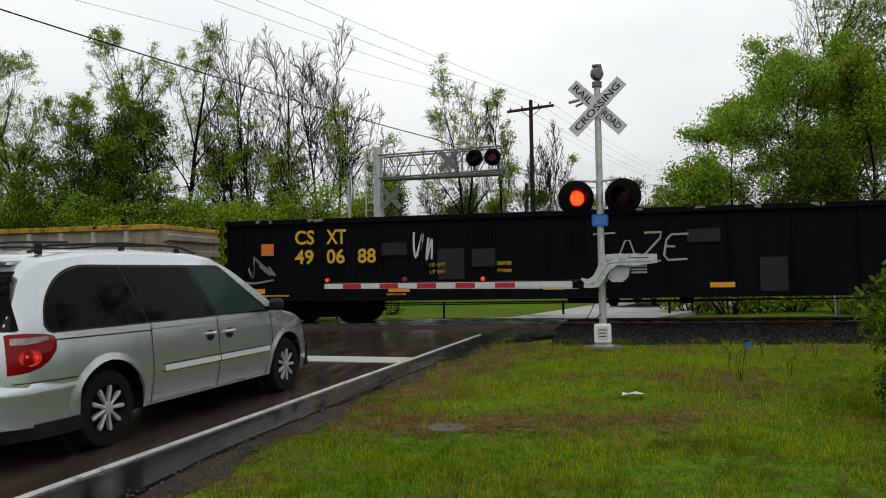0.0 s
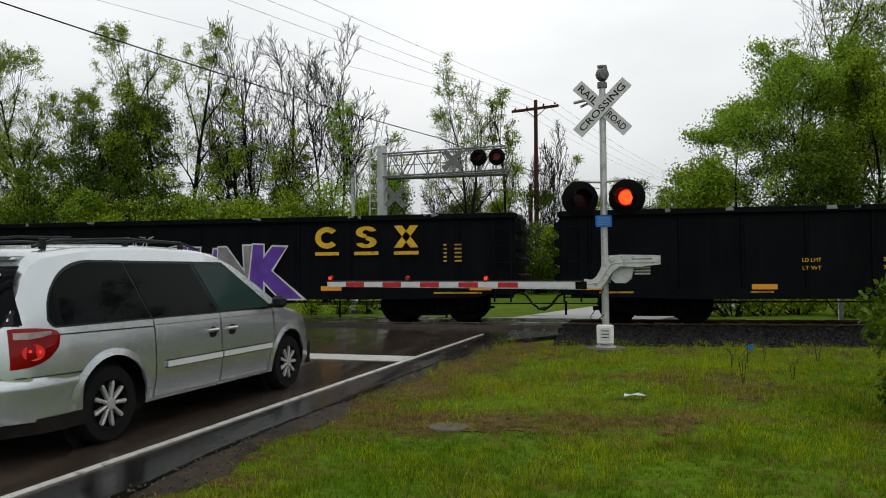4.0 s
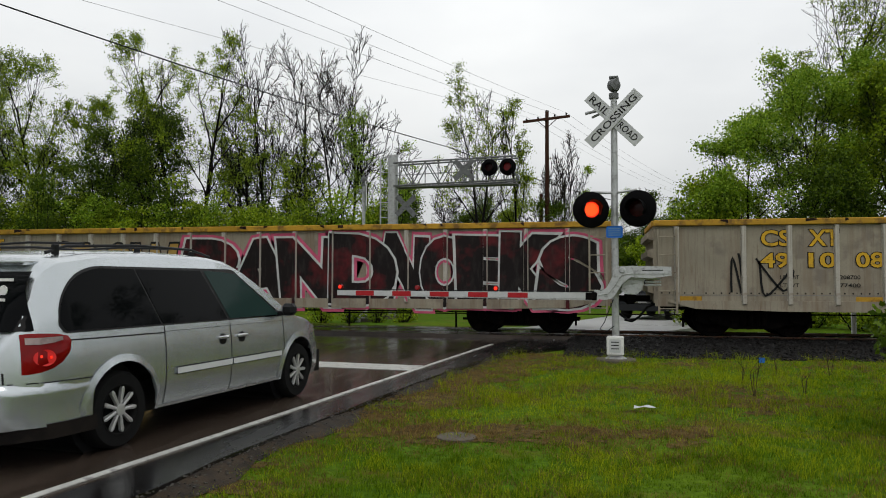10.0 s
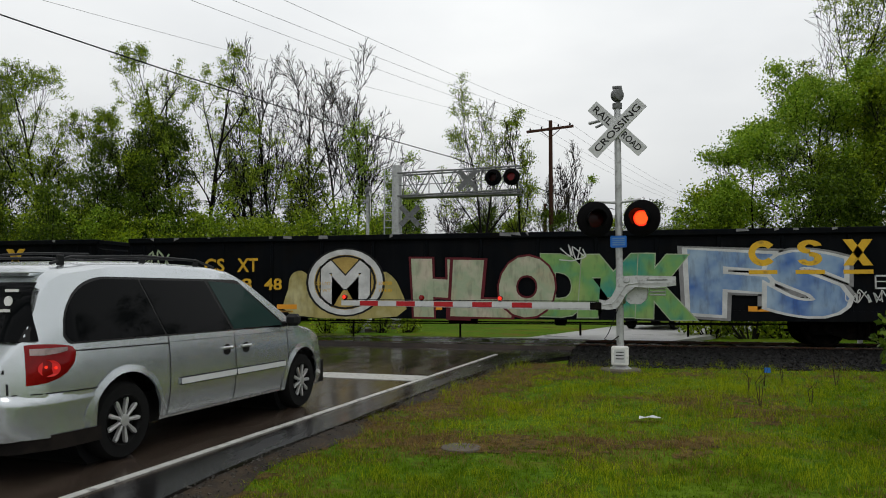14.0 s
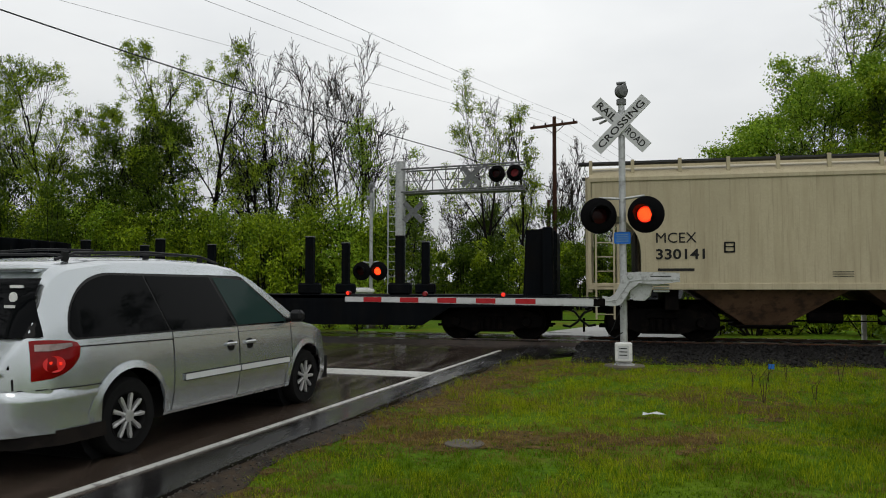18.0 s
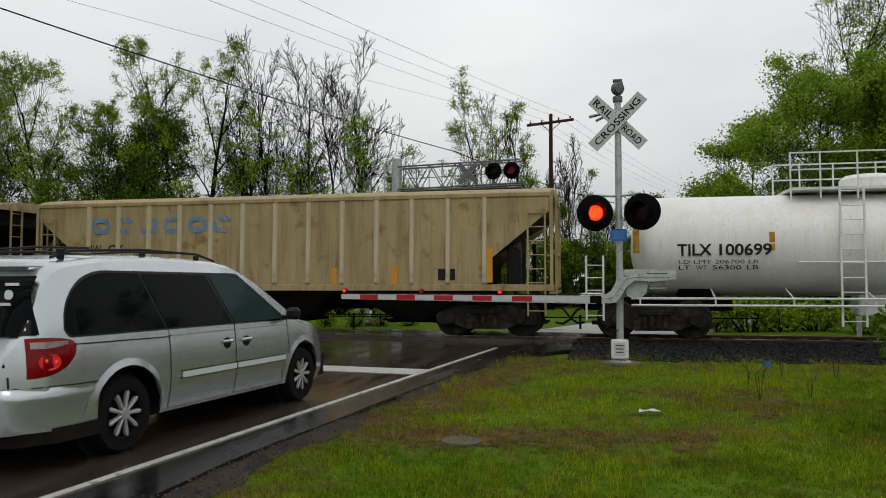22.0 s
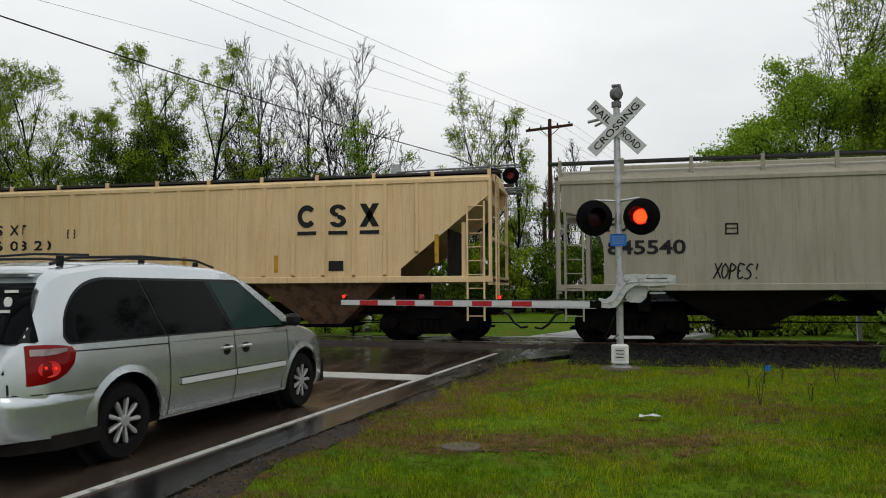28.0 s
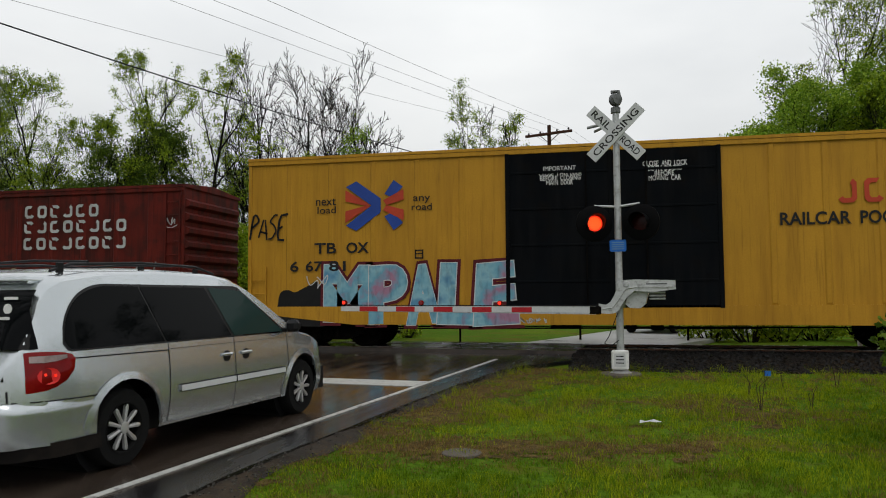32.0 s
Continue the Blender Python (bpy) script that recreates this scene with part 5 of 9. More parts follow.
# ---- tank cars ----
def tank_car(x0, length, tank_x, radius, zc, label, body, fittings=None):
    car = freight_car("tank_car", label, "tank car", x0, length)
    car["half"] = radius - 0.003
    a, b = tank_x
    prof = []
    for k in range(6):
        t = k / 5 * math.pi / 2
        prof.append((radius * math.sin(t) + 0.01, a + 0.62 * (1 - math.cos(t))))
    prof += [(r, a + b - x) for r, x in reversed(prof)]
    part("tank", Shape().lathe(prof, 40, "x").shifted(pose(0, 0, zc)), body, car, smooth=50)
    for x in (a + 1.5, b - 1.5):
        part("tank_band", Shape().lathe([(radius + 0.002, x - 0.02), (radius + 0.008, x - 0.02), (radius + 0.008, x + 0.02), (radius + 0.002, x + 0.02)], 40, "x").shifted(pose(0, 0, zc)), body, car)
        part("saddle", Shape().box(x - 0.4, x + 0.4, -0.62, 0.62, 0.78, zc - radius * 0.80, 0.03), "steel_dark", car)
    part("stub_sill", Shape().box(0.05, a + 2.4, -0.35, 0.35, 0.66, 1.0).box(b - 2.4, length - 0.05, -0.35, 0.35, 0.66, 1.0), "steel_dark", car)
    for x in (0.25, length - 0.25):
        part("end_platform", Shape().box(x - 0.25, x + 0.25, -1.5, 1.5, 1.02, 1.08), body if fittings else "steel_dark", car)
    m = (a + b) / 2
    if fittings:
        # catwalk round the dome, ladder and long side rails
        p = Shape()
        p.box(m - 1.95, m + 2.05, -0.95, 0.95, zc + radius + 0.03, zc + radius + 0.09)
        part("catwalk", p, fittings, car)
        top = zc + radius + 0.07
        for yy in (-0.95, 0.95):
            s = Shape()
            for x in (m - 1.95, m - 1.3, m - 0.5, m + 0.5, m + 1.3, m + 2.05):
                s.box(x - 0.016, x + 0.016, yy - 0.016, yy + 0.016, top - 0.25, top + 0.86)
            for z in (top + 0.44, top + 0.84):
                s.box(m - 1.95, m + 2.05, yy - 0.014, yy + 0.014, z - 0.016, z + 0.016)
            part("railing", s, fittings, car)
        part("dome", Shape().lathe([(0.05, 0.0), (0.62, 0.0), (0.62, 0.32), (0.5, 0.42), (0.05, 0.45)], 20, "z").shifted(pose(m, 0, top - 0.05)), body, car, smooth=40)
        ladder(car, m - 0.75, -radius - 0.10, 0.35, zc + radius + 0.05, fittings, 0.5, 0.33)
        s = Shape()
        for z in (0.98, 0.82):
            s.tube([(1.2, -1.45, z), (length - 1.2, -1.45, z)], 0.03, 6)
        for k in range(7):
            x = 1.4 + k * (length - 2.8) / 6
            s.tube([(x, -1.45, 0.82), (x, -1.45, 0.98)], 0.02, 6)
            s.tube([(x, -1.45, 0.98), (x, -0.55, zc - radius * 0.85)], 0.02, 6)
        part("side_rail", s, fittings, car)
        part("grab_rail", Shape().tube([(m - 1.9, -radius - 0.05, zc - 0.45), (m + 0.9, -radius - 0.05, zc - 0.45)], 0.025, 6), fittings, car)
        ladder(car, length - 0.35, -1.5, 0.45, 2.0, fittings, 0.4, 0.3)
        ladder(car, 0.35, -1.5, 0.45, 2.0, fittings, 0.4, 0.3)
        part("air_reservoir", Shape().lathe([(0.05, 0), (0.14, 0.03), (0.14, 1.0), (0.05, 1.03)], 12, "x").shifted(pose(length - 2.3, -1.2, 1.15)), fittings, car, smooth=40)
        part("outlet_valve", Shape().box(m - 0.35, m + 0.35, -0.3, 0.3, 0.55, zc - radius + 0.05, 0.04), body, car)
    else:
        part("dome", Shape().lathe([(0.05, 0.0), (0.35, 0.0), (0.35, 0.2), (0.05, 0.24)], 16, "z").shifted(pose(m, 0, zc + radius - 0.05)), body, car, smooth=40)
        ladder(car, 0.3, -1.45, 0.55, 1.9, "steel_dark", 0.4, 0.32)
        ladder(car, length - 0.3, -1.45, 0.55, 1.9, "steel_dark", 0.4, 0.32)
    trucks(car, x0, (1.75, length - 1.75), bool(fittings))
    return car


# ---- bulkhead flat cars ----
def flat_car(x0, length, label, stakes):
    car = freight_car("flat_car", label, "flat car", x0, length)
    car["half"] = 1.5
    part("deck", Shape().box(0, length, -1.5, 1.5, 1.02, 1.12, 0.01), "gon_black", car)
    belly = [(0.1, 0.85), (2.9, 0.80), (3.6, 0.35), (length - 3.6, 0.35), (length - 2.9, 0.80), (length - 0.1, 0.85), (length - 0.1, 1.10), (0.1, 1.10)]
    for s in (-1, 1):
        part("side_sill", Shape().prism(belly, s * 1.47 - 0.03, s * 1.47 + 0.03), "gon_black", car)
    part("center_sill", Shape().box(0.2, length - 0.2, -0.35, 0.35, 0.45, 1.02), "steel_dark", car)
    for x in (0.45, length - 0.45):
        e = 1 if x < 1 else -1
        bk = part("bulkhead", Shape().box(x - 0.12, x + 0.12, -1.48, 1.48, 1.12, 2.78, 0.02), "gon_black", car, "black steel end bulkhead")
        for yy in (-1.2, -0.4, 0.4, 1.2):
            part("bulkhead_post", Shape().add([(x + e * 0.12, yy - 0.07, 1.12), (x + e * 0.62, yy - 0.07, 1.12), (x + e * 0.55, yy - 0.07, 2.72), (x + e * 0.12, yy - 0.07, 2.76), (x + e * 0.12, yy + 0.07, 1.12), (x + e * 0.62, yy + 0.07, 1.12), (x + e * 0.55, yy + 0.07, 2.72), (x + e * 0.12, yy + 0.07, 2.76)],
                                              [(0, 1, 2, 3), (4, 7, 6, 5), (0, 4, 5, 1), (1, 5, 6, 2), (2, 6, 7, 3), (3, 7, 4, 0)]), "gon_black", bk)
        ladder(car, x - e * 0.17, -1.1, 1.0, 2.7, "gon_black", 0.4, 0.32, along="y")
    for x in stakes:
        for yy in (-1.38, 1.38):
            st = part("stake", Shape().box(x - 0.11, x + 0.11, yy - 0.09, yy + 0.09, 1.12, 2.62, 0.015), "gon_black", car)
            part("stake_cap", Shape().box(x - 0.11, x + 0.11, yy - 0.09, yy + 0.09, 2.62, 2.64), "g_grey", st)
            part("stake_foot", Shape().box(x - 0.3, x + 0.3, yy - 0.12, yy + 0.12, 1.12, 1.42, 0.05), "gon_black", st)
    trucks(car, x0, (1.9, length - 1.9))
    brake_gear(car, length)
    return car


# ---- open-top hopper ----
def open_hopper(x0, length, label, top=3.57, low=1.04):
    car = freight_car("open_hopper_car", label, "hopper car", x0, length)
    h = 1.55
    car["half"] = h + 0.02
    a, b = 0.9, length - 0.9
    for s in (-1, 1):
        part("side_wall", Shape().box(a, b, s * h - 0.02, s * h + 0.02, low, top - 0.08), "hop_black", car)
        part("top_rim", Shape().box(a - 0.5, b + 0.5, s * h - 0.08, s * h + 0.08, top - 0.12, top, 0.015), "hop_black", car)
        part("side_sill", Shape().box(0, length, s * h - 0.05, s * h + 0.05, low - 0.16, low, 0.012), "hop_black", car)
    for e, x in ((1, 0.0), (-1, length)):
        xi = x + e * 0.9
        part("slope_sheet", Shape().prism([(x + e * 0.55, top - 0.4), (x + e * 3.2, low + 0.1), (x + e * 3.3, low + 0.1), (x + e * 0.65, top - 0.4)][::e], -h, h), "hop_black", car)
        part("end_wall", Shape().box(x + e * 0.55 - 0.03, x + e * 0.55 + 0.03, -h, h, top - 0.9, top), "hop_black", car)
        for yy in (-h, -0.6, 0.6, h):
            part("end_post", Shape().box(xi - 0.05, xi + 0.05, yy - 0.05, yy + 0.05, low - 0.1, top - 0.4), "hop_black", car)
        part("end_platform", Shape().box(min(x, x + e * 1.0), max(x, x + e * 1.0), -1.45, 1.45, 0.92, 1.0), "steel_dark", car)
        ladder(car, x + e * 0.25, -h - 0.03, 0.5, 2.0, "hop_black", 0.42, 0.34)
        ladder(car, x + e * 0.05, -0.9, 0.9, 2.2, "hop_black", 0.42, 0.34, along="y")
    gap = (b - a) / 9
    ribs(car, [a + gap * k for k in range(10)], -h - 0.02, low, top - 0.12, "hop_black", 0.12, 0.035)
    car["half"] = h + 0.03
    part("center_sill", Shape().box(0.1, length - 0.1, -0.3, 0.3, 0.62, 0.95), "steel_dark", car)
    for k in range(3):
        m = 3.4 + k * (length - 6.8) / 2
        part("discharge_hopper", Shape().add([(m - 1.1, -1.4, low), (m + 1.1, -1.4, low), (m + 1.1, 1.4, low), (m - 1.1, 1.4, low), (m - 0.4, -1.0, 0.42), (m + 0.4, -1.0, 0.42), (m + 0.4, 1.0, 0.42), (m - 0.4, 1.0, 0.42)],
                                             [(0, 3, 2, 1), (4, 5, 6, 7), (0, 1, 5, 4), (1, 2, 6, 5), (2, 3, 7, 6), (3, 0, 4, 7)]), "under_dark", car)
    trucks(car, x0, (1.75, length - 1.75))
    return car


# Near-black brown; on the added end panels and below the van's bumper it is painted shade.
MAT["under_dark"] = surf("underbody_dark", (0.014, 0.011, 0.009), 0.85, var=0.35, scale=2, dirt_or_glint=(0.006, 0.005, 0.005), amount=0.4, spec=0.15)
MAT["under_cream"] = surf("underbody_brown", (0.17, 0.10, 0.06), 0.8, var=0.3, scale=2, dirt_or_glint=(0.06, 0.04, 0.03), amount=0.4)
MAT["board_grey"] = surf("walkway_grating", (0.05, 0.05, 0.05), 0.7, var=0.3, scale=8)
MAT["bare"] = surf("bare_rusty_steel", (0.016, 0.010, 0.008), 0.8, var=0.4, scale=5, dirt_or_glint=(0.10, 0.05, 0.03), amount=0.3)
MAT["g_faded"] = surf("painted_over_grey", (0.014, 0.0145, 0.016), 0.6, var=0.25, scale=2, spec=0.2)
MAT["g_pinkline"] = surf("spray_rose", (0.55, 0.10, 0.18), 0.6, var=0.2, scale=3)
MAT["g_greywash"] = surf("spray_stone_grey", (0.20, 0.195, 0.17), 0.7, var=0.25, scale=3)
MAT["g_tanwash"] = surf("spray_sand", (0.42, 0.33, 0.20), 0.7, var=0.25, scale=3)
def blend_paint(name, colours, scale=1.3):
    """Sprayed fades from one colour into another."""
    m = bpy.data.materials.new(name)
    m.use_nodes = True
    nt = m.node_tree
    b = nt.nodes["Principled BSDF"]
    ramp = nt.nodes.new("ShaderNodeValToRGB")
    while len(ramp.color_ramp.elements) < len(colours):
        ramp.color_ramp.elements.new(0.5)
    for k, (e, c) in enumerate(zip(ramp.color_ramp.elements, colours)):
        e.position, e.color = 0.32 + 0.36 * k / max(1, len(colours) - 1), (*c, 1)
    nt.links.new(noise_at(nt, scale, 3), ramp.inputs["Fac"])
    grime = noise_at(nt, 9.0, 5, (1, 1, 0.3))
    nt.links.new(mixed(nt, band(nt, grime, 0.5, 0.8, 0, 0.5), ramp.outputs["Color"], (0.05, 0.045, 0.04)), b.inputs["Base Color"])
    b.inputs["Roughness"].default_value, b.inputs["Specular IOR Level"].default_value = 0.6, 0.15
    return m


MAT["g_straw"] = blend_paint("spray_straw", ((0.40, 0.34, 0.13), (0.30, 0.26, 0.09), (0.46, 0.42, 0.22)))
MAT["g_chrome"] = blend_paint("spray_chrome", ((0.30, 0.31, 0.31), (0.60, 0.61, 0.60), (0.22, 0.22, 0.22), (0.55, 0.55, 0.54)), 2.2)
MAT["g_aqua"] = blend_paint("spray_aqua", ((0.16, 0.40, 0.42), (0.34, 0.52, 0.50), (0.10, 0.33, 0.42)), 1.6)
MAT["g_meadow"] = blend_paint("spray_meadow", ((0.03, 0.24, 0.20), (0.16, 0.32, 0.10), (0.27, 0.36, 0.12)), 1.1)
MAT["g_patch"] = blend_paint("spray_patches", ((0.30, 0.12, 0.30), (0.26, 0.26, 0.10), (0.55, 0.20, 0.12), (0.28, 0.28, 0.11)), 2.0)
MAT["g_sea"] = blend_paint("spray_sea", ((0.05, 0.30, 0.36), (0.10, 0.36, 0.38), (0.42, 0.12, 0.14), (0.12, 0.30, 0.42)), 2.2)
MAT["g_candy"] = blend_paint("spray_candy", ((0.34, 0.18, 0.26), (0.14, 0.34, 0.44), (0.24, 0.44, 0.50), (0.10, 0.26, 0.40)), 1.5)
MAT["g_steel"] = blend_paint("spray_steel_blue", ((0.22, 0.32, 0.36), (0.38, 0.48, 0.50), (0.12, 0.22, 0.28)), 1.8)
MAT["g_gold"] = blend_paint("spray_old_gold", ((0.36, 0.22, 0.05), (0.46, 0.31, 0.10), (0.30, 0.20, 0.07)), 1.5)
MAT["g_denim"] = blend_paint("spray_denim", ((0.05, 0.12, 0.34), (0.20, 0.30, 0.44), (0.30, 0.40, 0.50)), 1.2)
MAT["g_bone"] = blend_paint("spray_bone", ((0.40, 0.36, 0.24), (0.30, 0.36, 0.24), (0.46, 0.42, 0.32)), 1.4)
MAT["g_soot"] = blend_paint("spray_soot", ((0.010, 0.008, 0.008), (0.012, 0.008, 0.008), (0.10, 0.012, 0.015)), 1.6)
MAT["g_forest"] = surf("spray_forest", (0.03, 0.07, 0.045), 0.6, var=0.3, scale=3)
MAT["g_slate"] = surf("spray_slate", (0.085, 0.085, 0.08), 0.6, var=0.35, scale=3)
MAT["g_turq"] = surf("spray_turquoise", (0.02, 0.30, 0.33), 0.6, var=0.25, scale=3)
MAT["g_umber"] = surf("spray_umber", (0.10, 0.06, 0.03), 0.6, var=0.3, scale=3)
MAT["g_wine"] = surf("spray_wine", (0.10, 0.015, 0.02), 0.6, var=0.3, scale=3)
MAT["g_bluewash"] = surf("spray_sky", (0.12, 0.30, 0.46), 0.6, var=0.35, scale=3)

# ---- the train, from its first car in view to its last ----
car = gondola(-31.98, "tan steel gondola car with yellow rim and side ribs", "gon_tan", "rim_yellow", 20.8)

car = gondola(-9.24, "black steel gondola car with faded patches and yellow lettering", "gon_black", "gon_black", n_ribs=15)
lettering(car, 1.90, 3.25, 2.09, 2.44, "CS XT", "yellow")
lettering(car, 1.89, 4.03, 1.59, 1.94, "49 06 88", "yellow")
patch(car, 0.96, 1.30, 1.82, 2.12, "placard")
scribble(car, 0.28, 1.30, 1.14, 1.80, 11, "g_grey")
scribble(car, 4.99, 5.49, 1.56, 2.50, 12, "g_white")
tag(car, 9.35, 11.61, 1.45, 2.12, "TAZE", "g_tag", 13, 0.045)
emblem(car, 15.83, 17.92, 1.58, 2.30, "yellow")
frame_mark(car, 16.62, 17.08, 1.09, 1.36, "g_white")
patch(car, 19.45, 19.88, 1.80, 2.14, "g_olive")
patch(car, 4.18, 4.84, 1.76, 2.07, "g_faded")
patch(car, 5.62, 6.29, 1.13, 1.89, "g_faded")
patch(car, 6.48, 7.06, 1.43, 1.87, "g_faded")
patch(car, 11.56, 12.31, 1.90, 2.21, "g_faded")
patch(car, 13.15, 13.75, 0.74, 1.52, "g_faded")

car = gondola(13.03, "tan steel gondola car with yellow rim, ribs and sprayed paint", "gon_tan", "rim_yellow", 20.6)
patch(car, 0.85, 1.14, 1.69, 1.99, "placard")
lettering(car, 2.26, 3.96, 2.07, 2.44, "CS XT", "yellow")
lettering(car, 2.25, 4.88, 1.60, 1.92, "49 10 13", "yellow")
spray_word(car, 5.06, 7.44, 0.71, 2.08, "CHEV", ("g_tag",), "g_black", "g_white", 21, 0.0, 0.055, 0.04, lap=0.95, wild=0.14)
tag(car, 8.57, 9.30, 1.81, 2.22, "TAZE", "g_red", 22)
tag(car, 9.56, 10.24, 1.83, 2.22, "TAZE", "g_red", 23)
scribble(car, 11.70, 14.10, 1.08, 2.26, 24, "g_black")
frame_mark(car, 10.57, 11.16, 1.29, 1.60, "g_black")
emblem(car, 14.45, 17.02, 1.58, 2.44, "yellow")
patch(car, 17.58, 18.10, 1.16, 1.52, "g_black")
rust_stain(car, 18.35, 20.75, 1.00, 2.75, 25)

car = gondola(35.19, "black steel gondola car with a purple and white sprayed piece", "gon_black", "gon_black", n_ribs=15)
lettering(car, 2.20, 3.85, 1.80, 2.14, "CS XT", "yellow")
lettering(car, 2.22, 4.71, 1.28, 1.64, "49 17 59", "yellow")
scribble(car, 4.11, 4.89, 1.10, 2.02, 31, "g_white")
scribble(car, 5.11, 5.92, 1.24, 2.18, 32, "g_white")
tag(car, 10.27, 11.18, 1.85, 2.27, "TAZE", "g_tag", 33)
spray_word(car, 11.22, 15.0, 0.66, 1.98, "SUNK", ("g_purple", "g_purple", "g_grey", "g_purple"), "g_white", None, 34, 0.065, 0.026, lap=1.12, wild=0.22, lean=0.2)
emblem(car, 15.75, 18.47, 1.74, 2.47, "yellow")
scribble(car, 0.12, 1.28, 0.99, 1.45, 36, "yellow")
frame_mark(car, 7.29, 7.79, 1.56, 1.79, "g_grey")

car = gondola(57.16, "black steel gondola car with a pink sprayed piece and yellow panel", "gon_black", "gon_black", 20.75, n_ribs=15)
blocks(car, 7.72, 10.75, 2.00, 2.43, 4, "yellow")
patch(car, 14.16, 16.84, 1.88, 2.48, "yellow")
blocks(car, 14.29, 16.69, 1.97, 2.38, 3, "g_black")
spray_word(car, 13.22, 17.62, 0.72, 1.87, "OAKET", ("g_pink",), "g_red", "g_black", 41, 0.06, 0.014, 0.02, lap=1.12, wild=0.05)
tag(car, 18.98, 20.42, 1.70, 2.10, "ONIKS", "g_white", 42, 0.04)
tag(car, 18.95, 19.45, 1.05, 1.62, "$1", "g_white", 43, 0.03)
patch(car, 19.91, 20.02, 1.15, 1.78, "yellow")

car = gondola(79.18, "black steel gondola car with a white sprayed piece", "gon_black", "gon_black", n_ribs=15)
tag(car, 0.14, 1.24, 2.06, 2.50, "TAZE", "g_white", 51)
lettering(car, 2.23, 3.83, 1.82, 2.18, "CS XT", "yellow")
lettering(car, 2.29, 4.71, 1.30, 1.63, "49 18 21", "yellow")
frame_mark(car, 5.44, 5.70, 1.88, 2.16, "yellow")
patch(car, 5.30, 5.71, 1.53, 1.58, "yellow")
patch(car, 5.30, 5.71, 1.35, 1.40, "yellow")
scribble(car, 6.17, 6.91, 1.25, 1.72, 52, "g_white")
slabs(car, 9.26, 12.95, 0.63, 1.78, 5, "g_chrome", "g_faded", 53)
emblem(car, 15.98, 18.65, 1.70, 2.51, "yellow")
frame_mark(car, 18.54, 18.98, 1.34, 1.66, "g_white")
tag(car, 14.89, 16.20, 1.24, 1.63, "KRIPL", "g_white", 54, 0.055)
tag(car, 13.5, 14.25, 0.70, 1.05, "GLAZE", "g_bluewash", 55, 0.028)
tag(car, 14.81, 15.62, 0.68, 1.09, "BNABI", "g_bluewash", 57, 0.03)
scribble(car, 18.01, 18.65, 1.03, 1.31, 56, "g_cyan")

car = gondola(101.10, "black steel gondola car with orange, blue and cyan sprayed pieces", "gon_black", "gon_black", 21.0, n_ribs=15)
lettering(car, 2.24, 3.85, 1.84, 2.17, "CS XT", "yellow")
lettering(car, 2.28, 4.78, 1.34, 1.64, "49 17 70", "yellow")
frame_mark(car, 5.46, 5.71, 1.88, 2.15, "yellow")
scribble(car, 1.66, 2.67, 0.93, 2.05, 61, "g_purple")
tag(car, 0.40, 1.60, 2.10, 2.53, "SESOR", "g_grey", 62)
scribble(car, 5.21, 5.92, 0.77, 1.29, 63, "g_white")
cloud(car, 7.85, 10.95, 0.66, 1.86, "g_bone", 64, 6)
spray_word(car, 7.9, 9.0, 1.0, 1.80, "G", ("g_red",), "g_wine", None, 64, 0.05, 0.03)
spray_word(car, 8.85, 9.95, 0.95, 1.74, "B", ("g_olive",), "g_black", None, 65, 0.04, 0.025)
spray_word(car, 9.75, 10.9, 0.75, 1.72, "S", ("g_green",), "g_black", None, 66, 0.06, 0.025)
scribble(car, 8.22, 8.75, 1.86, 2.27, 67, "g_white")
tag(car, 9.20, 9.92, 1.90, 2.25, "JAH!", "g_white", 68)
scribble(car, 10.27, 10.88, 1.77, 2.23, 69, "g_sage")
tag(car, 11.33, 15.0, 1.05, 1.92, "MVILK", "g_blue", 70, 0.13, 0.06)
slabs(car, 14.32, 17.77, 0.62, 1.93, 4, "g_aqua", "g_bluewash", 71)
tag(car, 14.35, 17.6, 0.8, 1.75, "SAFU", "g_teal", 73, 0.05)
emblem(car, 16.48, 19.13, 1.74, 2.50, "yellow")
scribble(car, 17.65, 19.59, 0.96, 1.67, 72, "g_grey")
frame_mark(car, 19.02, 19.47, 1.34, 1.66, "g_white")

car = gondola(123.84, "tan steel gondola car almost covered by black and gold sprayed pieces", "gon_tan", "rim_yellow", 21.0)
patch(car, 1.12, 1.39, 1.76, 2.03, "placard")
lettering(car, 2.55, 4.19, 2.14, 2.46, "CS XT", "yellow")
lettering(car, 2.55, 5.11, 1.61, 1.92, "49 10 36", "yellow")
scribble(car, 1.91, 2.63, 1.07, 1.63, 81, "g_pinkline")
spray_word(car, 5.45, 9.62, 0.74, 2.34, "CROW", ("g_gold",), "g_black", None, 82, 0.055, 0.03, lap=1.12, wild=0.15)
for k in range(7):
    star(car, 5.75 + 0.58 * k, 1.12 + 0.35 * (k % 3 == 1), 0.13, "g_red")
spray_word(car, 9.95, 15.55, 0.73, 2.38, "BAND", ("g_soot",), "g_white", "g_pinkline", 83, 0.085, 0.026, 0.035, lap=1.16, wild=0.16)
spray_word(car, 15.45, 20.55, 0.73, 2.36, "NOEKS", ("g_soot",), "g_white", "g_pinkline", 84, 0.085, 0.026, 0.03, lap=1.16, wild=0.14)

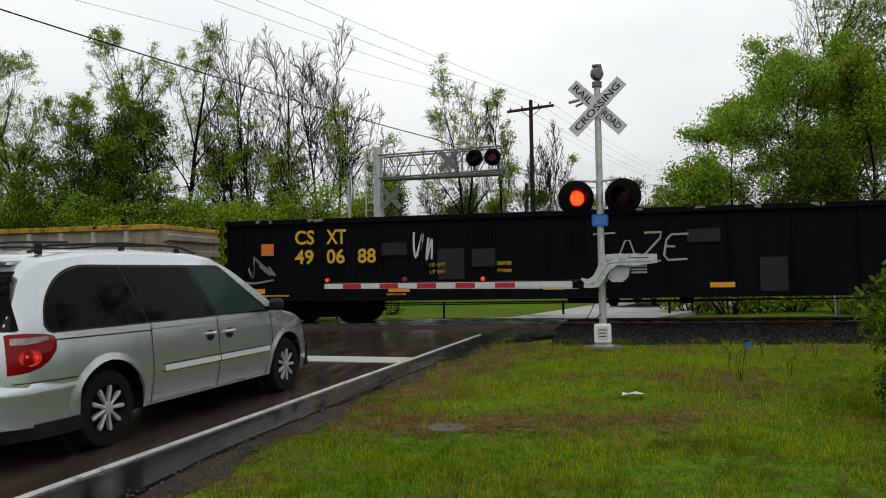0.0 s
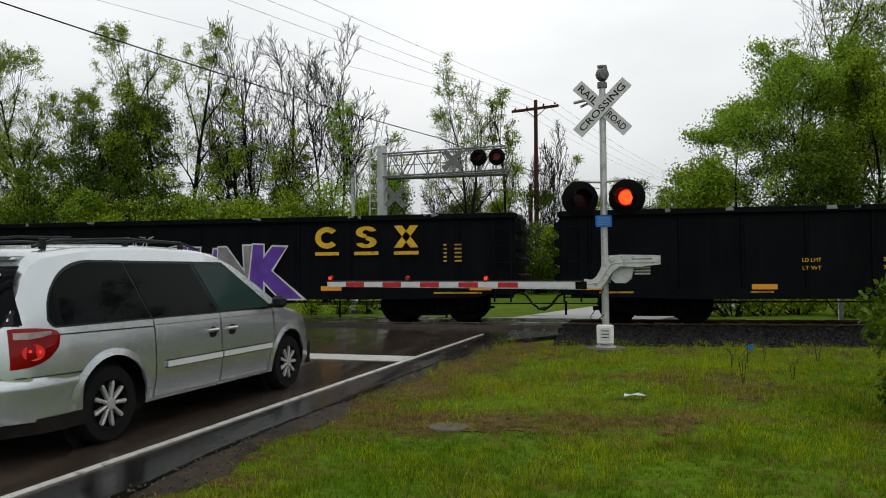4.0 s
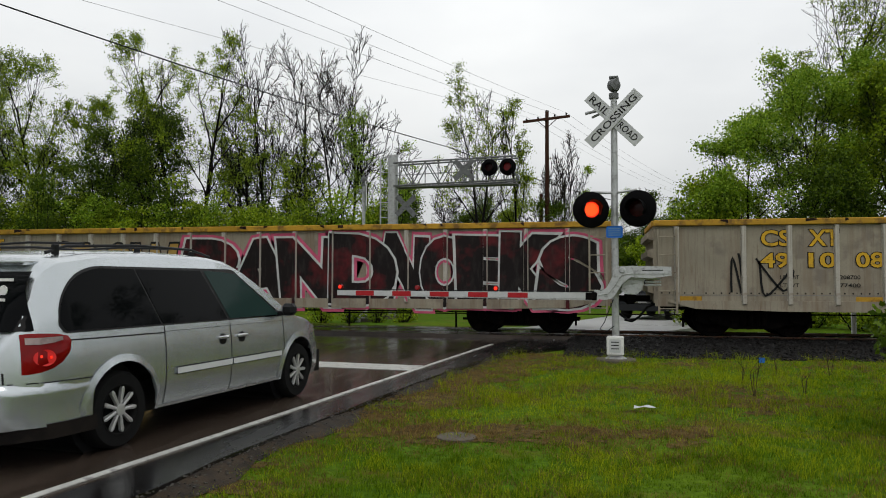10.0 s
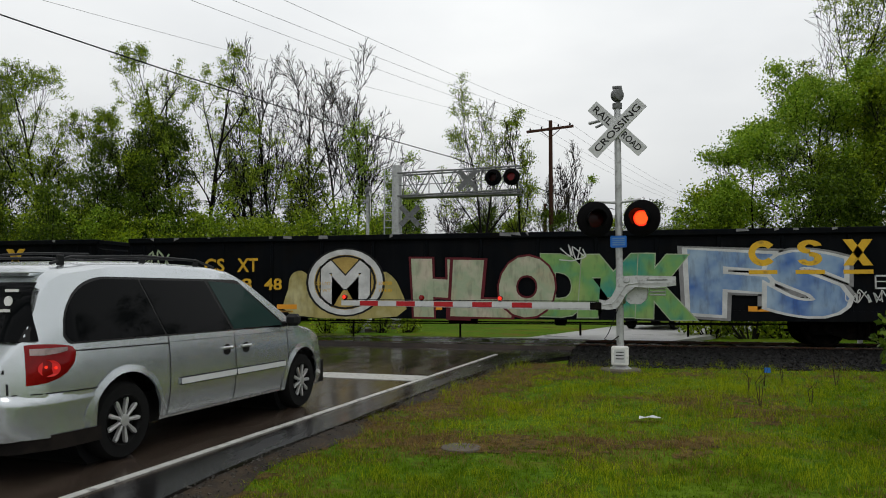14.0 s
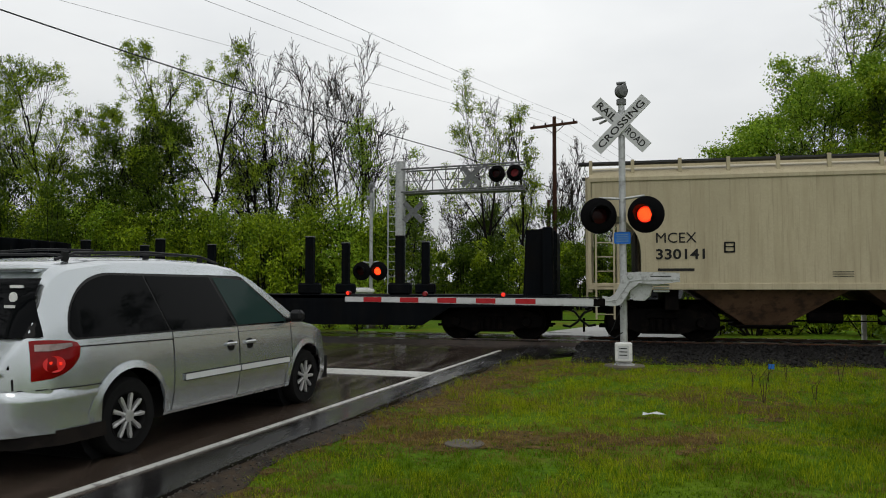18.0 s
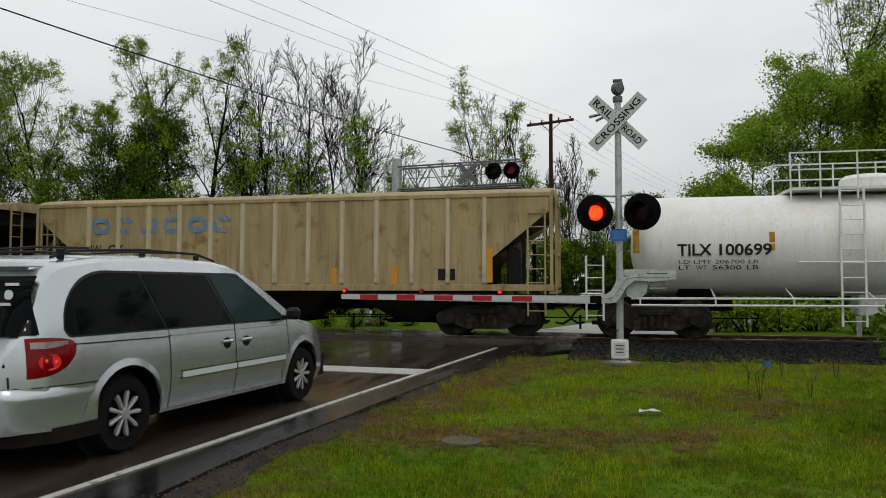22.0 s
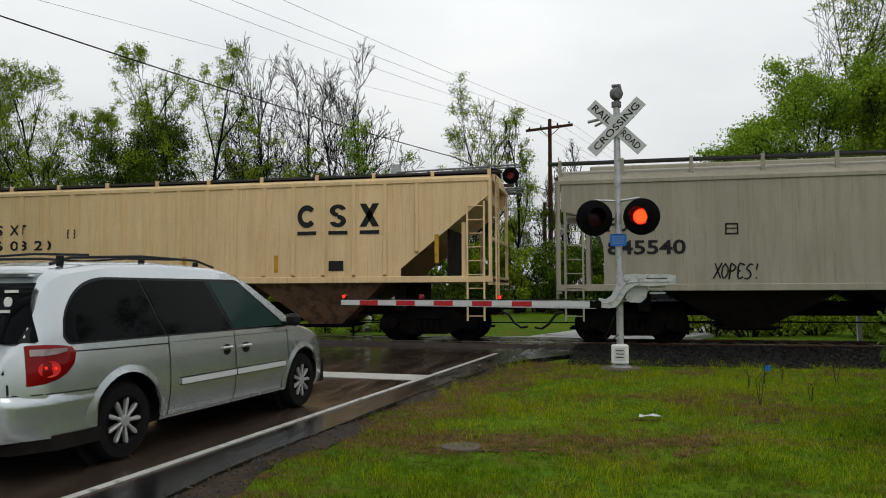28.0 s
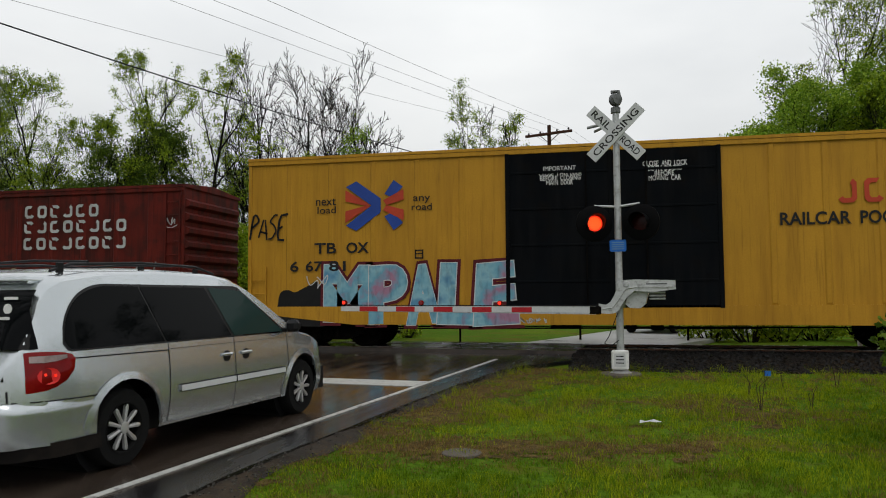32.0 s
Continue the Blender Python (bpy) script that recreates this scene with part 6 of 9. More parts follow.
car = gondola(145.87, "tan steel gondola car with a long grey-green sprayed piece", "gon_tan", "rim_yellow", 20.7)
lettering(car, 2.36, 3.99, 2.12, 2.47, "CS XT", "yellow")
lettering(car, 2.35, 4.90, 1.63, 1.95, "49 10 08", "yellow")
scribble(car, 1.39, 2.97, 0.77, 1.97, 91, "g_black")
spray_word(car, 5.48, 15.34, 0.78, 2.10, "ELLSACN!SM", ("g_greywash",), "g_forest", "g_sage", 92, 0.05, 0.03, 0.03, lap=1.0, lean=0.25, wild=0.15)
emblem(car, 14.52, 17.01, 1.56, 2.32, "yellow")
frame_mark(car, 17.60, 17.97, 1.24, 1.53, "g_black")

car = gondola(167.79, "black steel gondola car with white outlined sprayed pieces", "gon_black", "gon_black", n_ribs=15)
lettering(car, 2.32, 3.89, 1.82, 2.16, "CS XT", "yellow")
lettering(car, 2.32, 4.74, 1.29, 1.63, "49 18 15", "yellow")
scribble(car, 0.51, 0.95, 1.10, 1.44, 101, "g_cyan")
scribble(car, 0.95, 1.53, 1.27, 1.83, 102, "g_teal")
scribble(car, 1.75, 2.39, 1.33, 1.96, 103, "g_cyan")
frame_mark(car, 5.48, 5.75, 1.86, 2.13, "yellow")
tag(car, 4.20, 5.11, 1.55, 2.21, "RTO", "g_tag", 104)
spray_word(car, 4.81, 11.04, 0.66, 2.00, "OASERO", ("gon_black",), "g_tag", None, 105, 0.06, 0.024, lap=1.1, wild=0.2)
tag(car, 11.60, 12.39, 1.25, 2.0, "KTS", "g_white", 106)
spray_word(car, 12.70, 16.65, 0.64, 2.05, "MCWO", ("gon_black",), "g_white", None, 107, 0.05, 0.026, lap=1.05, wild=0.2)
cloud(car, 17.0, 18.5, 0.95, 1.7, "g_faded", 108, 4)
tag(car, 17.1, 18.3, 1.15, 1.66, "ALIS", "g_white", 109)
emblem(car, 15.97, 18.65, 1.67, 2.50, "yellow")
frame_mark(car, 18.53, 18.97, 1.32, 1.65, "g_white")

car = gondola(189.75, "black steel gondola car with round, green and blue sprayed pieces", "gon_black", "gon_black", n_ribs=15)
scribble(car, 0.19, 1.40, 1.71, 2.49, 111, "g_sage")
lettering(car, 2.27, 3.79, 1.82, 2.16, "CS XT", "yellow")
lettering(car, 2.26, 4.47, 1.34, 1.63, "49 18 48", "yellow")
scribble(car, 2.01, 2.73, 0.80, 1.38, 112, "g_olive")
roundel(car, 5.19, 7.24, 0.67, 2.40, "g_olive", "g_white")
spray_word(car, 8.17, 11.39, 0.72, 2.06, "HLO", ("g_bone",), "g_wine", None, 114, 0.09, 0.03, lap=1.18)
spray_word(car, 11.25, 14.5, 0.70, 2.12, "DMK", ("g_meadow",), "g_sage", None, 115, 0.075, 0.014, lap=1.08, wild=0.06)
spray_word(car, 14.65, 18.0, 0.70, 2.20, "FS", ("g_denim",), "g_white", "g_grey", 116, 0.05, 0.03, 0.025, lap=0.95, wild=0.16)
emblem(car, 15.93, 18.53, 1.69, 2.46, "yellow")
scribble(car, 11.64, 12.24, 2.06, 2.47, 117, "g_white")
scribble(car, 18.00, 18.89, 1.02, 1.36, 118, "g_white")
frame_mark(car, 18.55, 19.00, 1.35, 1.66, "g_white")

car = tank_car(211.58, 13.1, (0.31, 12.81), 1.41, 2.52, "dull grey-blue tank car with white lettering", "tank_grey")
lettering(car, 1.36, 3.24, 2.21, 2.53, "HOKX 112337", "g_white")
patch(car, 1.64, 3.14, 2.01, 2.08, "g_grey")
patch(car, 1.67, 3.37, 1.86, 1.92, "g_grey")
patch(car, 1.06, 1.16, 1.83, 2.75, "orange")
patch(car, 3.26, 3.38, 2.01, 2.46, "orange")

car = flat_car(225.20, 15.8, "black bulkhead flat car with side stakes, empty", (3.1, 5.53, 10.0, 12.52))
lettering(car, 14.32, 14.68, 0.89, 1.05, "HOT", "g_white")
patch(car, 13.86, 14.32, 0.75, 0.97, "orange")

car = flat_car(242.30, 17.0, "black bulkhead flat car with side stakes, empty", (3.6, 5.95, 10.35, 12.8))
lettering(car, 1.09, 1.46, 0.86, 1.03, "HOT", "g_white")
patch(car, 1.43, 1.89, 0.76, 0.95, "orange")
lettering(car, 2.63, 4.33, 0.86, 1.10, "WFRX 61", "hop_cream")
patch(car, 5.76, 6.21, 0.73, 0.84, "orange")
patch(car, 7.99, 8.42, 0.74, 0.84, "orange")
patch(car, 6.13, 6.74, 1.03, 1.08, "yellow")
patch(car, 6.13, 6.74, 0.88, 0.93, "yellow")

car = covered_hopper(259.80, 11.95, "beige rounded two-bay covered hopper car", "hop_beige", 1.35, 3.92, cut=1.75, bays=2, walk_top=0.42, arch_w=1.25)
lettering(car, 1.60, 2.51, 2.35, 2.59, "MCEX", "ink")
lettering(car, 1.60, 2.68, 1.97, 2.20, "330141", "ink")
frame_mark(car, 3.11, 3.35, 2.11, 2.36, "ink")
patch(car, 1.63, 2.45, 1.69, 1.75, "ink")
patch(car, 8.70, 9.14, 1.58, 1.86, "ink")
for x in (8.73, 8.91, 9.09):
    patch(car, x, x + 0.02, 1.61, 1.83, "white").location.y -= 0.003
for z in (1.66, 1.74, 1.82, 1.90):
    for x, w in ((9.55, 0.26), (9.86, 0.10), (10.02, 0.22)):
        patch(car, x, x + w * (0.8 if z < 1.7 else 1.0), z, z + 0.035, "ink")
for x in (7.62, 5.4):
    for z in (1.55, 1.60, 1.65):
        patch(car, x, x + 0.44, z, z + 0.014, "ink")
for k, (x, w) in enumerate(((4.3, 0.5), (5.1, 0.3), (6.0, 0.5), (6.9, 0.3), (7.7, 0.5), (8.7, 0.3), (9.4, 0.5))):
    patch(car, x, x + w, 1.29, 1.36, "orange" if k % 2 == 0 else "white")

car = covered_hopper(273.13, 12.35, "pale grey covered hopper car heavily streaked with rust", "hop_rusty", 1.26, 3.92, ribbed=True, rounded=False, cut=1.5, bays=2, n_ribs=12, walk_top=0.0, under="under_dark", rib_mat="rust_rib")
patch(car, 1.25, 3.00, 1.35, 2.49, "white")
lettering(car, 1.48, 2.62, 2.08, 2.31, "MC EX", "ink")
lettering(car, 1.45, 2.79, 1.80, 2.02, "330 224", "ink")
lettering(car, 1.42, 1.97, 1.38, 1.56, "LT WT", "ink")
frame_mark(car, 7.07, 7.52, 1.32, 1.69, "white")
patch(car, 1.25, 1.39, 1.31, 2.16, "orange")
patch(car, 3.75, 3.88, 1.28, 1.74, "orange")
patch(car, 10.47, 10.62, 1.32, 2.18, "orange")
rust_marks(car, 12.35, [1.4 + 0.86 * k for k in range(12)], 3.84, 77)

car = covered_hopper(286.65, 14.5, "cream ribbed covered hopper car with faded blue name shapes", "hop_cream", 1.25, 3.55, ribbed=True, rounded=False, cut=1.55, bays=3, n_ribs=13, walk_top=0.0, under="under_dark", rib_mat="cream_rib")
blocks(car, 1.50, 6.08, 2.68, 3.08, 6, "logo_sky")
lettering(car, 1.57, 2.70, 2.17, 2.38, "MW CX", "ink")
lettering(car, 1.56, 3.48, 1.87, 2.11, "30 01 58", "ink")
patch(car, 1.28, 1.41, 1.39, 2.21, "orange")
patch(car, 6.19, 6.33, 1.30, 1.72, "orange")
patch(car, 11.34, 11.47, 1.34, 2.13, "orange")
patch(car, 12.98, 13.12, 1.27, 2.18, "orange")
frame_mark(car, 11.62, 12.06, 1.40, 1.62, "ink")

car = covered_hopper(302.44, 14.5, "cream ribbed covered hopper car with rusty stains", "hop_cream", 1.25, 3.55, ribbed=True, rounded=False, cut=1.55, bays=3, n_ribs=13, walk_top=0.0, under="under_dark", rib_mat="cream_rib")
blocks(car, 1.71, 6.10, 2.71, 3.13, 6, "logo_sky")
lettering(car, 1.64, 2.77, 2.18, 2.40, "MW CX", "ink")
lettering(car, 1.64, 3.55, 1.91, 2.13, "30 01 51", "ink")
patch(car, 8.84, 8.96, 1.32, 1.73, "orange")
patch(car, 10.44, 10.57, 1.32, 1.79, "orange")
patch(car, 12.86, 13.00, 1.36, 2.20, "orange")
patch(car, 11.63, 12.06, 1.42, 1.70, "ink")

car = tank_car(317.55, 13.0, (1.24, 12.44), 1.23, 2.27, "white tank car with catwalk, ladder and yellow stripes", "tank_white", "white")
lettering(car, 2.29, 4.38, 2.00, 2.26, "TILX 100699", "ink")
lettering(car, 2.31, 4.09, 1.80, 1.89, "LD LMT 206700 LB", "ink")
lettering(car, 2.31, 4.09, 1.66, 1.76, "LT WT 56300 LB", "ink")
patch(car, 1.26, 1.41, 2.06, 2.73, "rim_yellow")
patch(car, 4.34, 4.46, 2.10, 2.53, "rim_yellow")
patch(car, 7.01, 7.12, 2.09, 2.53, "rim_yellow")
patch(car, 9.09, 9.22, 2.06, 2.53, "rim_yellow")
patch(car, 11.41, 11.53, 1.87, 2.73, "rim_yellow")
patch(car, 8.39, 9.05, 2.04, 2.39, "yellow")
patch(car, 10.07, 10.43, 1.47, 1.70, "ink")
frame_mark(car, 10.33, 11.40, 2.05, 2.46, "g_grey")
patch(car, 10.41, 11.31, 2.32, 2.36, "g_grey")
patch(car, 10.41, 11.31, 2.16, 2.21, "g_grey")

car = boxcar(331.56, 15.62, "red boxcar with ribbed sliding door and sprayed pieces", "box_red", 4.44, 0.62, (6.39, 9.49, 0.98, 4.24), "box_red")
spray_word(car, 2.15, 6.25, 0.72, 2.08, "OHUNO", ("g_patch",), "g_white", "g_black", 121, 0.06, 0.022, 0.03, lap=1.1, wild=0.14)
spray_word(car, 8.30, 12.50, 0.66, 1.82, "RELU", ("g_sea",), "g_black", "g_green", 122, 0.085, 0.045, 0.012, lap=1.1, wild=0.06)
tag(car, 6.15, 7.25, 0.70, 0.84, "CHICAGO!!!", "g_white", 127, 0.018)
scribble(car, 0.22, 0.96, 1.41, 1.99, 123, "g_white")
scribble(car, 6.59, 8.25, 1.47, 1.82, 124, "g_white")
scribble(car, 13.02, 13.29, 1.35, 1.79, 125, "g_white")
scribble(car, 13.39, 14.02, 0.73, 1.28, 126, "g_white")
frame_mark(car, 13.61, 14.05, 1.31, 1.58, "g_white")
lettering(car, 1.20, 2.04, 2.12, 2.33, "EE C", "g_pink")
lettering(car, 1.12, 2.20, 1.72, 1.92, "64 53", "g_pink")

car = covered_hopper(348.90, 17.35, "grey rounded covered hopper car with blue and grey sprayed pieces", "hop_silver", 1.35, 3.85, cut=1.85, bays=3)
lettering(car, 1.56, 2.21, 2.55, 2.79, "TILX", "ink")
lettering(car, 1.50, 2.56, 2.12, 2.35, "518931", "ink")
spray_word(car, 2.36, 4.55, 1.34, 2.52, "BOGEN", ("g_blue",), "g_bluewash", "g_black", 131, 0.08, 0.022, 0.035, lap=1.2, wild=0.06)
spray_word(car, 4.66, 7.45, 1.38, 2.48, "EHSRT", ("g_slate",), "g_black", None, 132, 0.085, 0.026, lap=1.2, wild=0.06)
scribble(car, 12.99, 13.83, 1.73, 2.16, 133, "g_red")
tag(car, 14.65, 15.83, 1.51, 1.93, "DKORT", "g_black", 134, 0.04)
scribble(car, 0.03, 0.83, 3.02, 3.90, 135, "g_black")
lettering(car, 12.07, 13.28, 2.39, 2.48, "ANTES DE DESCARGAR", "g_red")
lettering(car, 12.13, 13.25, 2.25, 2.34, "OPEN HATCH COVERS", "g_red")
lettering(car, 12.04, 13.32, 2.14, 2.22, "BEFORE UNLOADING CAR", "g_red")
patch(car, 1.09, 1.22, 2.06, 2.52, "orange")
patch(car, 10.10, 10.21, 1.62, 2.06, "orange")
patch(car, 15.94, 16.03, 1.63, 2.54, "orange")
patch(car, 13.89, 14.30, 1.67, 1.93, "ink")
frame_mark(car, 8.59, 8.88, 1.60, 1.80, "ink")

car = covered_hopper(367.45, 16.5, "ochre covered hopper car with a large teal sprayed piece", "hop_yellow", 1.0, 4.1, cut=1.9, bays=3, walk_top=0.42)
lettering(car, 1.79, 2.95, 2.46, 2.77, "CSXT", "ink")
lettering(car, 1.83, 3.43, 1.98, 2.27, "255371", "ink")
spray_word(car, 3.75, 9.0, 1.02, 2.28, "MEROS", ("g_black",), "g_turq", "g_black", 141, 0.03, 0.045, 0.035, lap=1.05, wild=0.12)
scribble(car, 2.94, 3.57, 1.40, 1.80, 142, "g_black")
scribble(car, 2.74, 3.56, 1.08, 1.34, 143, "g_black")

car = covered_hopper(385.12, 17.1, "pale peach ribbed covered hopper car with black lettering", "hop_csx", 1.60, 4.1, ribbed=True, rounded=False, cut=2.2, bays=3, n_ribs=17, walk_top=0.2, under="hop_csx")
lettering(car, 2.47, 3.75, 2.92, 3.19, "CS XT", "ink")
lettering(car, 2.47, 4.58, 2.48, 2.74, "26 08 20", "ink")
lettering(car, 2.42, 3.76, 1.90, 2.00, "LD LMT 201400 LB", "ink")
lettering(car, 2.42, 3.76, 1.77, 1.87, "LT WT 61600 LB", "ink")
lettering(car, 4.03, 4.60, 1.77, 1.87, "NEW 5-89", "ink")
frame_mark(car, 5.10, 5.36, 2.79, 3.04, "ink")
emblem(car, 11.97, 14.19, 2.75, 3.53, "ink")
patch(car, 12.83, 13.23, 1.81, 2.07, "ink")
patch(car, 1.41, 1.55, 2.05, 2.74, "rim_yellow")
patch(car, 5.12, 5.24, 1.76, 2.23, "rim_yellow")
patch(car, 8.67, 8.79, 1.76, 2.22, "rim_yellow")
patch(car, 11.32, 11.43, 1.78, 2.23, "rim_yellow")
patch(car, 15.63, 15.74, 1.99, 2.71, "rim_yellow")

car = covered_hopper(403.77, 17.45, "grey rounded covered hopper car with black lettering", "hop_grey", 1.37, 3.93, cut=1.85, bays=3)
lettering(car, 1.21, 2.29, 2.69, 3.00, "FURX", "ink")
lettering(car, 1.22, 2.98, 2.14, 2.46, "845540", "ink")
frame_mark(car, 3.87, 4.16, 2.57, 2.83, "ink")
tag(car, 3.59, 4.62, 1.55, 1.88, "XOPES!", "g_black", 151, 0.035)
patch(car, 13.91, 14.31, 1.65, 1.94, "ink")
patch(car, 14.92, 15.63, 2.07, 2.13, "g_grey")
patch(car, 14.92, 15.63, 1.94, 1.99, "g_grey")
lettering(car, 9.04, 10.79, 1.70, 1.79, "CLOSE ALL HOPPER SLIDES AND HATCH COVERS", "ink")

car = open_hopper(423.40, 11.5, "sooty black open hopper car with yellow lettering")
lettering(car, 0.59, 2.48, 2.31, 2.65, "CS XT", "yellow")
lettering(car, 0.37, 3.71, 1.79, 2.12, "29 21 98", "yellow")
emblem(car, 7.54, 10.58, 2.07, 3.02, "yellow")
patch(car, 10.50, 10.60, 1.20, 2.09, "orange")
patch(car, 3.70, 3.81, 1.24, 1.68, "orange")
patch(car, 5.57, 5.67, 1.30, 1.84, "orange")
patch(car, 2.39, 2.50, 1.37, 1.64, "orange")
patch(car, 7.37, 7.48, 1.24, 1.69, "orange")
frame_mark(car, 7.63, 8.05, 1.31, 1.60, "g_white")
scribble(car, 7.39, 8.32, 1.39, 2.02, 161, "g_purple")
scribble(car, 10.00, 10.21, 1.59, 1.89, 162, "g_teal")

car = boxcar(437.02, 15.69, "maroon boxcar with ribbed door and cyan and gold sprayed pieces", "box_maroon", 4.36, 0.72, (6.42, 9.47, 1.02, 4.17), "box_maroon")
spray_word(car, 2.0, 6.40, 0.76, 2.22, "KWRE", ("g_steel",), "g_black", "g_olive", 171, 0.065, 0.03, 0.014, lap=1.15, wild=0.2, lean=0.25)
cloud(car, 9.65, 13.7, 0.98, 2.25, "g_tanwash", 172, 8)
spray_word(car, 9.75, 13.5, 0.95, 2.12, "IMEK", ("g_gold",), "g_umber", None, 172, 0.06, 0.016, lap=1.1, wild=0.1)
blocks(car, 10.64, 13.12, 3.58, 3.93, 6, "g_white")
blocks(car, 10.63, 14.00, 3.15, 3.49, 8, "g_white")
blocks(car, 10.62, 13.99, 2.68, 3.02, 8, "g_white")
scribble(car, 14.09, 14.97, 1.58, 2.30, 173, "g_grey")
scribble(car, 0.67, 1.38, 2.46, 3.02, 174, "g_grey")
patch(car, 14.36, 14.83, 1.06, 1.25, "rim_yellow")
scribble(car, 15.15, 15.50, 3.23, 3.53, 175, "g_white")
frame_mark(car, 5.66, 5.92, 2.33, 2.50, "g_white")
patch(car, 5.69, 5.89, 2.36, 2.46, "g_white")

car = boxcar(454.59, 18.7, "yellow high boxcar with wide black double doors and sprayed paint", "box_yellow", 4.94, 0.58, (6.90, 11.85, 1.0, 4.80), "gon_black", True)
lettering(car, 1.91, 2.45, 3.67, 3.85, "next", "ink")
lettering(car, 1.95, 2.45, 3.46, 3.64, "load", "ink")
lettering(car, 4.51, 4.95, 3.65, 3.83, "any", "ink")
lettering(car, 4.47, 4.99, 3.48, 3.65, "road", "ink")
cross_logo(car, 2.71, 4.26, 2.99, 4.27)
lettering(car, 1.88, 3.32, 2.43, 2.69, "TB OX", "ink")
lettering(car, 1.21, 2.71, 1.97, 2.22, "6 67 81", "ink")
cloud(car, 0.95, 2.5, 0.60, 1.75, "g_black", 185, 4)
spray_word(car, 2.15, 7.05, 0.62, 2.14, "MPALE", ("g_candy",), "g_white", "g_wine", 181, 0.055, 0.012, 0.04, lap=1.02, wild=0.12)
tag(car, 0.08, 1.10, 2.85, 3.45, "PASE", "g_black", 182, 0.05)
lettering(car, 7.79, 8.57, 4.34, 4.45, "IMPORTANT", "white")
lettering(car, 7.69, 8.71, 4.21, 4.32, "CLOSE THIS DOOR", "white")
lettering(car, 7.71, 8.68, 4.10, 4.21, "BEFORE CLOSING", "white")
lettering(car, 7.86, 8.49, 3.99, 4.10, "MAIN DOOR", "white")
lettering(car, 10.14, 11.15, 4.36, 4.48, "CLOSE AND LOCK", "white")
lettering(car, 10.26, 11.02, 4.24, 4.36, "BOTH DOORS", "white")
lettering(car, 10.41, 10.85, 4.13, 4.24, "BEFORE", "white")
lettering(car, 10.27, 11.00, 4.01, 4.13, "MOVING CAR", "white")
blocks(car, 14.30, 15.94, 3.35, 3.89, 3, "logo_red")
lettering(car, 13.15, 16.30, 2.88, 3.16, "RAILCAR POOLING", "ink")
scribble(car, 1.68, 2.23, 1.51, 1.87, 183, "g_white")
scribble(car, 7.16, 7.84, 0.63, 0.78, 184, "g_white")
patch(car, 7.11, 7.73, 2.19, 2.25, "white")
patch(car, 7.11, 7.79, 2.08, 2.14, "white")
patch(car, 10.94, 11.57, 2.20, 2.25, "white")
patch(car, 10.94, 11.50, 2.06, 2.12, "white")
patch(car, 10.85, 11.11, 3.25, 3.30, "white")
patch(car, 10.85, 11.48, 3.15, 3.19, "white")
patch(car, 10.84, 11.24, 1.54, 1.66, "white")
frame_mark(car, 4.55, 4.77, 2.25, 2.48, "ink")

def stencils(car, length, dark):
    """Small load figures and end data that every gondola carries."""
    ink = "yellow" if dark else "ink"
    z = 1.46 if dark else 1.36
    for dz, text, figures in ((0.0, "LD LMT", "208700"), (-0.18, "LT WT", "77400")):
        lettering(car, 5.42 if dark else 2.75, 5.82 if dark else 3.15, z + dz, z + dz + 0.085, text, ink)
        if not dark:
            lettering(car, 4.0, 4.42, z + dz, z + dz + 0.085, figures, ink)
        else:
            lettering(car, 7.1, 7.45, z + dz, z + dz + 0.085, figures, ink)
    rows = [[(length - 1.75 + a, 1.95 - k * 0.10), (length - 1.75 + b, 1.95 - k * 0.10), (length - 1.75 + b, 1.99 - k * 0.10), (length - 1.75 + a, 1.99 - k * 0.10)] for k in range(5) for a, b in ((0.0, 0.08), (0.28, 0.46))]
    flat_part("data_bars", car, rows, side_of(car) - 0.013, "rim_yellow" if dark else "g_grey")
    low = [[(x, 0.76), (x + w, 0.76), (x + w, 0.80), (x, 0.80)] for x, w in ((0.9, 0.8), (4.3, 0.5), (length - 2.0, 1.2))]
    flat_part("data_bars", car, low, side_of(car) - 0.013, "rim_yellow" if dark else "g_grey")


for car, x0 in CARS:
    if car.name.startswith("gondola_car") and x0 > -10:
        stencils(car, 20.85, car.get("half") == 1.6)

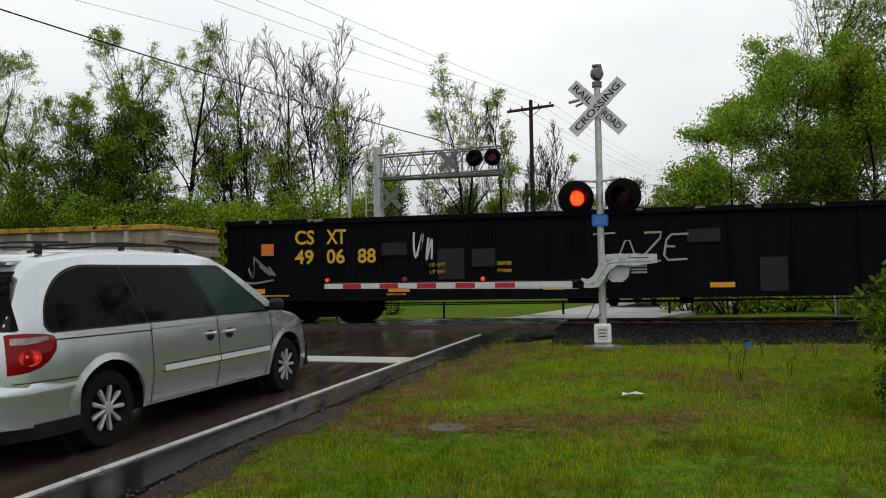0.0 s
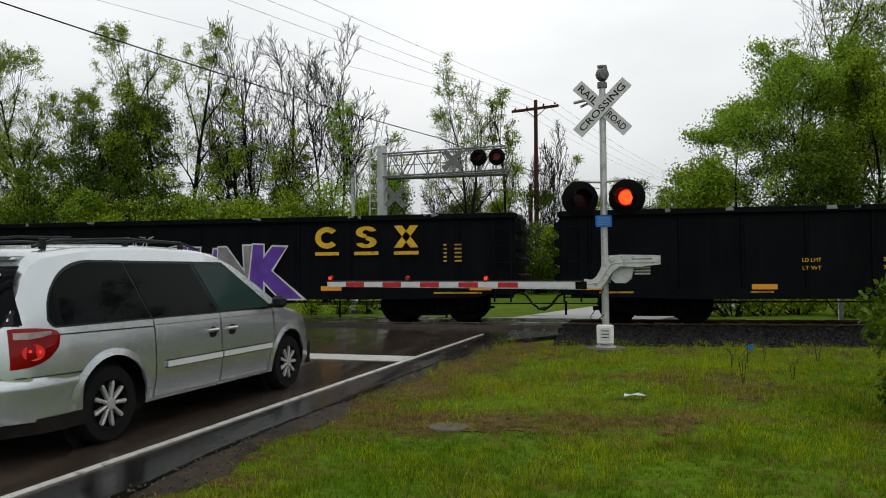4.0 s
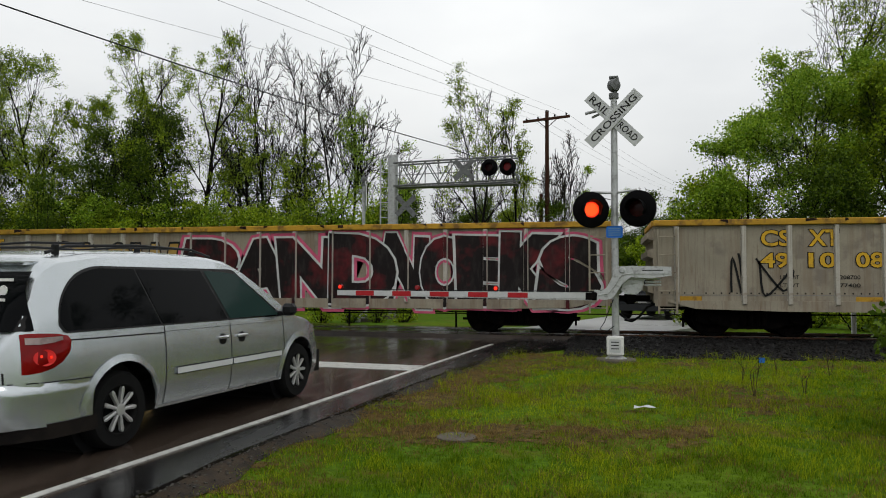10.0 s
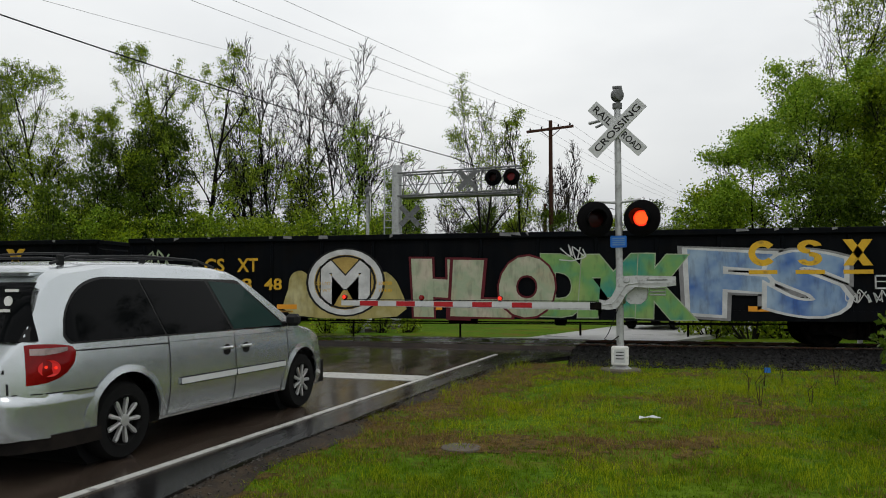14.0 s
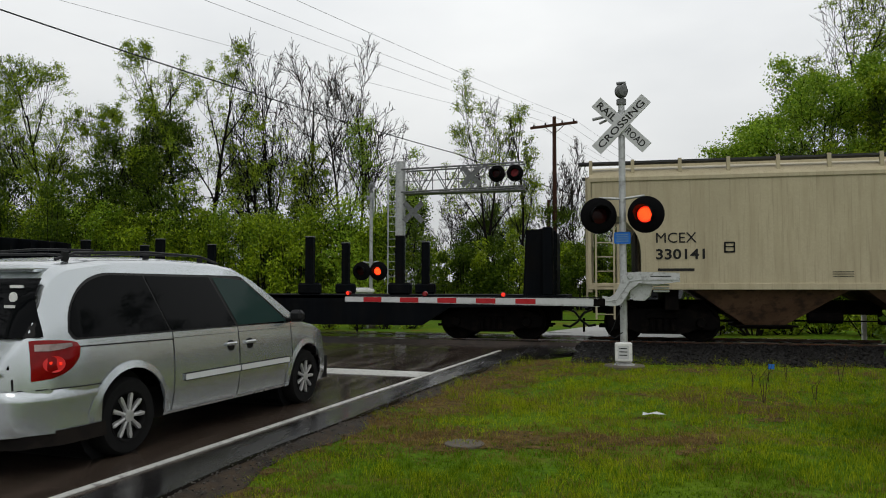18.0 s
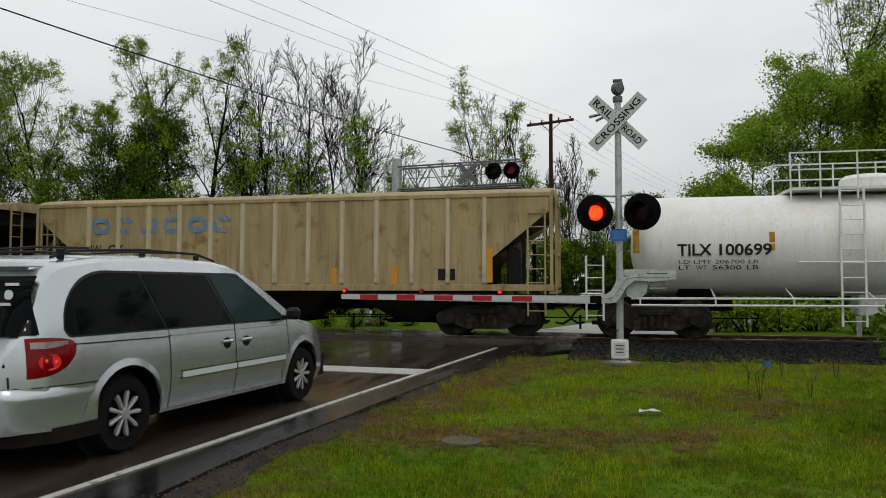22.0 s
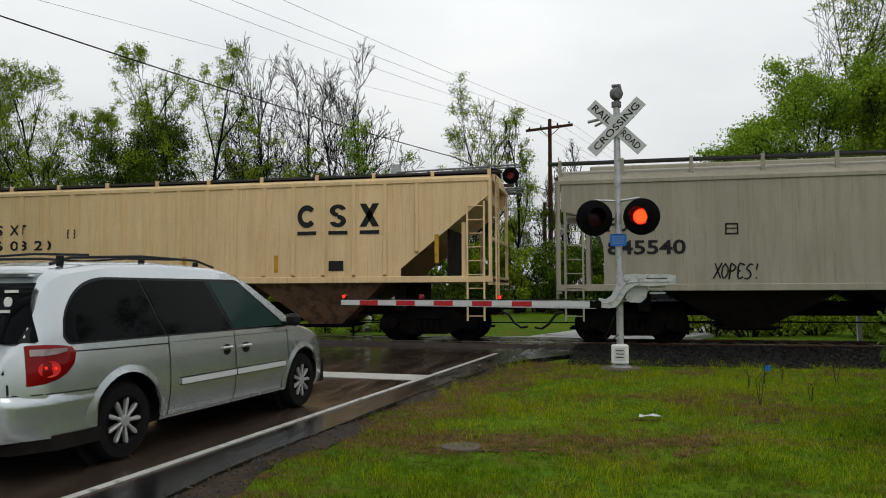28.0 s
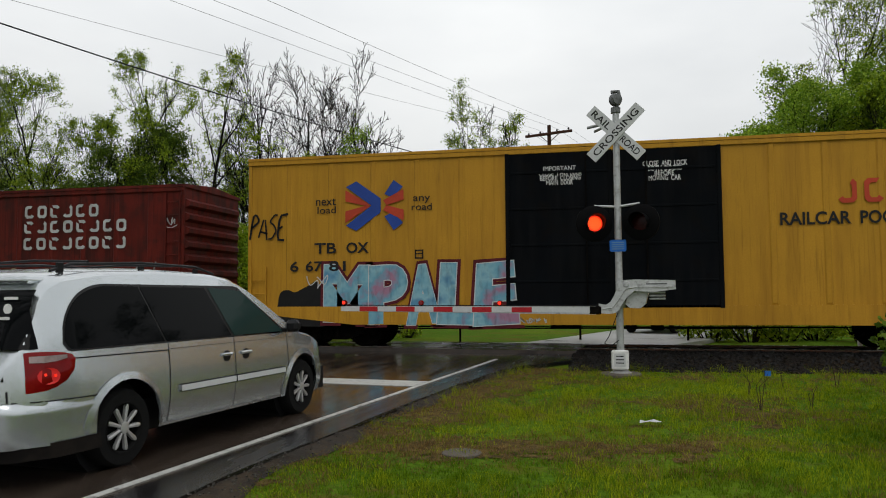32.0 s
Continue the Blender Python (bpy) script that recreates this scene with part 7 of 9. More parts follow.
# ---- the crossing signals ----
def gate_mast(at, name, label, near):
    """Mast with crossbuck, two flashing lamps and, on the near one, the gate machine's arms."""
    m = thing(name, label, "crossing signal", at=at)
    part("base", Shape().lathe([(0.03, -0.1), (0.37, -0.1), (0.37, 0.08), (0.35, 0.10), (0.03, 0.10)], 24, "z"), "concrete", m)
    part("foot", Shape().lathe([(0.03, 0.07), (0.2, 0.07), (0.2, 0.1), (0.11, 0.16), (0.085, 0.4), (0.03, 0.4)], 16, "z"), "galv", m, smooth=40)
    part("mast", Shape().tube([(0, 0, 0.1), (0, 0, 4.98)], [0.068, 0.06], 16), "galv", m, smooth=40)
    part("junction_box", Shape().box(-0.155, 0.155, -0.17, -0.065, 0.16, 0.52, 0.025), "white", m, "white junction box with a notice")
    part("notice", Shape().box(-0.10, 0.10, -0.176, -0.171, 0.22, 0.46), "reflective", m)
    for z in (0.40, 0.34, 0.28):
        part("notice_line", Shape().box(-0.07, 0.07, -0.179, -0.1765, z, z + 0.018), "ink", m)
    # bell
    part("bell", Shape().lathe([(0.02, -0.09), (0.10, -0.08), (0.125, -0.03), (0.125, 0.03), (0.09, 0.08), (0.02, 0.09)], 18).shifted(pose(0.0, 0, 5.2, 0, 0, 40)), "galv_dark", m, smooth=40)
    part("bell_bracket", Shape().tube([(0, 0, 4.95), (0, 0, 5.05)], 0.09, 12).tube([(-0.02, 0, 5.0), (0.09, 0, 5.2), (0.06, 0.0, 5.36), (-0.08, 0.02, 5.36)], 0.035, 8), "galv_dark", m)
    # crossbuck blades with their words
    for k, (sgn, words) in enumerate(((1, (("CROSSING", -0.56, 0.56),)), (-1, (("RAIL", -0.58, -0.15), ("ROAD", 0.15, 0.58))))):
        y = -0.085 - k * -0.03
        rot = pose(0, 0, 4.56, 0, -45 * sgn, 0)
        b = part("crossbuck_blade", Shape().box(-0.65, 0.65, y - 0.02 - 0.004, y, -0.118, 0.118, 0.004).shifted(rot), "reflective", m, "white blade with black words")
        for text, a, c in words:
            v, f = word(text)
            s = Shape().add([(a + u * (c - a), y - 0.0265, -0.062 + w * 0.124) for u, w in v], f).shifted(rot)
            ob = new("lettering", s.mesh("lettering", "ink"))
            ob.parent = b
    part("crossbuck_bracket", Shape().tube([(-0.55, 0.16, 4.74), (0.1, 0.02, 4.82)], 0.03, 8).tube([(-0.42, 0.18, 4.66), (-0.1, 0.04, 4.76)], 0.025, 8), "galv", m)
    # lamps on their cross arm
    # the far mast stands across the road, and its lamps are turned back towards this side
    back = Matrix.Rotation(radians(0 if near else -108), 3, "Z")
    height, reach = (2.86, 0.425) if near else (2.05, 0.32)
    part("lamp_arm", Shape().tube([(back @ Vector((x * reach, -0.02, height + z)))[:] for x, z in ((-1, 0.34), (0, 0.31), (0.95, 0.36))], 0.024, 8), "galv", m)
    lamps = []
    for sx, turn in ((-1, 18), (1, -12)):
        hd = new("lamp_head")
        hd.parent = m
        spot = back @ Vector((sx * reach, -0.12, height))
        hd.matrix_basis = pose(spot.x, spot.y, spot.z, 0, 0, turn if near else -108)
        tagged(hd, "round black signal lamp with hood")
        part("background", Shape().lathe([(0.02, 0.02), (0.34, 0.02), (0.34, 0.0), (0.30, -0.02), (0.16, -0.03), (0.02, -0.03)], 32), "blackmetal", hd, smooth=40)
        part("housing", Shape().lathe([(0.02, 0.02), (0.17, 0.02), (0.15, 0.16), (0.06, 0.2), (0.02, 0.2)], 20), "blackmetal", hd, smooth=40)
        hood = []
        for k in range(17):
            a = radians(-40 + 260 * k / 16)
            hood.append((math.cos(a) * 0.165, math.sin(a) * 0.165))
        hv = [(c, -0.03, s) for c, s in hood] + [(c * 1.04, -0.30 + 0.1 * (s < 0), s * 1.04) for c, s in hood]
        hv += [(c * 0.95, -0.03, s * 0.95) for c, s in hood] + [(c * 0.99, -0.30 + 0.1 * (s < 0), s * 0.99) for c, s in hood]
        n = len(hood)
        hf = [(i, i + 1, n + i + 1, n + i) for i in range(n - 1)] + [(2 * n + i + 1, 2 * n + i, 3 * n + i, 3 * n + i + 1) for i in range(n - 1)]
        hf += [(n + i, n + i + 1, 3 * n + i + 1, 3 * n + i) for i in range(n - 1)]
        part("hood", Shape().add(hv, hf), "blackmetal", hd, smooth=40)
        part("lens", Shape().lathe([(0.01, -0.048), (0.07, -0.046), (0.152, -0.034), (0.152, -0.03), (0.01, -0.03)], 24), "redlens", hd, "dark red lens", smooth=40)
        led = part("led_disc", Shape().lathe([(0.004, -0.012), (0.075, -0.009), (0.148, 0.003), (0.148, 0.006), (0.004, 0.006)], 24), "lit", hd, "lit red lens", smooth=40)
        dots = Shape()
        for r, cnt in ((0.0, 1), (0.03, 6), (0.058, 11), (0.086, 16), (0.112, 20)):
            for k in range(cnt):
                a = 2 * math.pi * k / cnt + r * 9
                dots.box(r * math.cos(a) - 0.009, r * math.cos(a) + 0.009, -0.021, -0.008, r * math.sin(a) - 0.009, r * math.sin(a) + 0.009)
        part("led_array", dots, "lit_core", led)
        lamps.append(led)
    if near:
        part("id_sign", Shape().box(-0.15, 0.15, -0.10, -0.085, 2.33, 2.55, 0.02), "bluesign", m, "small blue notice")
        for z in (2.49, 2.45, 2.41, 2.37):
            part("notice_line", Shape().box(-0.11, 0.11, -0.1035, -0.1005, z, z + 0.018), "logo_sky", m)
    return m, lamps


FACE = -5.7
signal, near_lamps = gate_mast(pose(0.28, 14.35, -0.12, 0, 0, FACE), "crossing_signal", "grey crossing mast with crossbuck and two round red lamps", True)
far_signal, far_lamps = gate_mast(pose(-8.52, 26.48, -0.05, 0, 0, 108), "crossing_signal", "grey crossing mast beyond the tracks, lamps turned aside", False)

# gate machine: bent cast arm, counterweight fork and motor case
gm = thing("gate_machine", "pale grey cast gate machine clamped to the mast", "crossing gate", at=pose(0.28, 14.12, -0.08, 0, 0, FACE))
part("support_arm", Shape().prism([(-0.37, 1.33), (-0.24, 1.31), (-0.15, 1.37), (-0.08, 1.50), (0.0, 1.69), (0.06, 1.755), (0.30, 1.765), (0.98, 1.745), (0.985, 1.585), (0.62, 1.54), (0.45, 1.545), (0.28, 1.56), (0.12, 1.43), (0.0, 1.23), (-0.08, 1.16), (-0.20, 1.145), (-0.36, 1.16)], -0.12, 0.02), "alu", gm, "cast arm bent round the mast")
part("arm_rib", Shape().sweep([(-0.135, -0.012), (-0.120, -0.012), (-0.120, 0.012), (-0.135, 0.012)], 0.32, 0.97).shifted(pose(0, 0, 1.63, 0, 0, 0)), "alu", gm)
part("arm_rib", Shape().tube([(-0.30, -0.122, 1.235), (-0.12, -0.122, 1.26), (0.0, -0.122, 1.42), (0.12, -0.122, 1.60), (0.32, -0.122, 1.63)], 0.013, 6), "alu", gm)
part("counterweight_slot", Shape().box(0.48, 0.84, -0.126, -0.121, 1.675, 1.690), "ink", gm)
part("motor_case", Shape().prism([(0.10, 1.32), (0.18, 1.25), (0.36, 1.245), (0.46, 1.33), (0.50, 1.50), (0.50, 1.60), (0.16, 1.60)], 0.0, 0.32), "alu", gm)
for k in range(3):
    part("weight_plate", Shape().box(0.52, 0.80, 0.0, 0.16, 1.40 + k * 0.055, 1.435 + k * 0.055, 0.01), "alu", gm)
part("pivot", Shape().lathe([(0.01, -0.15), (0.045, -0.15), (0.06, -0.12), (0.06, 0.04), (0.01, 0.04)], 16).shifted(pose(0.13, 0, 1.685)), "alu", gm, smooth=40)
for z0, z1 in ((1.25, 1.42), (1.62, 1.74)):
    part("clamp", Shape().tube([(0, 0.23, z0), (0, 0.23, z1)], 0.085, 14), "alu", gm)
    part("clamp_bracket", Shape().box(-0.05, 0.05, 0.0, 0.2, z0 + 0.02, z1 - 0.02), "alu", gm)
part("cable_loop", Shape().tube([(-0.05, 0.1, 1.15), (-0.22, 0.12, 0.72), (-0.30, 0.12, 0.60), (-0.18, 0.14, 0.55), (-0.04, 0.16, 0.66)], 0.009, 6), "cable", gm)

# the lowered gate arm with red and white sheeting and three lamps
arm = thing("boom_barrier", "lowered crossing gate arm striped red and white", "crossing gate", at=pose(-0.15, 14.06, 1.13, 0, 0.4, -3))
part("beam", Shape().add([(-5.0, -0.02, -0.045), (0, -0.03, -0.075), (0, 0.03, -0.075), (-5.0, 0.02, -0.045), (-5.0, -0.02, 0.055), (0, -0.03, 0.07), (0, 0.03, 0.07), (-5.0, 0.02, 0.055)],
                         [(0, 3, 2, 1), (4, 5, 6, 7), (0, 1, 5, 4), (1, 2, 6, 5), (2, 3, 7, 6), (3, 0, 4, 7)]), "alu", arm)
for k in range(13):
    x0, x1 = -4.98 + k * 0.381, -4.98 + (k + 1) * 0.381
    part("stripe", Shape().add([(x0, -0.0345, -0.042), (x1, -0.0345, -0.045), (x1, -0.0345, 0.052), (x0, -0.0345, 0.05)], [(0, 1, 2, 3)]), "redstripe" if k in (1, 3, 5, 7, 9) else "reflective", arm)
part("adapter", Shape().box(-0.12, 0.10, -0.042, 0.042, -0.075, 0.075, 0.02), "steel_dark", arm)
for x in (-4.93, -3.33, -1.78):
    lp = part("arm_lamp", Shape().lathe([(0.004, -0.05), (0.045, -0.05), (0.05, -0.03), (0.05, 0.03), (0.045, 0.05), (0.004, 0.05)], 14).shifted(pose(x, 0, 0.125)), "tail_dark", arm, "small red lamp", smooth=40)
    part("lit_lens", Shape().lathe([(0.004, -0.058), (0.036, -0.054), (0.036, -0.05), (0.004, -0.05)], 14).shifted(pose(x, 0, 0.125)), "lit" if x != -3.33 else "dimlit", lp)
    part("lamp_bracket", Shape().box(x - 0.02, x + 0.02, -0.02, 0.02, 0.05, 0.085), "blackmetal", lp)
part("arm_cable", Shape().tube([(-4.9, 0.0, 0.075), (-2.4, 0.0, 0.078), (0.0, 0.0, 0.09), (0.25, 0.0, 0.12)], 0.008, 5), "cable", arm)

# cantilever over the far lanes
cv = thing("signal_cantilever", "galvanised steel cantilever with lattice truss and lamps", "crossing signal", at=pose(-8.01, 28.69, 0, 0, 0, -2))
part("post", Shape().tube([(0, 0, -0.05), (0, 0, 6.35)], 0.19, 18), "galv", cv, smooth=40)
part("post_foot", Shape().box(-0.4, 0.4, -0.4, 0.4, -0.1, 0.06, 0.02), "concrete", cv)
part("post_cap", Shape().lathe([(0.02, 6.35), (0.2, 6.35), (0.2, 6.40), (0.02, 6.42)], 18, "z"), "galv", cv)
# The truss takes the darker tone, its backlit look painted in.
for z in (5.15, 6.05):
    for yy in (-0.28, 0.28):
        part("chord", Shape().tube([(0.1, yy, z), (4.95, yy, z + 0.1)], 0.035, 8), "galv_dark", cv, smooth=40)
for k in range(9):
    xa, xb = 0.35 + k * 0.52, 0.35 + (k + 1) * 0.52
    za, zb = (5.15, 6.05) if k % 2 else (6.05, 5.15)
    for yy in (-0.28, 0.28):
        part("lacing", Shape().tube([(xa, yy, za + 0.1 * xa / 4.95), (xb, yy, zb + 0.1 * xb / 4.95)], 0.022, 6), "galv_dark", cv)
    part("strut", Shape().tube([(xa, -0.28, 5.15 + 0.02 * xa), (xa, -0.28, 6.05 + 0.02 * xa)], 0.018, 6), "galv_dark", cv)
part("walkway", Shape().box(0.2, 5.0, -0.3, 0.3, 5.08, 5.12).tube([(0.2, -0.32, 5.55), (5.0, -0.32, 5.65)], 0.016, 6), "galv_dark", cv)
ladder(cv, -0.34, -0.05, 0.2, 6.2, "galv", 0.34, 0.3)
part("ladder_hoop", Shape().tube([(-0.2, 0, 5.3), (-0.55, 0, 5.3), (-0.55, 0, 6.3), (-0.2, 0, 6.3)], 0.016, 6), "galv", cv)
for x, lit in ((3.95, "redlens"), (4.65, "dimlit")):
    hd = part("lamp_head", Shape().lathe([(0.02, 0.02), (0.32, 0.02), (0.32, 0.0), (0.17, -0.03), (0.02, -0.03)], 28).shifted(pose(x, -0.42, 5.72)), "blackmetal", cv, "round black signal lamp", smooth=40)
    part("hood", Shape().lathe([(0.17, -0.03), (0.18, -0.25), (0.165, -0.25), (0.155, -0.03)], 24).shifted(pose(x, -0.42, 5.72)), "blackmetal", hd, smooth=40)
    part("lens", Shape().lathe([(0.01, -0.045), (0.15, -0.034), (0.15, -0.03), (0.01, -0.03)], 20).shifted(pose(x, -0.42, 5.72)), lit, hd)
    part("lamp_hanger", Shape().box(x - 0.03, x + 0.03, -0.42, -0.28, 5.6, 6.1), "galv", hd)
for sgn in (1, -1):
    part("crossbuck_blade", Shape().box(-0.52, 0.52, -0.36, -0.345, -0.1, 0.1).shifted(pose(2.95, -0.01 * sgn, 5.68, 0, -45 * sgn, 0)), "galv_dark", cv, "grey back of a crossbuck")
    part("crossbuck_blade", Shape().box(-0.52, 0.52, -0.3, -0.285, -0.1, 0.1).shifted(pose(0.45, -0.01 * sgn, 4.35, 0, -45 * sgn, 30)), "galv_dark", cv, "dark back of a crossbuck")

# far gate machine by the far mast
fm = thing("gate_machine", "white and grey gate machine beyond the tracks", "crossing gate", at=pose(-8.76, 26.15, 0))
part("motor_case", Shape().box(-0.3, 0.3, -0.2, 0.2, 0.95, 1.4, 0.05), "alu", fm)
part("counterweight", Shape().box(-0.75, 0.55, -0.28, -0.2, 1.22, 1.36, 0.03), "white", fm)
part("stand", Shape().tube([(0, 0, -0.1), (0, 0, 1.0)], 0.09, 10), "galv", fm)
part("stand_foot", Shape().box(-0.28, 0.28, -0.2, 0.2, -0.1, 0.16, 0.03), "alu", fm)

# track-side marker post with a peaked orange cap
mp = thing("marker_post", "white marker post with an orange peaked cap", "post", at=pose(6.80, 22.52, -0.12))
part("post", Shape().box(-0.06, 0.06, -0.04, 0.04, 0, 2.35, 0.01), "white", mp)
part("cap", Shape().lathe([(0.02, 2.62), (0.17, 2.42), (0.17, 2.38), (0.02, 2.38)], 8, "z"), "orange", mp)
part("cap_foot", Shape().box(-0.09, 0.09, -0.07, 0.07, 2.26, 2.36, 0.01), "rim_yellow", mp)
part("sign", Shape().box(-0.12, 0.12, -0.06, -0.045, 1.20, 1.42), "redstripe", mp)
part("sign_mark", Shape().box(-0.06, 0.06, -0.064, -0.061, 1.26, 1.36), "white", mp)
for z in (1.75, 1.62, 1.5, 2.0):
    part("mark", Shape().box(-0.03, 0.03, -0.0445, -0.0405, z, z + 0.07), "ink", mp)

# low steel barrier behind the track
lb = thing("pipe_barrier", "low dark pipe barrier on posts behind the track", "barrier", at=pose(-0.94, 23.84, 0))
for x in (-7.2, -3.6, 0.2, 3.4):
    part("post", Shape().tube([(x, 0, -0.1), (x, 0, 0.46)], 0.035, 8), "steel_dark", lb)
part("rail", Shape().tube([(-8, 0, 0.36), (5.5, 0, 0.40)], 0.022, 6), "steel_dark", lb)

# ---- utility pole and wires ----
up = thing("utility_pole", "brown wooden utility pole with a cross arm", "utility pole", at=pose(-3.38, 49.67, 0, 0, 0, 0))
part("pole", Shape().tube([(0, 0, -0.2), (0.03, 0, 12.7)], [0.17, 0.12], 12), "polewood", up, smooth=40)
part("cross_arm", Shape().box(-1.55, 1.55, -0.2, -0.1, -0.09, 0.09, 0.02).shifted(pose(0, 0, 12.1, 0, -5, 0)), "polewood", up)
part("brace", Shape().tube([(-0.7, -0.15, 12.1), (0, -0.14, 11.5)], 0.025, 6).tube([(0.7, -0.15, 12.1), (0, -0.14, 11.5)], 0.025, 6), "polewood", up)
for x in (-1.3, -0.55, 0.55, 1.3):
    part("insulator", Shape().lathe([(0.01, 0), (0.05, 0), (0.06, 0.06), (0.03, 0.14), (0.01, 0.15)], 10, "z").shifted(pose(x, -0.15, 12.2 + x * 0.1)), "blackmetal", up)
pole2 = thing("utility_pole", "slender grey pole seen among the trees", "utility pole", at=pose(-3.97, 52.43, 0))
part("pole", Shape().tube([(0, 0, -0.2), (0, 0, 7.5)], [0.15, 0.11], 10), "polewood", pole2)


def wire(label, a, b, sag, r, material, n=28):
    a, b = Vector(a), Vector(b)
    pts = [a.lerp(b, k / n) - Vector((0, 0, sag * 4 * (k / n) * (1 - k / n))) for k in range(n + 1)]
    return solid("overhead_wire", Shape().tube(pts, r, 5), material, label, "cable", "overhead wires")


wire("thick black overhead cable", (-23.99, 20.29, 12.2), (-10.11, 50.77, 10.66), 0.25, 0.032, "cable")
wire("thick black overhead cable", (-10.11, 50.77, 10.66), (1.06, 75.06, 9.4), 0.3, 0.04, "cable")
for xa, ya, za, xb in ((-17.28, 22.06, 11.05, -1.3), (-12.05, 22.07, 10.6, -0.55), (-10.67, 22.07, 10.5, 0.55), (-9.02, 22.07, 10.37, 1.3)):
    far = Vector((-3.38 + xb, 49.52, 12.38 + xb * 0.07))
    close = Vector((xa, ya, za))
    wire("thin grey overhead wire", close + (close - far) * 0.25, far, 0.15, 0.007, "thin_cable")
    wire("thin grey overhead wire", far, far + Vector((14, 50, 0.5)), 0.5, 0.008, "thin_cable")

# ---- the minivan that waits at the stop bar ----
VAN = pose(-4.72, 7.24, 0.0, 0, 0, 83.5)
van = thing("minivan", "silver minivan waiting with its brake lights on", "van", at=VAN)
AX_R, AX_F, TYRE = -1.475, 1.510, 0.322


def lerp_table(table, x):
    xs, zs = [p[0] for p in table], [p[1] for p in table]
    return float(np.interp(x, xs, zs))


TOP = [(-2.53, 0.74), (-2.51, 0.90), (-2.45, 1.02), (-2.36, 1.20), (-2.25, 1.42), (-2.14, 1.54), (-2.0, 1.605), (-1.6, 1.66), (-0.8, 1.69), (0.0, 1.675), (0.3, 1.64), (0.58, 1.54), (1.0, 1.30), (1.36, 1.08), (1.55, 1.02), (1.9, 0.965), (2.2, 0.88), (2.38, 0.77), (2.46, 0.65), (2.48, 0.55)]
WIDE = [(-2.53, 0.72), (-2.48, 0.81), (-2.40, 0.89), (-2.28, 0.945), (-2.0, 0.98), (1.3, 0.98), (1.8, 0.95), (2.15, 0.86), (2.38, 0.72), (2.48, 0.60)]


def arch(x):
    z = 0.26
    for ax in (AX_R, AX_F):
        d = abs(x - ax)
        if d < 0.42:
            z = max(z, TYRE + math.sqrt(0.42 ** 2 - d * d) * 0.97)
    if x > 2.1:
        z = max(z, 0.26)
    return z


def flank(x, z):
    """Half width of the van's body at a place along it and a height."""
    w, top = lerp_table(WIDE, x), lerp_table(TOP, x)
    belt = min(0.985, top - 0.10)
    if z <= 0.58:
        return w - 0.05 * ((0.58 - z) / 0.34) ** 2
    if z <= belt:
        return w - 0.035 * ((z - 0.58) / max(0.05, belt - 0.58)) ** 2
    return w - 0.035 - 0.31 * (z - belt) - 0.02 * (z - belt) ** 2


xs = sorted(set([round(v, 3) for v in np.arange(-2.0, 2.49, 0.085)] + [round(v, 3) for v in np.arange(-2.53, -2.01, 0.04)] + [AX_R - 0.42, AX_R + 0.42, AX_F - 0.42, AX_F + 0.42, 2.48]))
rings = []
for x in xs:
    top, zb = lerp_table(TOP, x), arch(x)
    belt = min(0.985, top - 0.10)
    lv = [zb, max(zb + 0.01, 0.45), max(zb + 0.02, 0.58), max(zb + 0.03, 0.80), max(zb + 0.04, belt)]
    lv += [belt + (top - 0.07 - belt) * t for t in (0.35, 0.7, 1.0)]
    half = [(flank(x, min(z, top - 0.02)), z) for z in lv]
    ew = half[-1][0]
    half += [(ew * 0.93, top - 0.035), (ew * 0.75, top - 0.012), (ew * 0.4, top), (0.0, top)]
    rings.append([(x, -y, z) for y, z in half] + [(x, y, z) for y, z in reversed(half[:-1])])
n = len(rings[0])
bs = Shape()
bs.add([p for r in rings for p in r], [(i * n + k, (i + 1) * n + k, (i + 1) * n + k + 1, i * n + k + 1) for i in range(len(rings) - 1) for k in range(n - 1)])
bs.add(rings[0], [tuple(range(n))])
bs.add(rings[-1], [tuple(reversed(range(n)))])
body = part("body", bs, "silver", van, "silver painted body", smooth=38)
part("floor_pan", Shape().box(-2.36, 2.35, -0.8, 0.8, 0.22, 0.5), "trim", van)
for ax in (AX_R, AX_F):
    part("wheel_well", Shape().lathe([(0.02, -0.8), (0.40, -0.8), (0.40, 0.8), (0.02, 0.8)], 20).shifted(pose(ax, 0, TYRE)), "trim", van)


def pane(name, outline, material, parent, side=-1, off=0.006, nx=8, nz=6):
    """A curved pane on the flank: outline gives, for a share along it, the x, the lower and the upper height."""
    v, f = [], []
    for i in range(nx + 1):
        xa, za, xb, zb = outline(i / nx)
        for j in range(nz + 1):
            t = j / nz
            x, z = xa + (xb - xa) * t, za + (zb - za) * t
            v.append((x, side * (flank(x, z) + off), z))
    for i in range(nx):
        for j in range(nz):
            f.append((i * (nz + 1) + j, (i + 1) * (nz + 1) + j, (i + 1) * (nz + 1) + j + 1, i * (nz + 1) + j + 1))
    return part(name, Shape().add(v, f), material, parent, smooth=40)


def bow(u):
    """How far up the glass reaches, as a share, at a share u of the rounded rear end."""
    u = min(1.0, max(0.0, u))
    return (1 - (1 - u) ** 2.2) ** 0.46


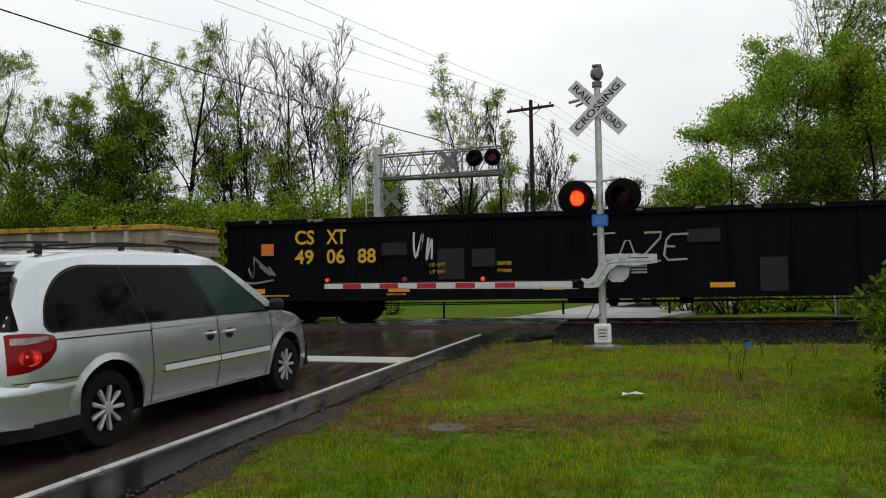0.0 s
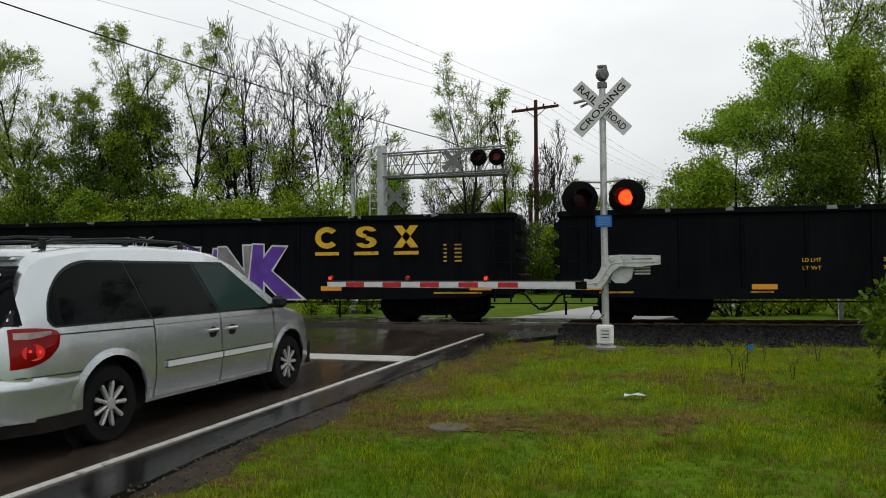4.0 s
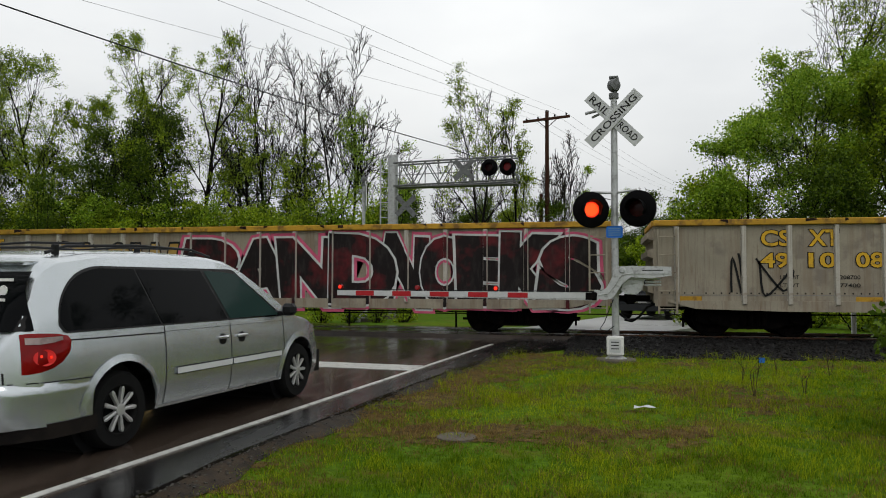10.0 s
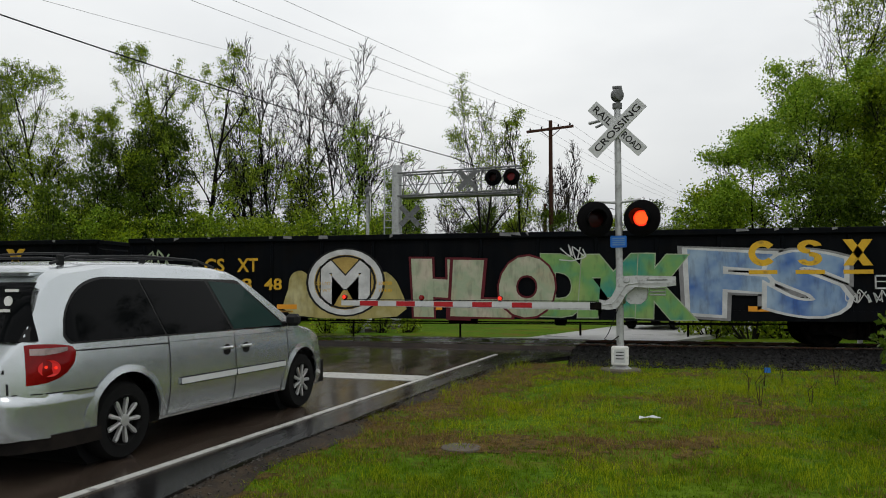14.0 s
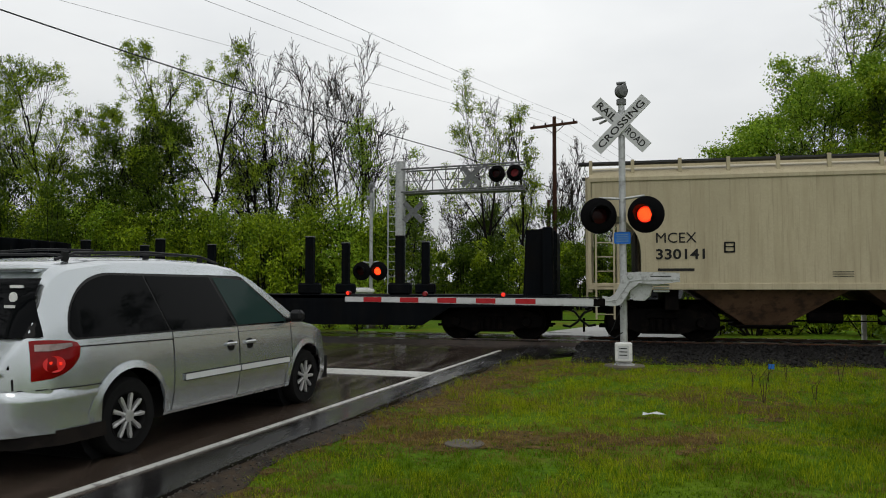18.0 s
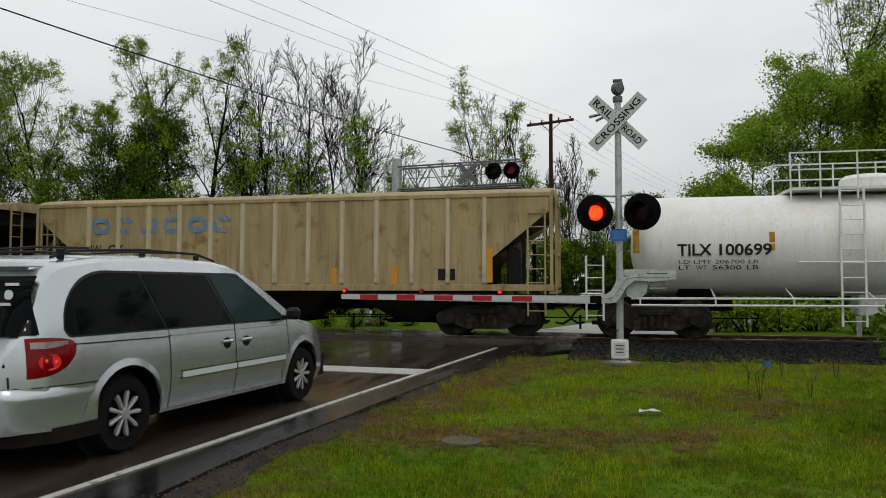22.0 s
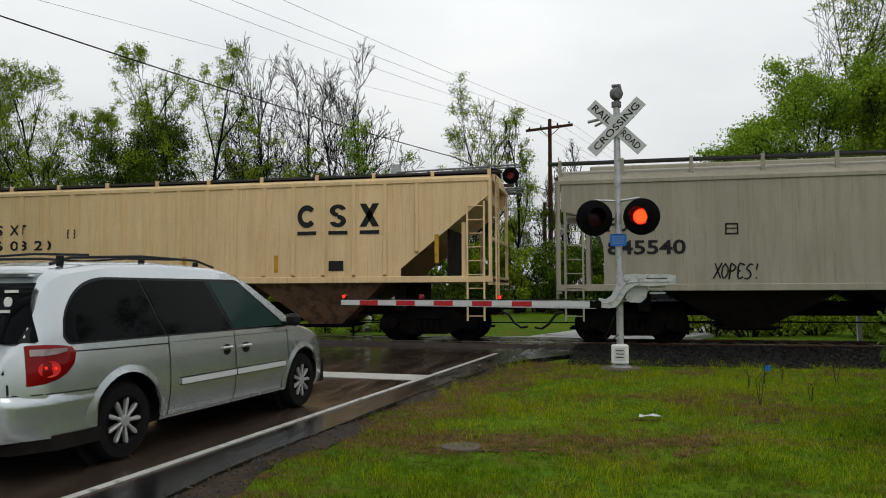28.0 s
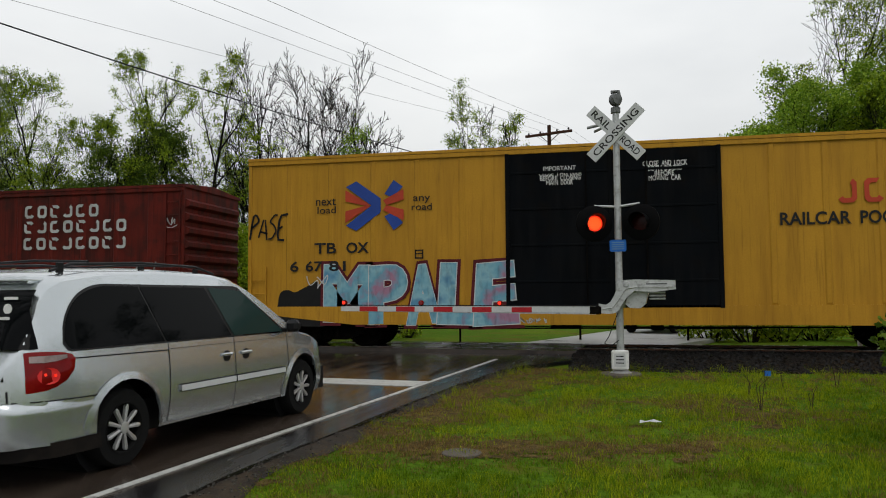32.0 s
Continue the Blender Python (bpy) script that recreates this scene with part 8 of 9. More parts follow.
def quarter(t):
    """The side glass behind the sliding door: its rear edge leans forward in one long curve."""
    t = 0.35 * t + 0.65 * t * t
    x = -2.085 + 1.115 * t
    back = 0.19 * max(0.0, (t - 0.4) / 0.6)
    low = 1.012 + 0.06 * max(0.0, 1 - (x + 2.085) / 0.05) ** 2
    return (x, low, x - back, max(low + 0.01, 1.012 + 0.493 * bow((x + 2.085) / 0.58)))


def surround(t):
    x = -2.105 + 3.25 * (0.5 * t + 0.5 * t * t)
    low = 0.995 + 0.06 * max(0.0, 1 - (x + 2.105) / 0.05) ** 2
    top = 0.995 + 0.530 * bow((x + 2.105) / 0.58) if x < 0.36 else 1.525 - (x - 0.36) * 0.66
    return (x, low, x, max(low + 0.005, top))


for s in (-1, 1):
    pane("rear_quarter_window", quarter, "darkglass", van, s, nx=32)
    pane("sliding_door_window", lambda t: (-0.945 + 1.0 * t, 1.012, -1.135 + 0.93 * t, 1.503), "darkglass", van, s)
    pane("front_door_window", lambda t: (0.10 + 0.98 * t, 1.012, -0.15 + 0.56 * t, 1.500 - 0.03 * t * t), "greenglass", van, s)
    pane("window_surround", surround, "blackglass", van, s, 0.002, 60)
    pane("side_moulding", lambda t: (-0.80 + 0.87 * t, 0.545, -0.80 + 0.87 * t, 0.600), "moulding", van, s, 0.020, 10, 2)
    pane("side_moulding", lambda t: (0.095 + 0.96 * t, 0.545, 0.095 + 0.96 * t, 0.600), "moulding", van, s, 0.020, 10, 2)
    for z in (0.541, 0.604):
        pane("moulding_edge", lambda t, z=z: (-0.80 + 1.855 * t, z - 0.005, -0.80 + 1.855 * t, z + 0.005), "trim", van, s, 0.008, 10, 1)
    pane("rocker_trim", lambda t: (-1.03 + 2.10 * t, 0.262, -1.03 + 2.10 * t, 0.286), "chrome", van, s, 0.006, 8, 1)
    for x in (-0.94, 0.085, 1.14):
        pane("door_seam", lambda t, x=x: (x + 0.009 * t, 0.29, x + 0.009 * t, 0.995), "trim", van, s, 0.0025, 1, 8)
    pane("door_track", lambda t: (-2.05 + 1.11 * t, 0.938 - 0.012 * t, -2.05 + 1.11 * t, 0.948 - 0.012 * t), "trim", van, s, 0.003, 8, 1)
    pane("belt_crease", lambda t: (-0.93 + 2.2 * t, 0.938, -0.93 + 2.2 * t, 0.942), "trim", van, s, 0.002, 8, 1)
    for x in (-0.06, 0.28):
        hw = flank(x, 0.815)
        dh = part("door_handle", Shape().box(x - 0.09, x + 0.09, s * (hw + 0.015) - 0.014, s * (hw + 0.015) + 0.014, 0.812, 0.845, 0.012), "chrome", van)
        part("handle_recess", Shape().lathe([(0.005, -0.004), (0.062, -0.002), (0.062, 0.002), (0.005, 0.004)], 16).shifted(pose(x, s * (hw + 0.001), 0.805)), "trim", dh)
    # wheel arch lips
    for ax in (AX_R, AX_F):
        v, f = [], []
        for k in range(19):
            a = radians(-8 + 196 * k / 18)
            for r in (0.415, 0.475):
                x, z = ax + r * math.cos(a), TYRE + r * math.sin(a) * 0.98
                v.append((x, s * (flank(x, max(0.27, z)) + (0.022 if r < 0.45 else 0.006)), z))
        f = [(2 * k, 2 * k + 2, 2 * k + 3, 2 * k + 1) for k in range(18)]
        part("wheel_arch", Shape().add(v, f), "silver", van, smooth=40)
    # tail lamp wraps round the corner
    v, f = [], []
    cells = [(-2.025, 0.0), (-2.05, 0.0), (-2.11, 0.0), (-2.19, 0.0), (-2.28, 0.0), (-2.355, 0.0), (-2.40, 0.0)]
    def lamp_point(k, z, off):
        """A point of the lamp, which wraps from the flank round the corner to the back."""
        x, inward = cells[k]
        return (x - off * (k > 3), s * (flank(max(x, -2.47), z) + off * (k < 5) + inward), z)

    lo = [0.925, 0.845, 0.785, 0.745, 0.722, 0.712, 0.712]
    hi = [0.945, 0.978, 0.993, 1.002, 1.008, 1.008, 1.004]
    v = [lamp_point(k, lo[k] + (hi[k] - lo[k]) * j / 5, 0.022 if 0 < k < 6 and 0 < j < 5 else 0.008) for k in range(7) for j in range(6)]
    tl = part("tail_lamp", Shape().add(v, [(i * 6 + j, (i + 1) * 6 + j, (i + 1) * 6 + j + 1, i * 6 + j + 1) for i in range(6) for j in range(5)]), "tail_dark", van, "red tail lamp, lit", smooth=80)
    v = [lamp_point(k, z, 0.028) for k, lo_z in ((2, 0.952), (3, 0.936), (4, 0.928), (5, 0.93)) for z in (lo_z, 0.978)]
    part("reverse_lens", Shape().add(v, [(2 * i, 2 * i + 2, 2 * i + 3, 2 * i + 1) for i in range(3)]), "tail_clear", tl, smooth=80)
    oval = [(-2.265 + 0.085 * math.cos(a), 0.828 + 0.062 * math.sin(a)) for a in np.arange(0, 6.2, 0.42)]
    part("brake_lens", Shape().add([(x, s * (flank(x, z) + 0.028), z) for x, z in oval], [tuple(range(len(oval)))]), "tail_red", tl)
    for x, z in ((-2.30, 0.84), (-2.225, 0.83)):
        part("bulb", Shape().lathe([(0.002, -0.004), (0.011, -0.004), (0.011, 0.004), (0.002, 0.004)], 10).shifted(pose(x, s * (flank(x, z) + 0.033), z)), "lit", tl)
    # roof rail
    rr = part("roof_rail", Shape().tube([(-1.95, s * 0.60, 1.625), (-1.75, s * 0.60, 1.685), (-0.9, s * 0.60, 1.728), (-0.1, s * 0.60, 1.718), (0.2, s * 0.60, 1.655)], [0.014, 0.013, 0.013, 0.013, 0.012], 8), "trim", van, smooth=40)
    for x in (-1.85, -0.9, -0.1):
        part("rail_foot", Shape().box(x - 0.035, x + 0.035, s * 0.60 - 0.013, s * 0.60 + 0.016, 1.61, 1.70, 0.008), "trim", rr)
    # mirror
    mr = part("mirror", Shape().box(1.04, 1.17, s * 1.06 - 0.085, s * 1.06 + 0.085, 1.0, 1.14, 0.04), "trim", van)
    part("mirror_arm", Shape().box(1.06, 1.15, min(s * 0.90, s * 1.0), max(s * 0.90, s * 1.0), 1.0, 1.05, 0.01), "trim", mr)
for x in (-1.55, -0.45):
    part("roof_cross_bar", Shape().tube([(x, -0.60, 1.715), (x, 0, 1.735), (x, 0.60, 1.715)], 0.011, 8), "trim", van)
# the back: window, plate recess, bumper, badge and sticker bars
def rear_x(y, z):
    """Where the van's back surface lies at a place across it and a height."""
    x = -2.53
    while x < -1.9 and (lerp_table(TOP, x) - 0.03 < z or flank(x, z) < y):
        x += 0.005
    return x


v = [(rear_x(abs(t) * (0.895 - 0.33 * (z - 1.03)), z) - 0.045, t * (0.905 - 0.33 * (z - 1.03)), z) for z in np.linspace(1.03, 1.47, 7) for t in np.linspace(-1, 1, 17)]
part("rear_window", Shape().add(v, [(r * 17 + k, r * 17 + k + 1, (r + 1) * 17 + k + 1, (r + 1) * 17 + k) for r in range(6) for k in range(16)]), "darkglass", van, smooth=50)
for z, w, y in ((1.395, 0.13, -0.60), (1.245, 0.10, -0.62)):
    xx = rear_x(0.6, z) - 0.04
    part("sticker_bar", Shape().box(xx - 0.018, xx - 0.010, y - w / 2, y + w / 2, z, z + 0.022), "white", van, "white sticker")
part("sticker_bar", Shape().lathe([(0.005, -0.004), (0.04, -0.004), (0.04, 0.004), (0.005, 0.004)], 12, "x").shifted(pose(rear_x(0.6, 1.325) - 0.056, -0.61, 1.325)), "white", van, "white sticker")
part("high_brake_lamp", Shape().box(-2.235, -2.18, -0.2, 0.2, 1.50, 1.525, 0.008), "tail_red", van)
part("rear_spoiler", Shape().box(-2.22, -2.02, -0.66, 0.66, 1.52, 1.57, 0.02), "silver", van)
plan = [(-1.80, 0.004), (-2.05, 0.010), (-2.25, 0.016), (-2.40, 0.016), (-2.48, -0.010), (-2.54, -0.07), (-2.575, -0.18), (-2.595, -0.43), (-2.605, -0.8)]
ring_pts = [(x, -(flank(max(x, -2.4), 0.55) + d)) for x, d in plan]
ring_pts += [(x, -y) for x, y in reversed(ring_pts)]
# the bumper: a ledge above a crease, a hollow face below it, tucked under at the foot
BUMPER = ((0.315, 0.955), (0.40, 0.985), (0.48, 0.990), (0.550, 1.004), (0.578, 1.006), (0.622, 0.985), (0.642, 0.95))
v = []
for i, (x, y) in enumerate(ring_pts):
    for z, k in BUMPER:
        v.append((max(x * (0.985 if z < 0.3 else 1.0) * (1.0 if z < 0.66 else 0.99), -2.615), y * (k if x < -2.36 else max(k, 0.985)), z + (0.0 if x < -1.95 else 0.006)))
m = len(ring_pts)
part("rear_bumper", Shape().add(v, [(i * 7 + j, (i + 1) * 7 + j, (i + 1) * 7 + j + 1, i * 7 + j + 1) for i in range(m - 1) for j in range(6)]), "silver", van, smooth=50)
for s in (-1, 1):
    pane("bumper_seam", lambda t: (-2.47 + 0.68 * t, 0.643 - 0.01 * t, -2.47 + 0.68 * t, 0.651 - 0.01 * t), "trim", van, s, 0.004, 6, 1)
    pane("hatch_seam", lambda t: (-2.49 + 0.006 * t, 0.65, -2.49 + 0.006 * t, 0.73), "trim", van, s, 0.003, 1, 4)
# Dark strip added below the bumper: the underside's shade as a solid colour.
v = [(x * (0.975 + 0.01 * j), y * (1.0 if x > -2.36 else 0.97), z) for x, y in ring_pts for j, z in enumerate((0.22, 0.335))]
part("underside_shade", Shape().add(v, [(2 * i, 2 * i + 2, 2 * i + 3, 2 * i + 1) for i in range(m - 1)]), "under_dark", van, "dark strip added for the shaded underside below the bumper", smooth=50)
part("bumper_strip", Shape().box(-2.612, -2.595, -0.62, 0.62, 0.555, 0.60, 0.006), "trim", van)
part("plate", Shape().box(-2.540, -2.533, -0.16, 0.16, 0.80, 0.95), "white", van, "plain number plate")
part("badge", Shape().box(-2.542, -2.532, -0.74, -0.55, 0.75, 0.775), "chrome", van)
part("badge", Shape().box(-2.542, -2.532, -0.70, -0.58, 0.70, 0.722), "trim", van)
part("exhaust", Shape().tube([(-2.2, -0.55, 0.20), (-2.57, -0.55, 0.20)], 0.03, 10), "steel_dark", van)
# windscreen and front
nose = [(1.95, 0.006), (2.15, 0.012), (2.30, 0.014), (2.42, -0.02), (2.49, -0.10), (2.53, -0.24), (2.55, -0.5)]
nose = [(x, -(flank(min(x, 2.38), 0.5) + d)) for x, d in nose]
nose += [(x, -y) for x, y in reversed(nose)]
v = [(x * (0.985 if z < 0.3 else 1.0), y * k, z) for x, y in nose for z, k in ((0.22, 0.965), (0.32, 0.99), (0.44, 1.0), (0.54, 0.995), (0.60, 0.96))]
part("front_bumper", Shape().add(v, [(i * 5 + j, (i + 1) * 5 + j, (i + 1) * 5 + j + 1, i * 5 + j + 1) for i in range(len(nose) - 1) for j in range(4)]), "silver", van, smooth=50)
v = []
for x, z in ((0.42, 1.60), (0.70, 1.473), (1.0, 1.302), (1.34, 1.094)):
    for t in np.linspace(-1, 1, 7):
        v.append((x - 0.10 * t * t + 0.012, t * (0.62 + (1.60 - z) * 0.35), z + 0.012))
part("windscreen", Shape().add(v, [(r * 7 + k, r * 7 + k + 1, (r + 1) * 7 + k + 1, (r + 1) * 7 + k) for r in range(3) for k in range(6)]), "darkglass", van, smooth=50)
for s in (-1, 1):
    part("headlamp", Shape().box(2.10, 2.32, min(s * 0.50, s * 0.76), max(s * 0.52, s * 0.80), 0.64, 0.77, 0.04), "tail_clear", van)


def road_wheel(car, x, y, r, material_rim="alloy", spokes=9, width=0.215):
    """Tyre, rim and spokes under one part."""
    s = -1 if y < 0 else 1
    w = part("wheel", Shape().lathe([(r * 0.62, -width / 2), (r * 0.93, -width / 2), (r, -width * 0.36), (r, width * 0.36), (r * 0.93, width / 2), (r * 0.62, width / 2)], 36), "tyre", car, "black tyre on an alloy rim", smooth=40)
    w.matrix_basis = pose(x, y, r)
    f = s * width / 2
    part("rim", Shape().lathe([(r * 0.66, f * 1.0), (r * 0.645, f * 1.03), (r * 0.60, f * 0.9), (r * 0.57, f * 0.35), (0.03, f * 0.30), (0.03, -f * 0.2), (r * 0.62, -f * 0.2), (r * 0.66, f * 0.5)], 36), "rim_dark", w, smooth=40)
    part("rim_lip", Shape().lathe([(r * 0.63, f * 0.98), (r * 0.665, f * 0.99), (r * 0.66, f * 1.05), (r * 0.625, f * 1.04)], 36), "rim_dark", w, smooth=40)
    spoke = Shape()
    a0, a1, h0, h1 = 0.05, r * 0.60, r * 0.040, r * 0.066
    y0, y1 = f * 0.75, f * 1.03
    outline = [(a0, -h0), (a1 * 0.55, -h1 * 0.8), (a1 * 0.85, -h1), (a1 * 0.97, -h1 * 0.6), (a1, 0), (a1 * 0.97, h1 * 0.6), (a1 * 0.85, h1), (a1 * 0.55, h1 * 0.8), (a0, h0)]
    m = len(outline)
    spoke.add([(u, y0, w_) for u, w_ in outline] + [(u, y1 * 0.96, w_ * 0.85) for u, w_ in outline] + [(a0, y1, 0), (a1 * 0.9, y1, 0)],
              [tuple(range(m)), *[(i, (i + 1) % m, (i + 1) % m + m, i + m) for i in range(m)],
               (m, m + 1, m + 2, m + 3, 2 * m + 1, 2 * m), (m + 3, m + 4, 2 * m + 1), (m + 4, m + 5, 2 * m + 1), (m + 5, m + 6, m + 7, m + 8, 2 * m, 2 * m + 1), (m + 8, m, 2 * m)])
    me = fixed(spoke.mesh("spoke", material_rim))
    for k in range(spokes):
        sp = part("spoke", me, None, w)
        sp.rotation_euler = (0, 2 * math.pi * k / spokes, 0)
    part("hub_cap", Shape().lathe([(0.004, f * 0.7), (0.052, f * 0.7), (0.05, f * 1.06), (0.03, f * 1.1), (0.004, f * 1.1)], 16), material_rim, w, smooth=40)
    return w


MAT["rim_dark"] = surf("rim_shadow", (0.008, 0.008, 0.008), 0.6, 0.2, var=0.1)
for ax in (AX_R, AX_F):
    for s in (-1, 1):
        road_wheel(van, ax, s * 0.845, TYRE)

# ---- the dark car waiting beyond the crossing ----
suv = thing("sport_utility_car", "dark car waiting beyond the tracks", "car", at=pose(2.24, 29.80, 0.03, 0, 0, 248))
bs = Shape().prism([(-2.2, 0.32), (2.15, 0.32), (2.25, 0.55), (2.2, 0.88), (1.3, 1.02), (0.75, 1.62), (0.3, 1.72), (-1.8, 1.72), (-2.15, 1.45), (-2.25, 0.6)], -0.9, 0.9)
part("body", bs, "dark_green", suv, "black painted body")
part("windscreen", Shape().add([(1.28, -0.75, 1.06), (1.28, 0.75, 1.06), (0.80, 0.68, 1.60), (0.80, -0.68, 1.60)], [(0, 1, 2, 3)]).shifted(pose(0.02, 0, 0.01)), "darkglass", suv)
part("grille", Shape().box(2.2, 2.26, -0.5, 0.5, 0.6, 0.85, 0.02), "chrome", suv)
for s in (-1, 1):
    part("headlamp", Shape().box(2.12, 2.24, min(s * 0.58, s * 0.85), max(s * 0.58, s * 0.85), 0.68, 0.84, 0.03), "tail_clear", suv)
    part("side_window", Shape().box(-1.7, 0.6, s * 0.9 - 0.004, s * 0.9 + 0.004, 1.08, 1.55), "darkglass", suv)
    for ax in (-1.35, 1.4):
        road_wheel(suv, ax, s * 0.80, 0.37)

# ---- trees and shrubs ----
def leaf_mesh(name, points, size, material, rnd, droop=0.4):
    """Many small pointed leaves, one at each point."""
    n = len(points)
    P = np.array(points)
    g = np.random.default_rng(rnd.randrange(10 ** 6))
    d = g.normal(size=(n, 3))
    d[:, 2] -= droop
    d /= np.linalg.norm(d, axis=1)[:, None]
    u = np.cross(d, g.normal(size=(n, 3)))
    u /= np.linalg.norm(u, axis=1)[:, None] + 1e-9
    s = size * g.uniform(0.6, 1.35, size=(n, 1))
    V = np.stack([P, P + d * s * 0.5 + u * s * 0.33, P + d * s, P + d * s * 0.5 - u * s * 0.33], axis=1).reshape(-1, 3)
    me = bpy.data.meshes.new(name)
    me.vertices.add(4 * n)
    me.vertices.foreach_set("co", V.ravel())
    me.loops.add(4 * n)
    me.loops.foreach_set("vertex_index", np.arange(4 * n))
    me.polygons.add(n)
    me.polygons.foreach_set("loop_start", np.arange(n) * 4)
    me.update(calc_edges=True)
    me.materials.append(MAT[material])
    return me


def grow_tree(label, x, y, height, width, seed, leaves=5000, leaf="leaf", size=0.13, stems=1, ang=(0.5, 0.9), bark="bark", puff=0.2, clear=0.25, kids=(7, 5, 4, 3), up=0.25, thick=0.015, lean=0.0, name="tree", child=(0.45, 0.62), bend=0.10, twig=0.010):
    """A tapered trunk with side limbs, branches and twigs along it; leaves gather in clumps on the twigs."""
    wood, tips, limbs = Shape(), [], []
    last = len(kids)
    shrink = 1.0

    def limb(p, d, length, r, level):
        k = 6 if level == 0 else (4 if level < 3 else 3)
        pts, rad, q, v = [p], [r], p, d
        for i in range(k):
            v = (v + Vector((rnd.gauss(0, bend), rnd.gauss(0, bend), rnd.gauss(up * 0.3, 0.05)))).normalized()
            q = q + v * length / k
            pts.append(q)
            rad.append(max(twig, r * (1 - 0.72 * (i + 1) / k)))
        limbs.append((pts, rad, 7 if level == 0 else (5 if level == 1 else 3)))
        if level >= last - 1:
            tips.extend(pts[1:])
        if level >= last:
            return
        turn = rnd.uniform(0, 6.28)
        lo = clear if level == 0 else 0.22
        for c in range(kids[level]):
            f = lo + (0.99 - lo) * (c + rnd.random()) / kids[level]
            m = min(k - 1, int(f * k))
            at = pts[m].lerp(pts[m + 1], f * k - m)
            v = (pts[m + 1] - pts[m]).normalized()
            turn += 2.4 + rnd.uniform(-0.4, 0.4)
            w = rnd.uniform(*ang) * (1.15 - 0.45 * f)
            side = v.orthogonal().normalized()
            side.rotate(Matrix.Rotation(turn, 3, v))
            nd = (v * math.cos(w) + side * math.sin(w) + Vector((0, 0, up * 0.5))).normalized()
            limb(at, nd, length * shrink_at(level) * rnd.uniform(*child) * (1.2 - 0.55 * f), max(twig, rad[m] * rnd.uniform(0.48, 0.70)), level + 1)

    shrink_at = lambda level: shrink if level == 0 else 1.0
    for attempt in range(2):
        rnd = random.Random(seed)
        tips.clear()
        limbs.clear()
        for st in range(stems):
            a = 6.28 * st / stems + rnd.uniform(-0.5, 0.5)
            m = stems > 1
            d = Vector((0.16 * math.cos(a) * m + lean, 0.16 * math.sin(a) * m, 1)).normalized()
            limb(Vector((0.35 * math.cos(a) * m, 0.35 * math.sin(a) * m, -0.2)), d, height * rnd.uniform(0.85, 1.0), height * thick * rnd.uniform(0.85, 1.1) * (0.8 if m else 1), 0)
        zs, rs = sorted(q.z for q in tips), sorted(math.hypot(q.x - lean * q.z, q.y) for q in tips)
        kz, kr = height / zs[-max(1, len(zs) // 150)], width * 0.5 / rs[int(len(rs) * 0.94)]
        if kr > 0.7:
            break
        shrink = max(0.72, kr)
    for pts, rad, sides in limbs:
        wood.tube([(q.x * kr, q.y * kr, q.z * kz) for q in pts], rad, sides, caps=False)
    tips = [Vector((q.x * kr, q.y * kr, q.z * kz)) for q in tips]
    t = thing(name, label, "tree", at=pose(x, y, 0))
    part("trunk", wood.mesh("trunk", bark, 60), None, t)
    if leaves:
        pts = []
        while len(pts) < leaves:
            c = rnd.choice(tips)
            if noise.noise((c.x * 0.5 + seed, c.y * 0.5, c.z * 0.5)) < -0.08:
                continue
            sp = puff * rnd.uniform(0.5, 1.4)
            for _ in range(12):
                pts.append((c.x + rnd.gauss(0, sp), c.y + rnd.gauss(0, sp), c.z + rnd.gauss(0, sp * 0.6)))
        part("crown", leaf_mesh("crown", pts, size, leaf, rnd), None, t, "spring foliage")
    return t


def shrub(label, x, y, rx, ry, h, seed, leaves=4000, leaf="leaf", size=0.14, base=0.0, name="shrub", blobs_n=13):
    """Clumps of leaves on thin stems, uneven in outline, leafy to the ground."""
    rnd = random.Random(seed)
    stems, pts = Shape(), []
    blobs = []
    for k in range(blobs_n):
        a, r = rnd.uniform(0, 2 * math.pi), math.sqrt(rnd.random())
        c = Vector((rx * r * math.cos(a) * 0.8, ry * r * math.sin(a) * 0.8, h * (0.12 + 0.70 * (k + rnd.random()) / blobs_n) * (1 - 0.25 * r)))
        blobs.append((c, rnd.uniform(0.24, 0.42) * min(rx, ry, h) * 1.15))
        stems.tube([(c.x * 0.3, c.y * 0.3, -0.1), (c.x * 0.7, c.y * 0.7, c.z * 0.6), tuple(c + Vector((0, 0, blobs[-1][1] * 0.9)))], [0.03, 0.02, 0.006], 5)
    while len(pts) < leaves:
        c, r = rnd.choice(blobs)
        d = Vector((rnd.gauss(0, 1), rnd.gauss(0, 1), rnd.gauss(0, 1))).normalized() * r * rnd.uniform(0.3, 1.15) ** 0.6
        p = c + d
        if p.z > -0.05:
            pts.append(tuple(p))
    t = thing(name, label, "shrub", at=pose(x, y, base))
    part("stem", stems.mesh("stem", "bark", 60), None, t)
    part("foliage", leaf_mesh("foliage", pts, size, leaf, rnd), None, t)
    return t


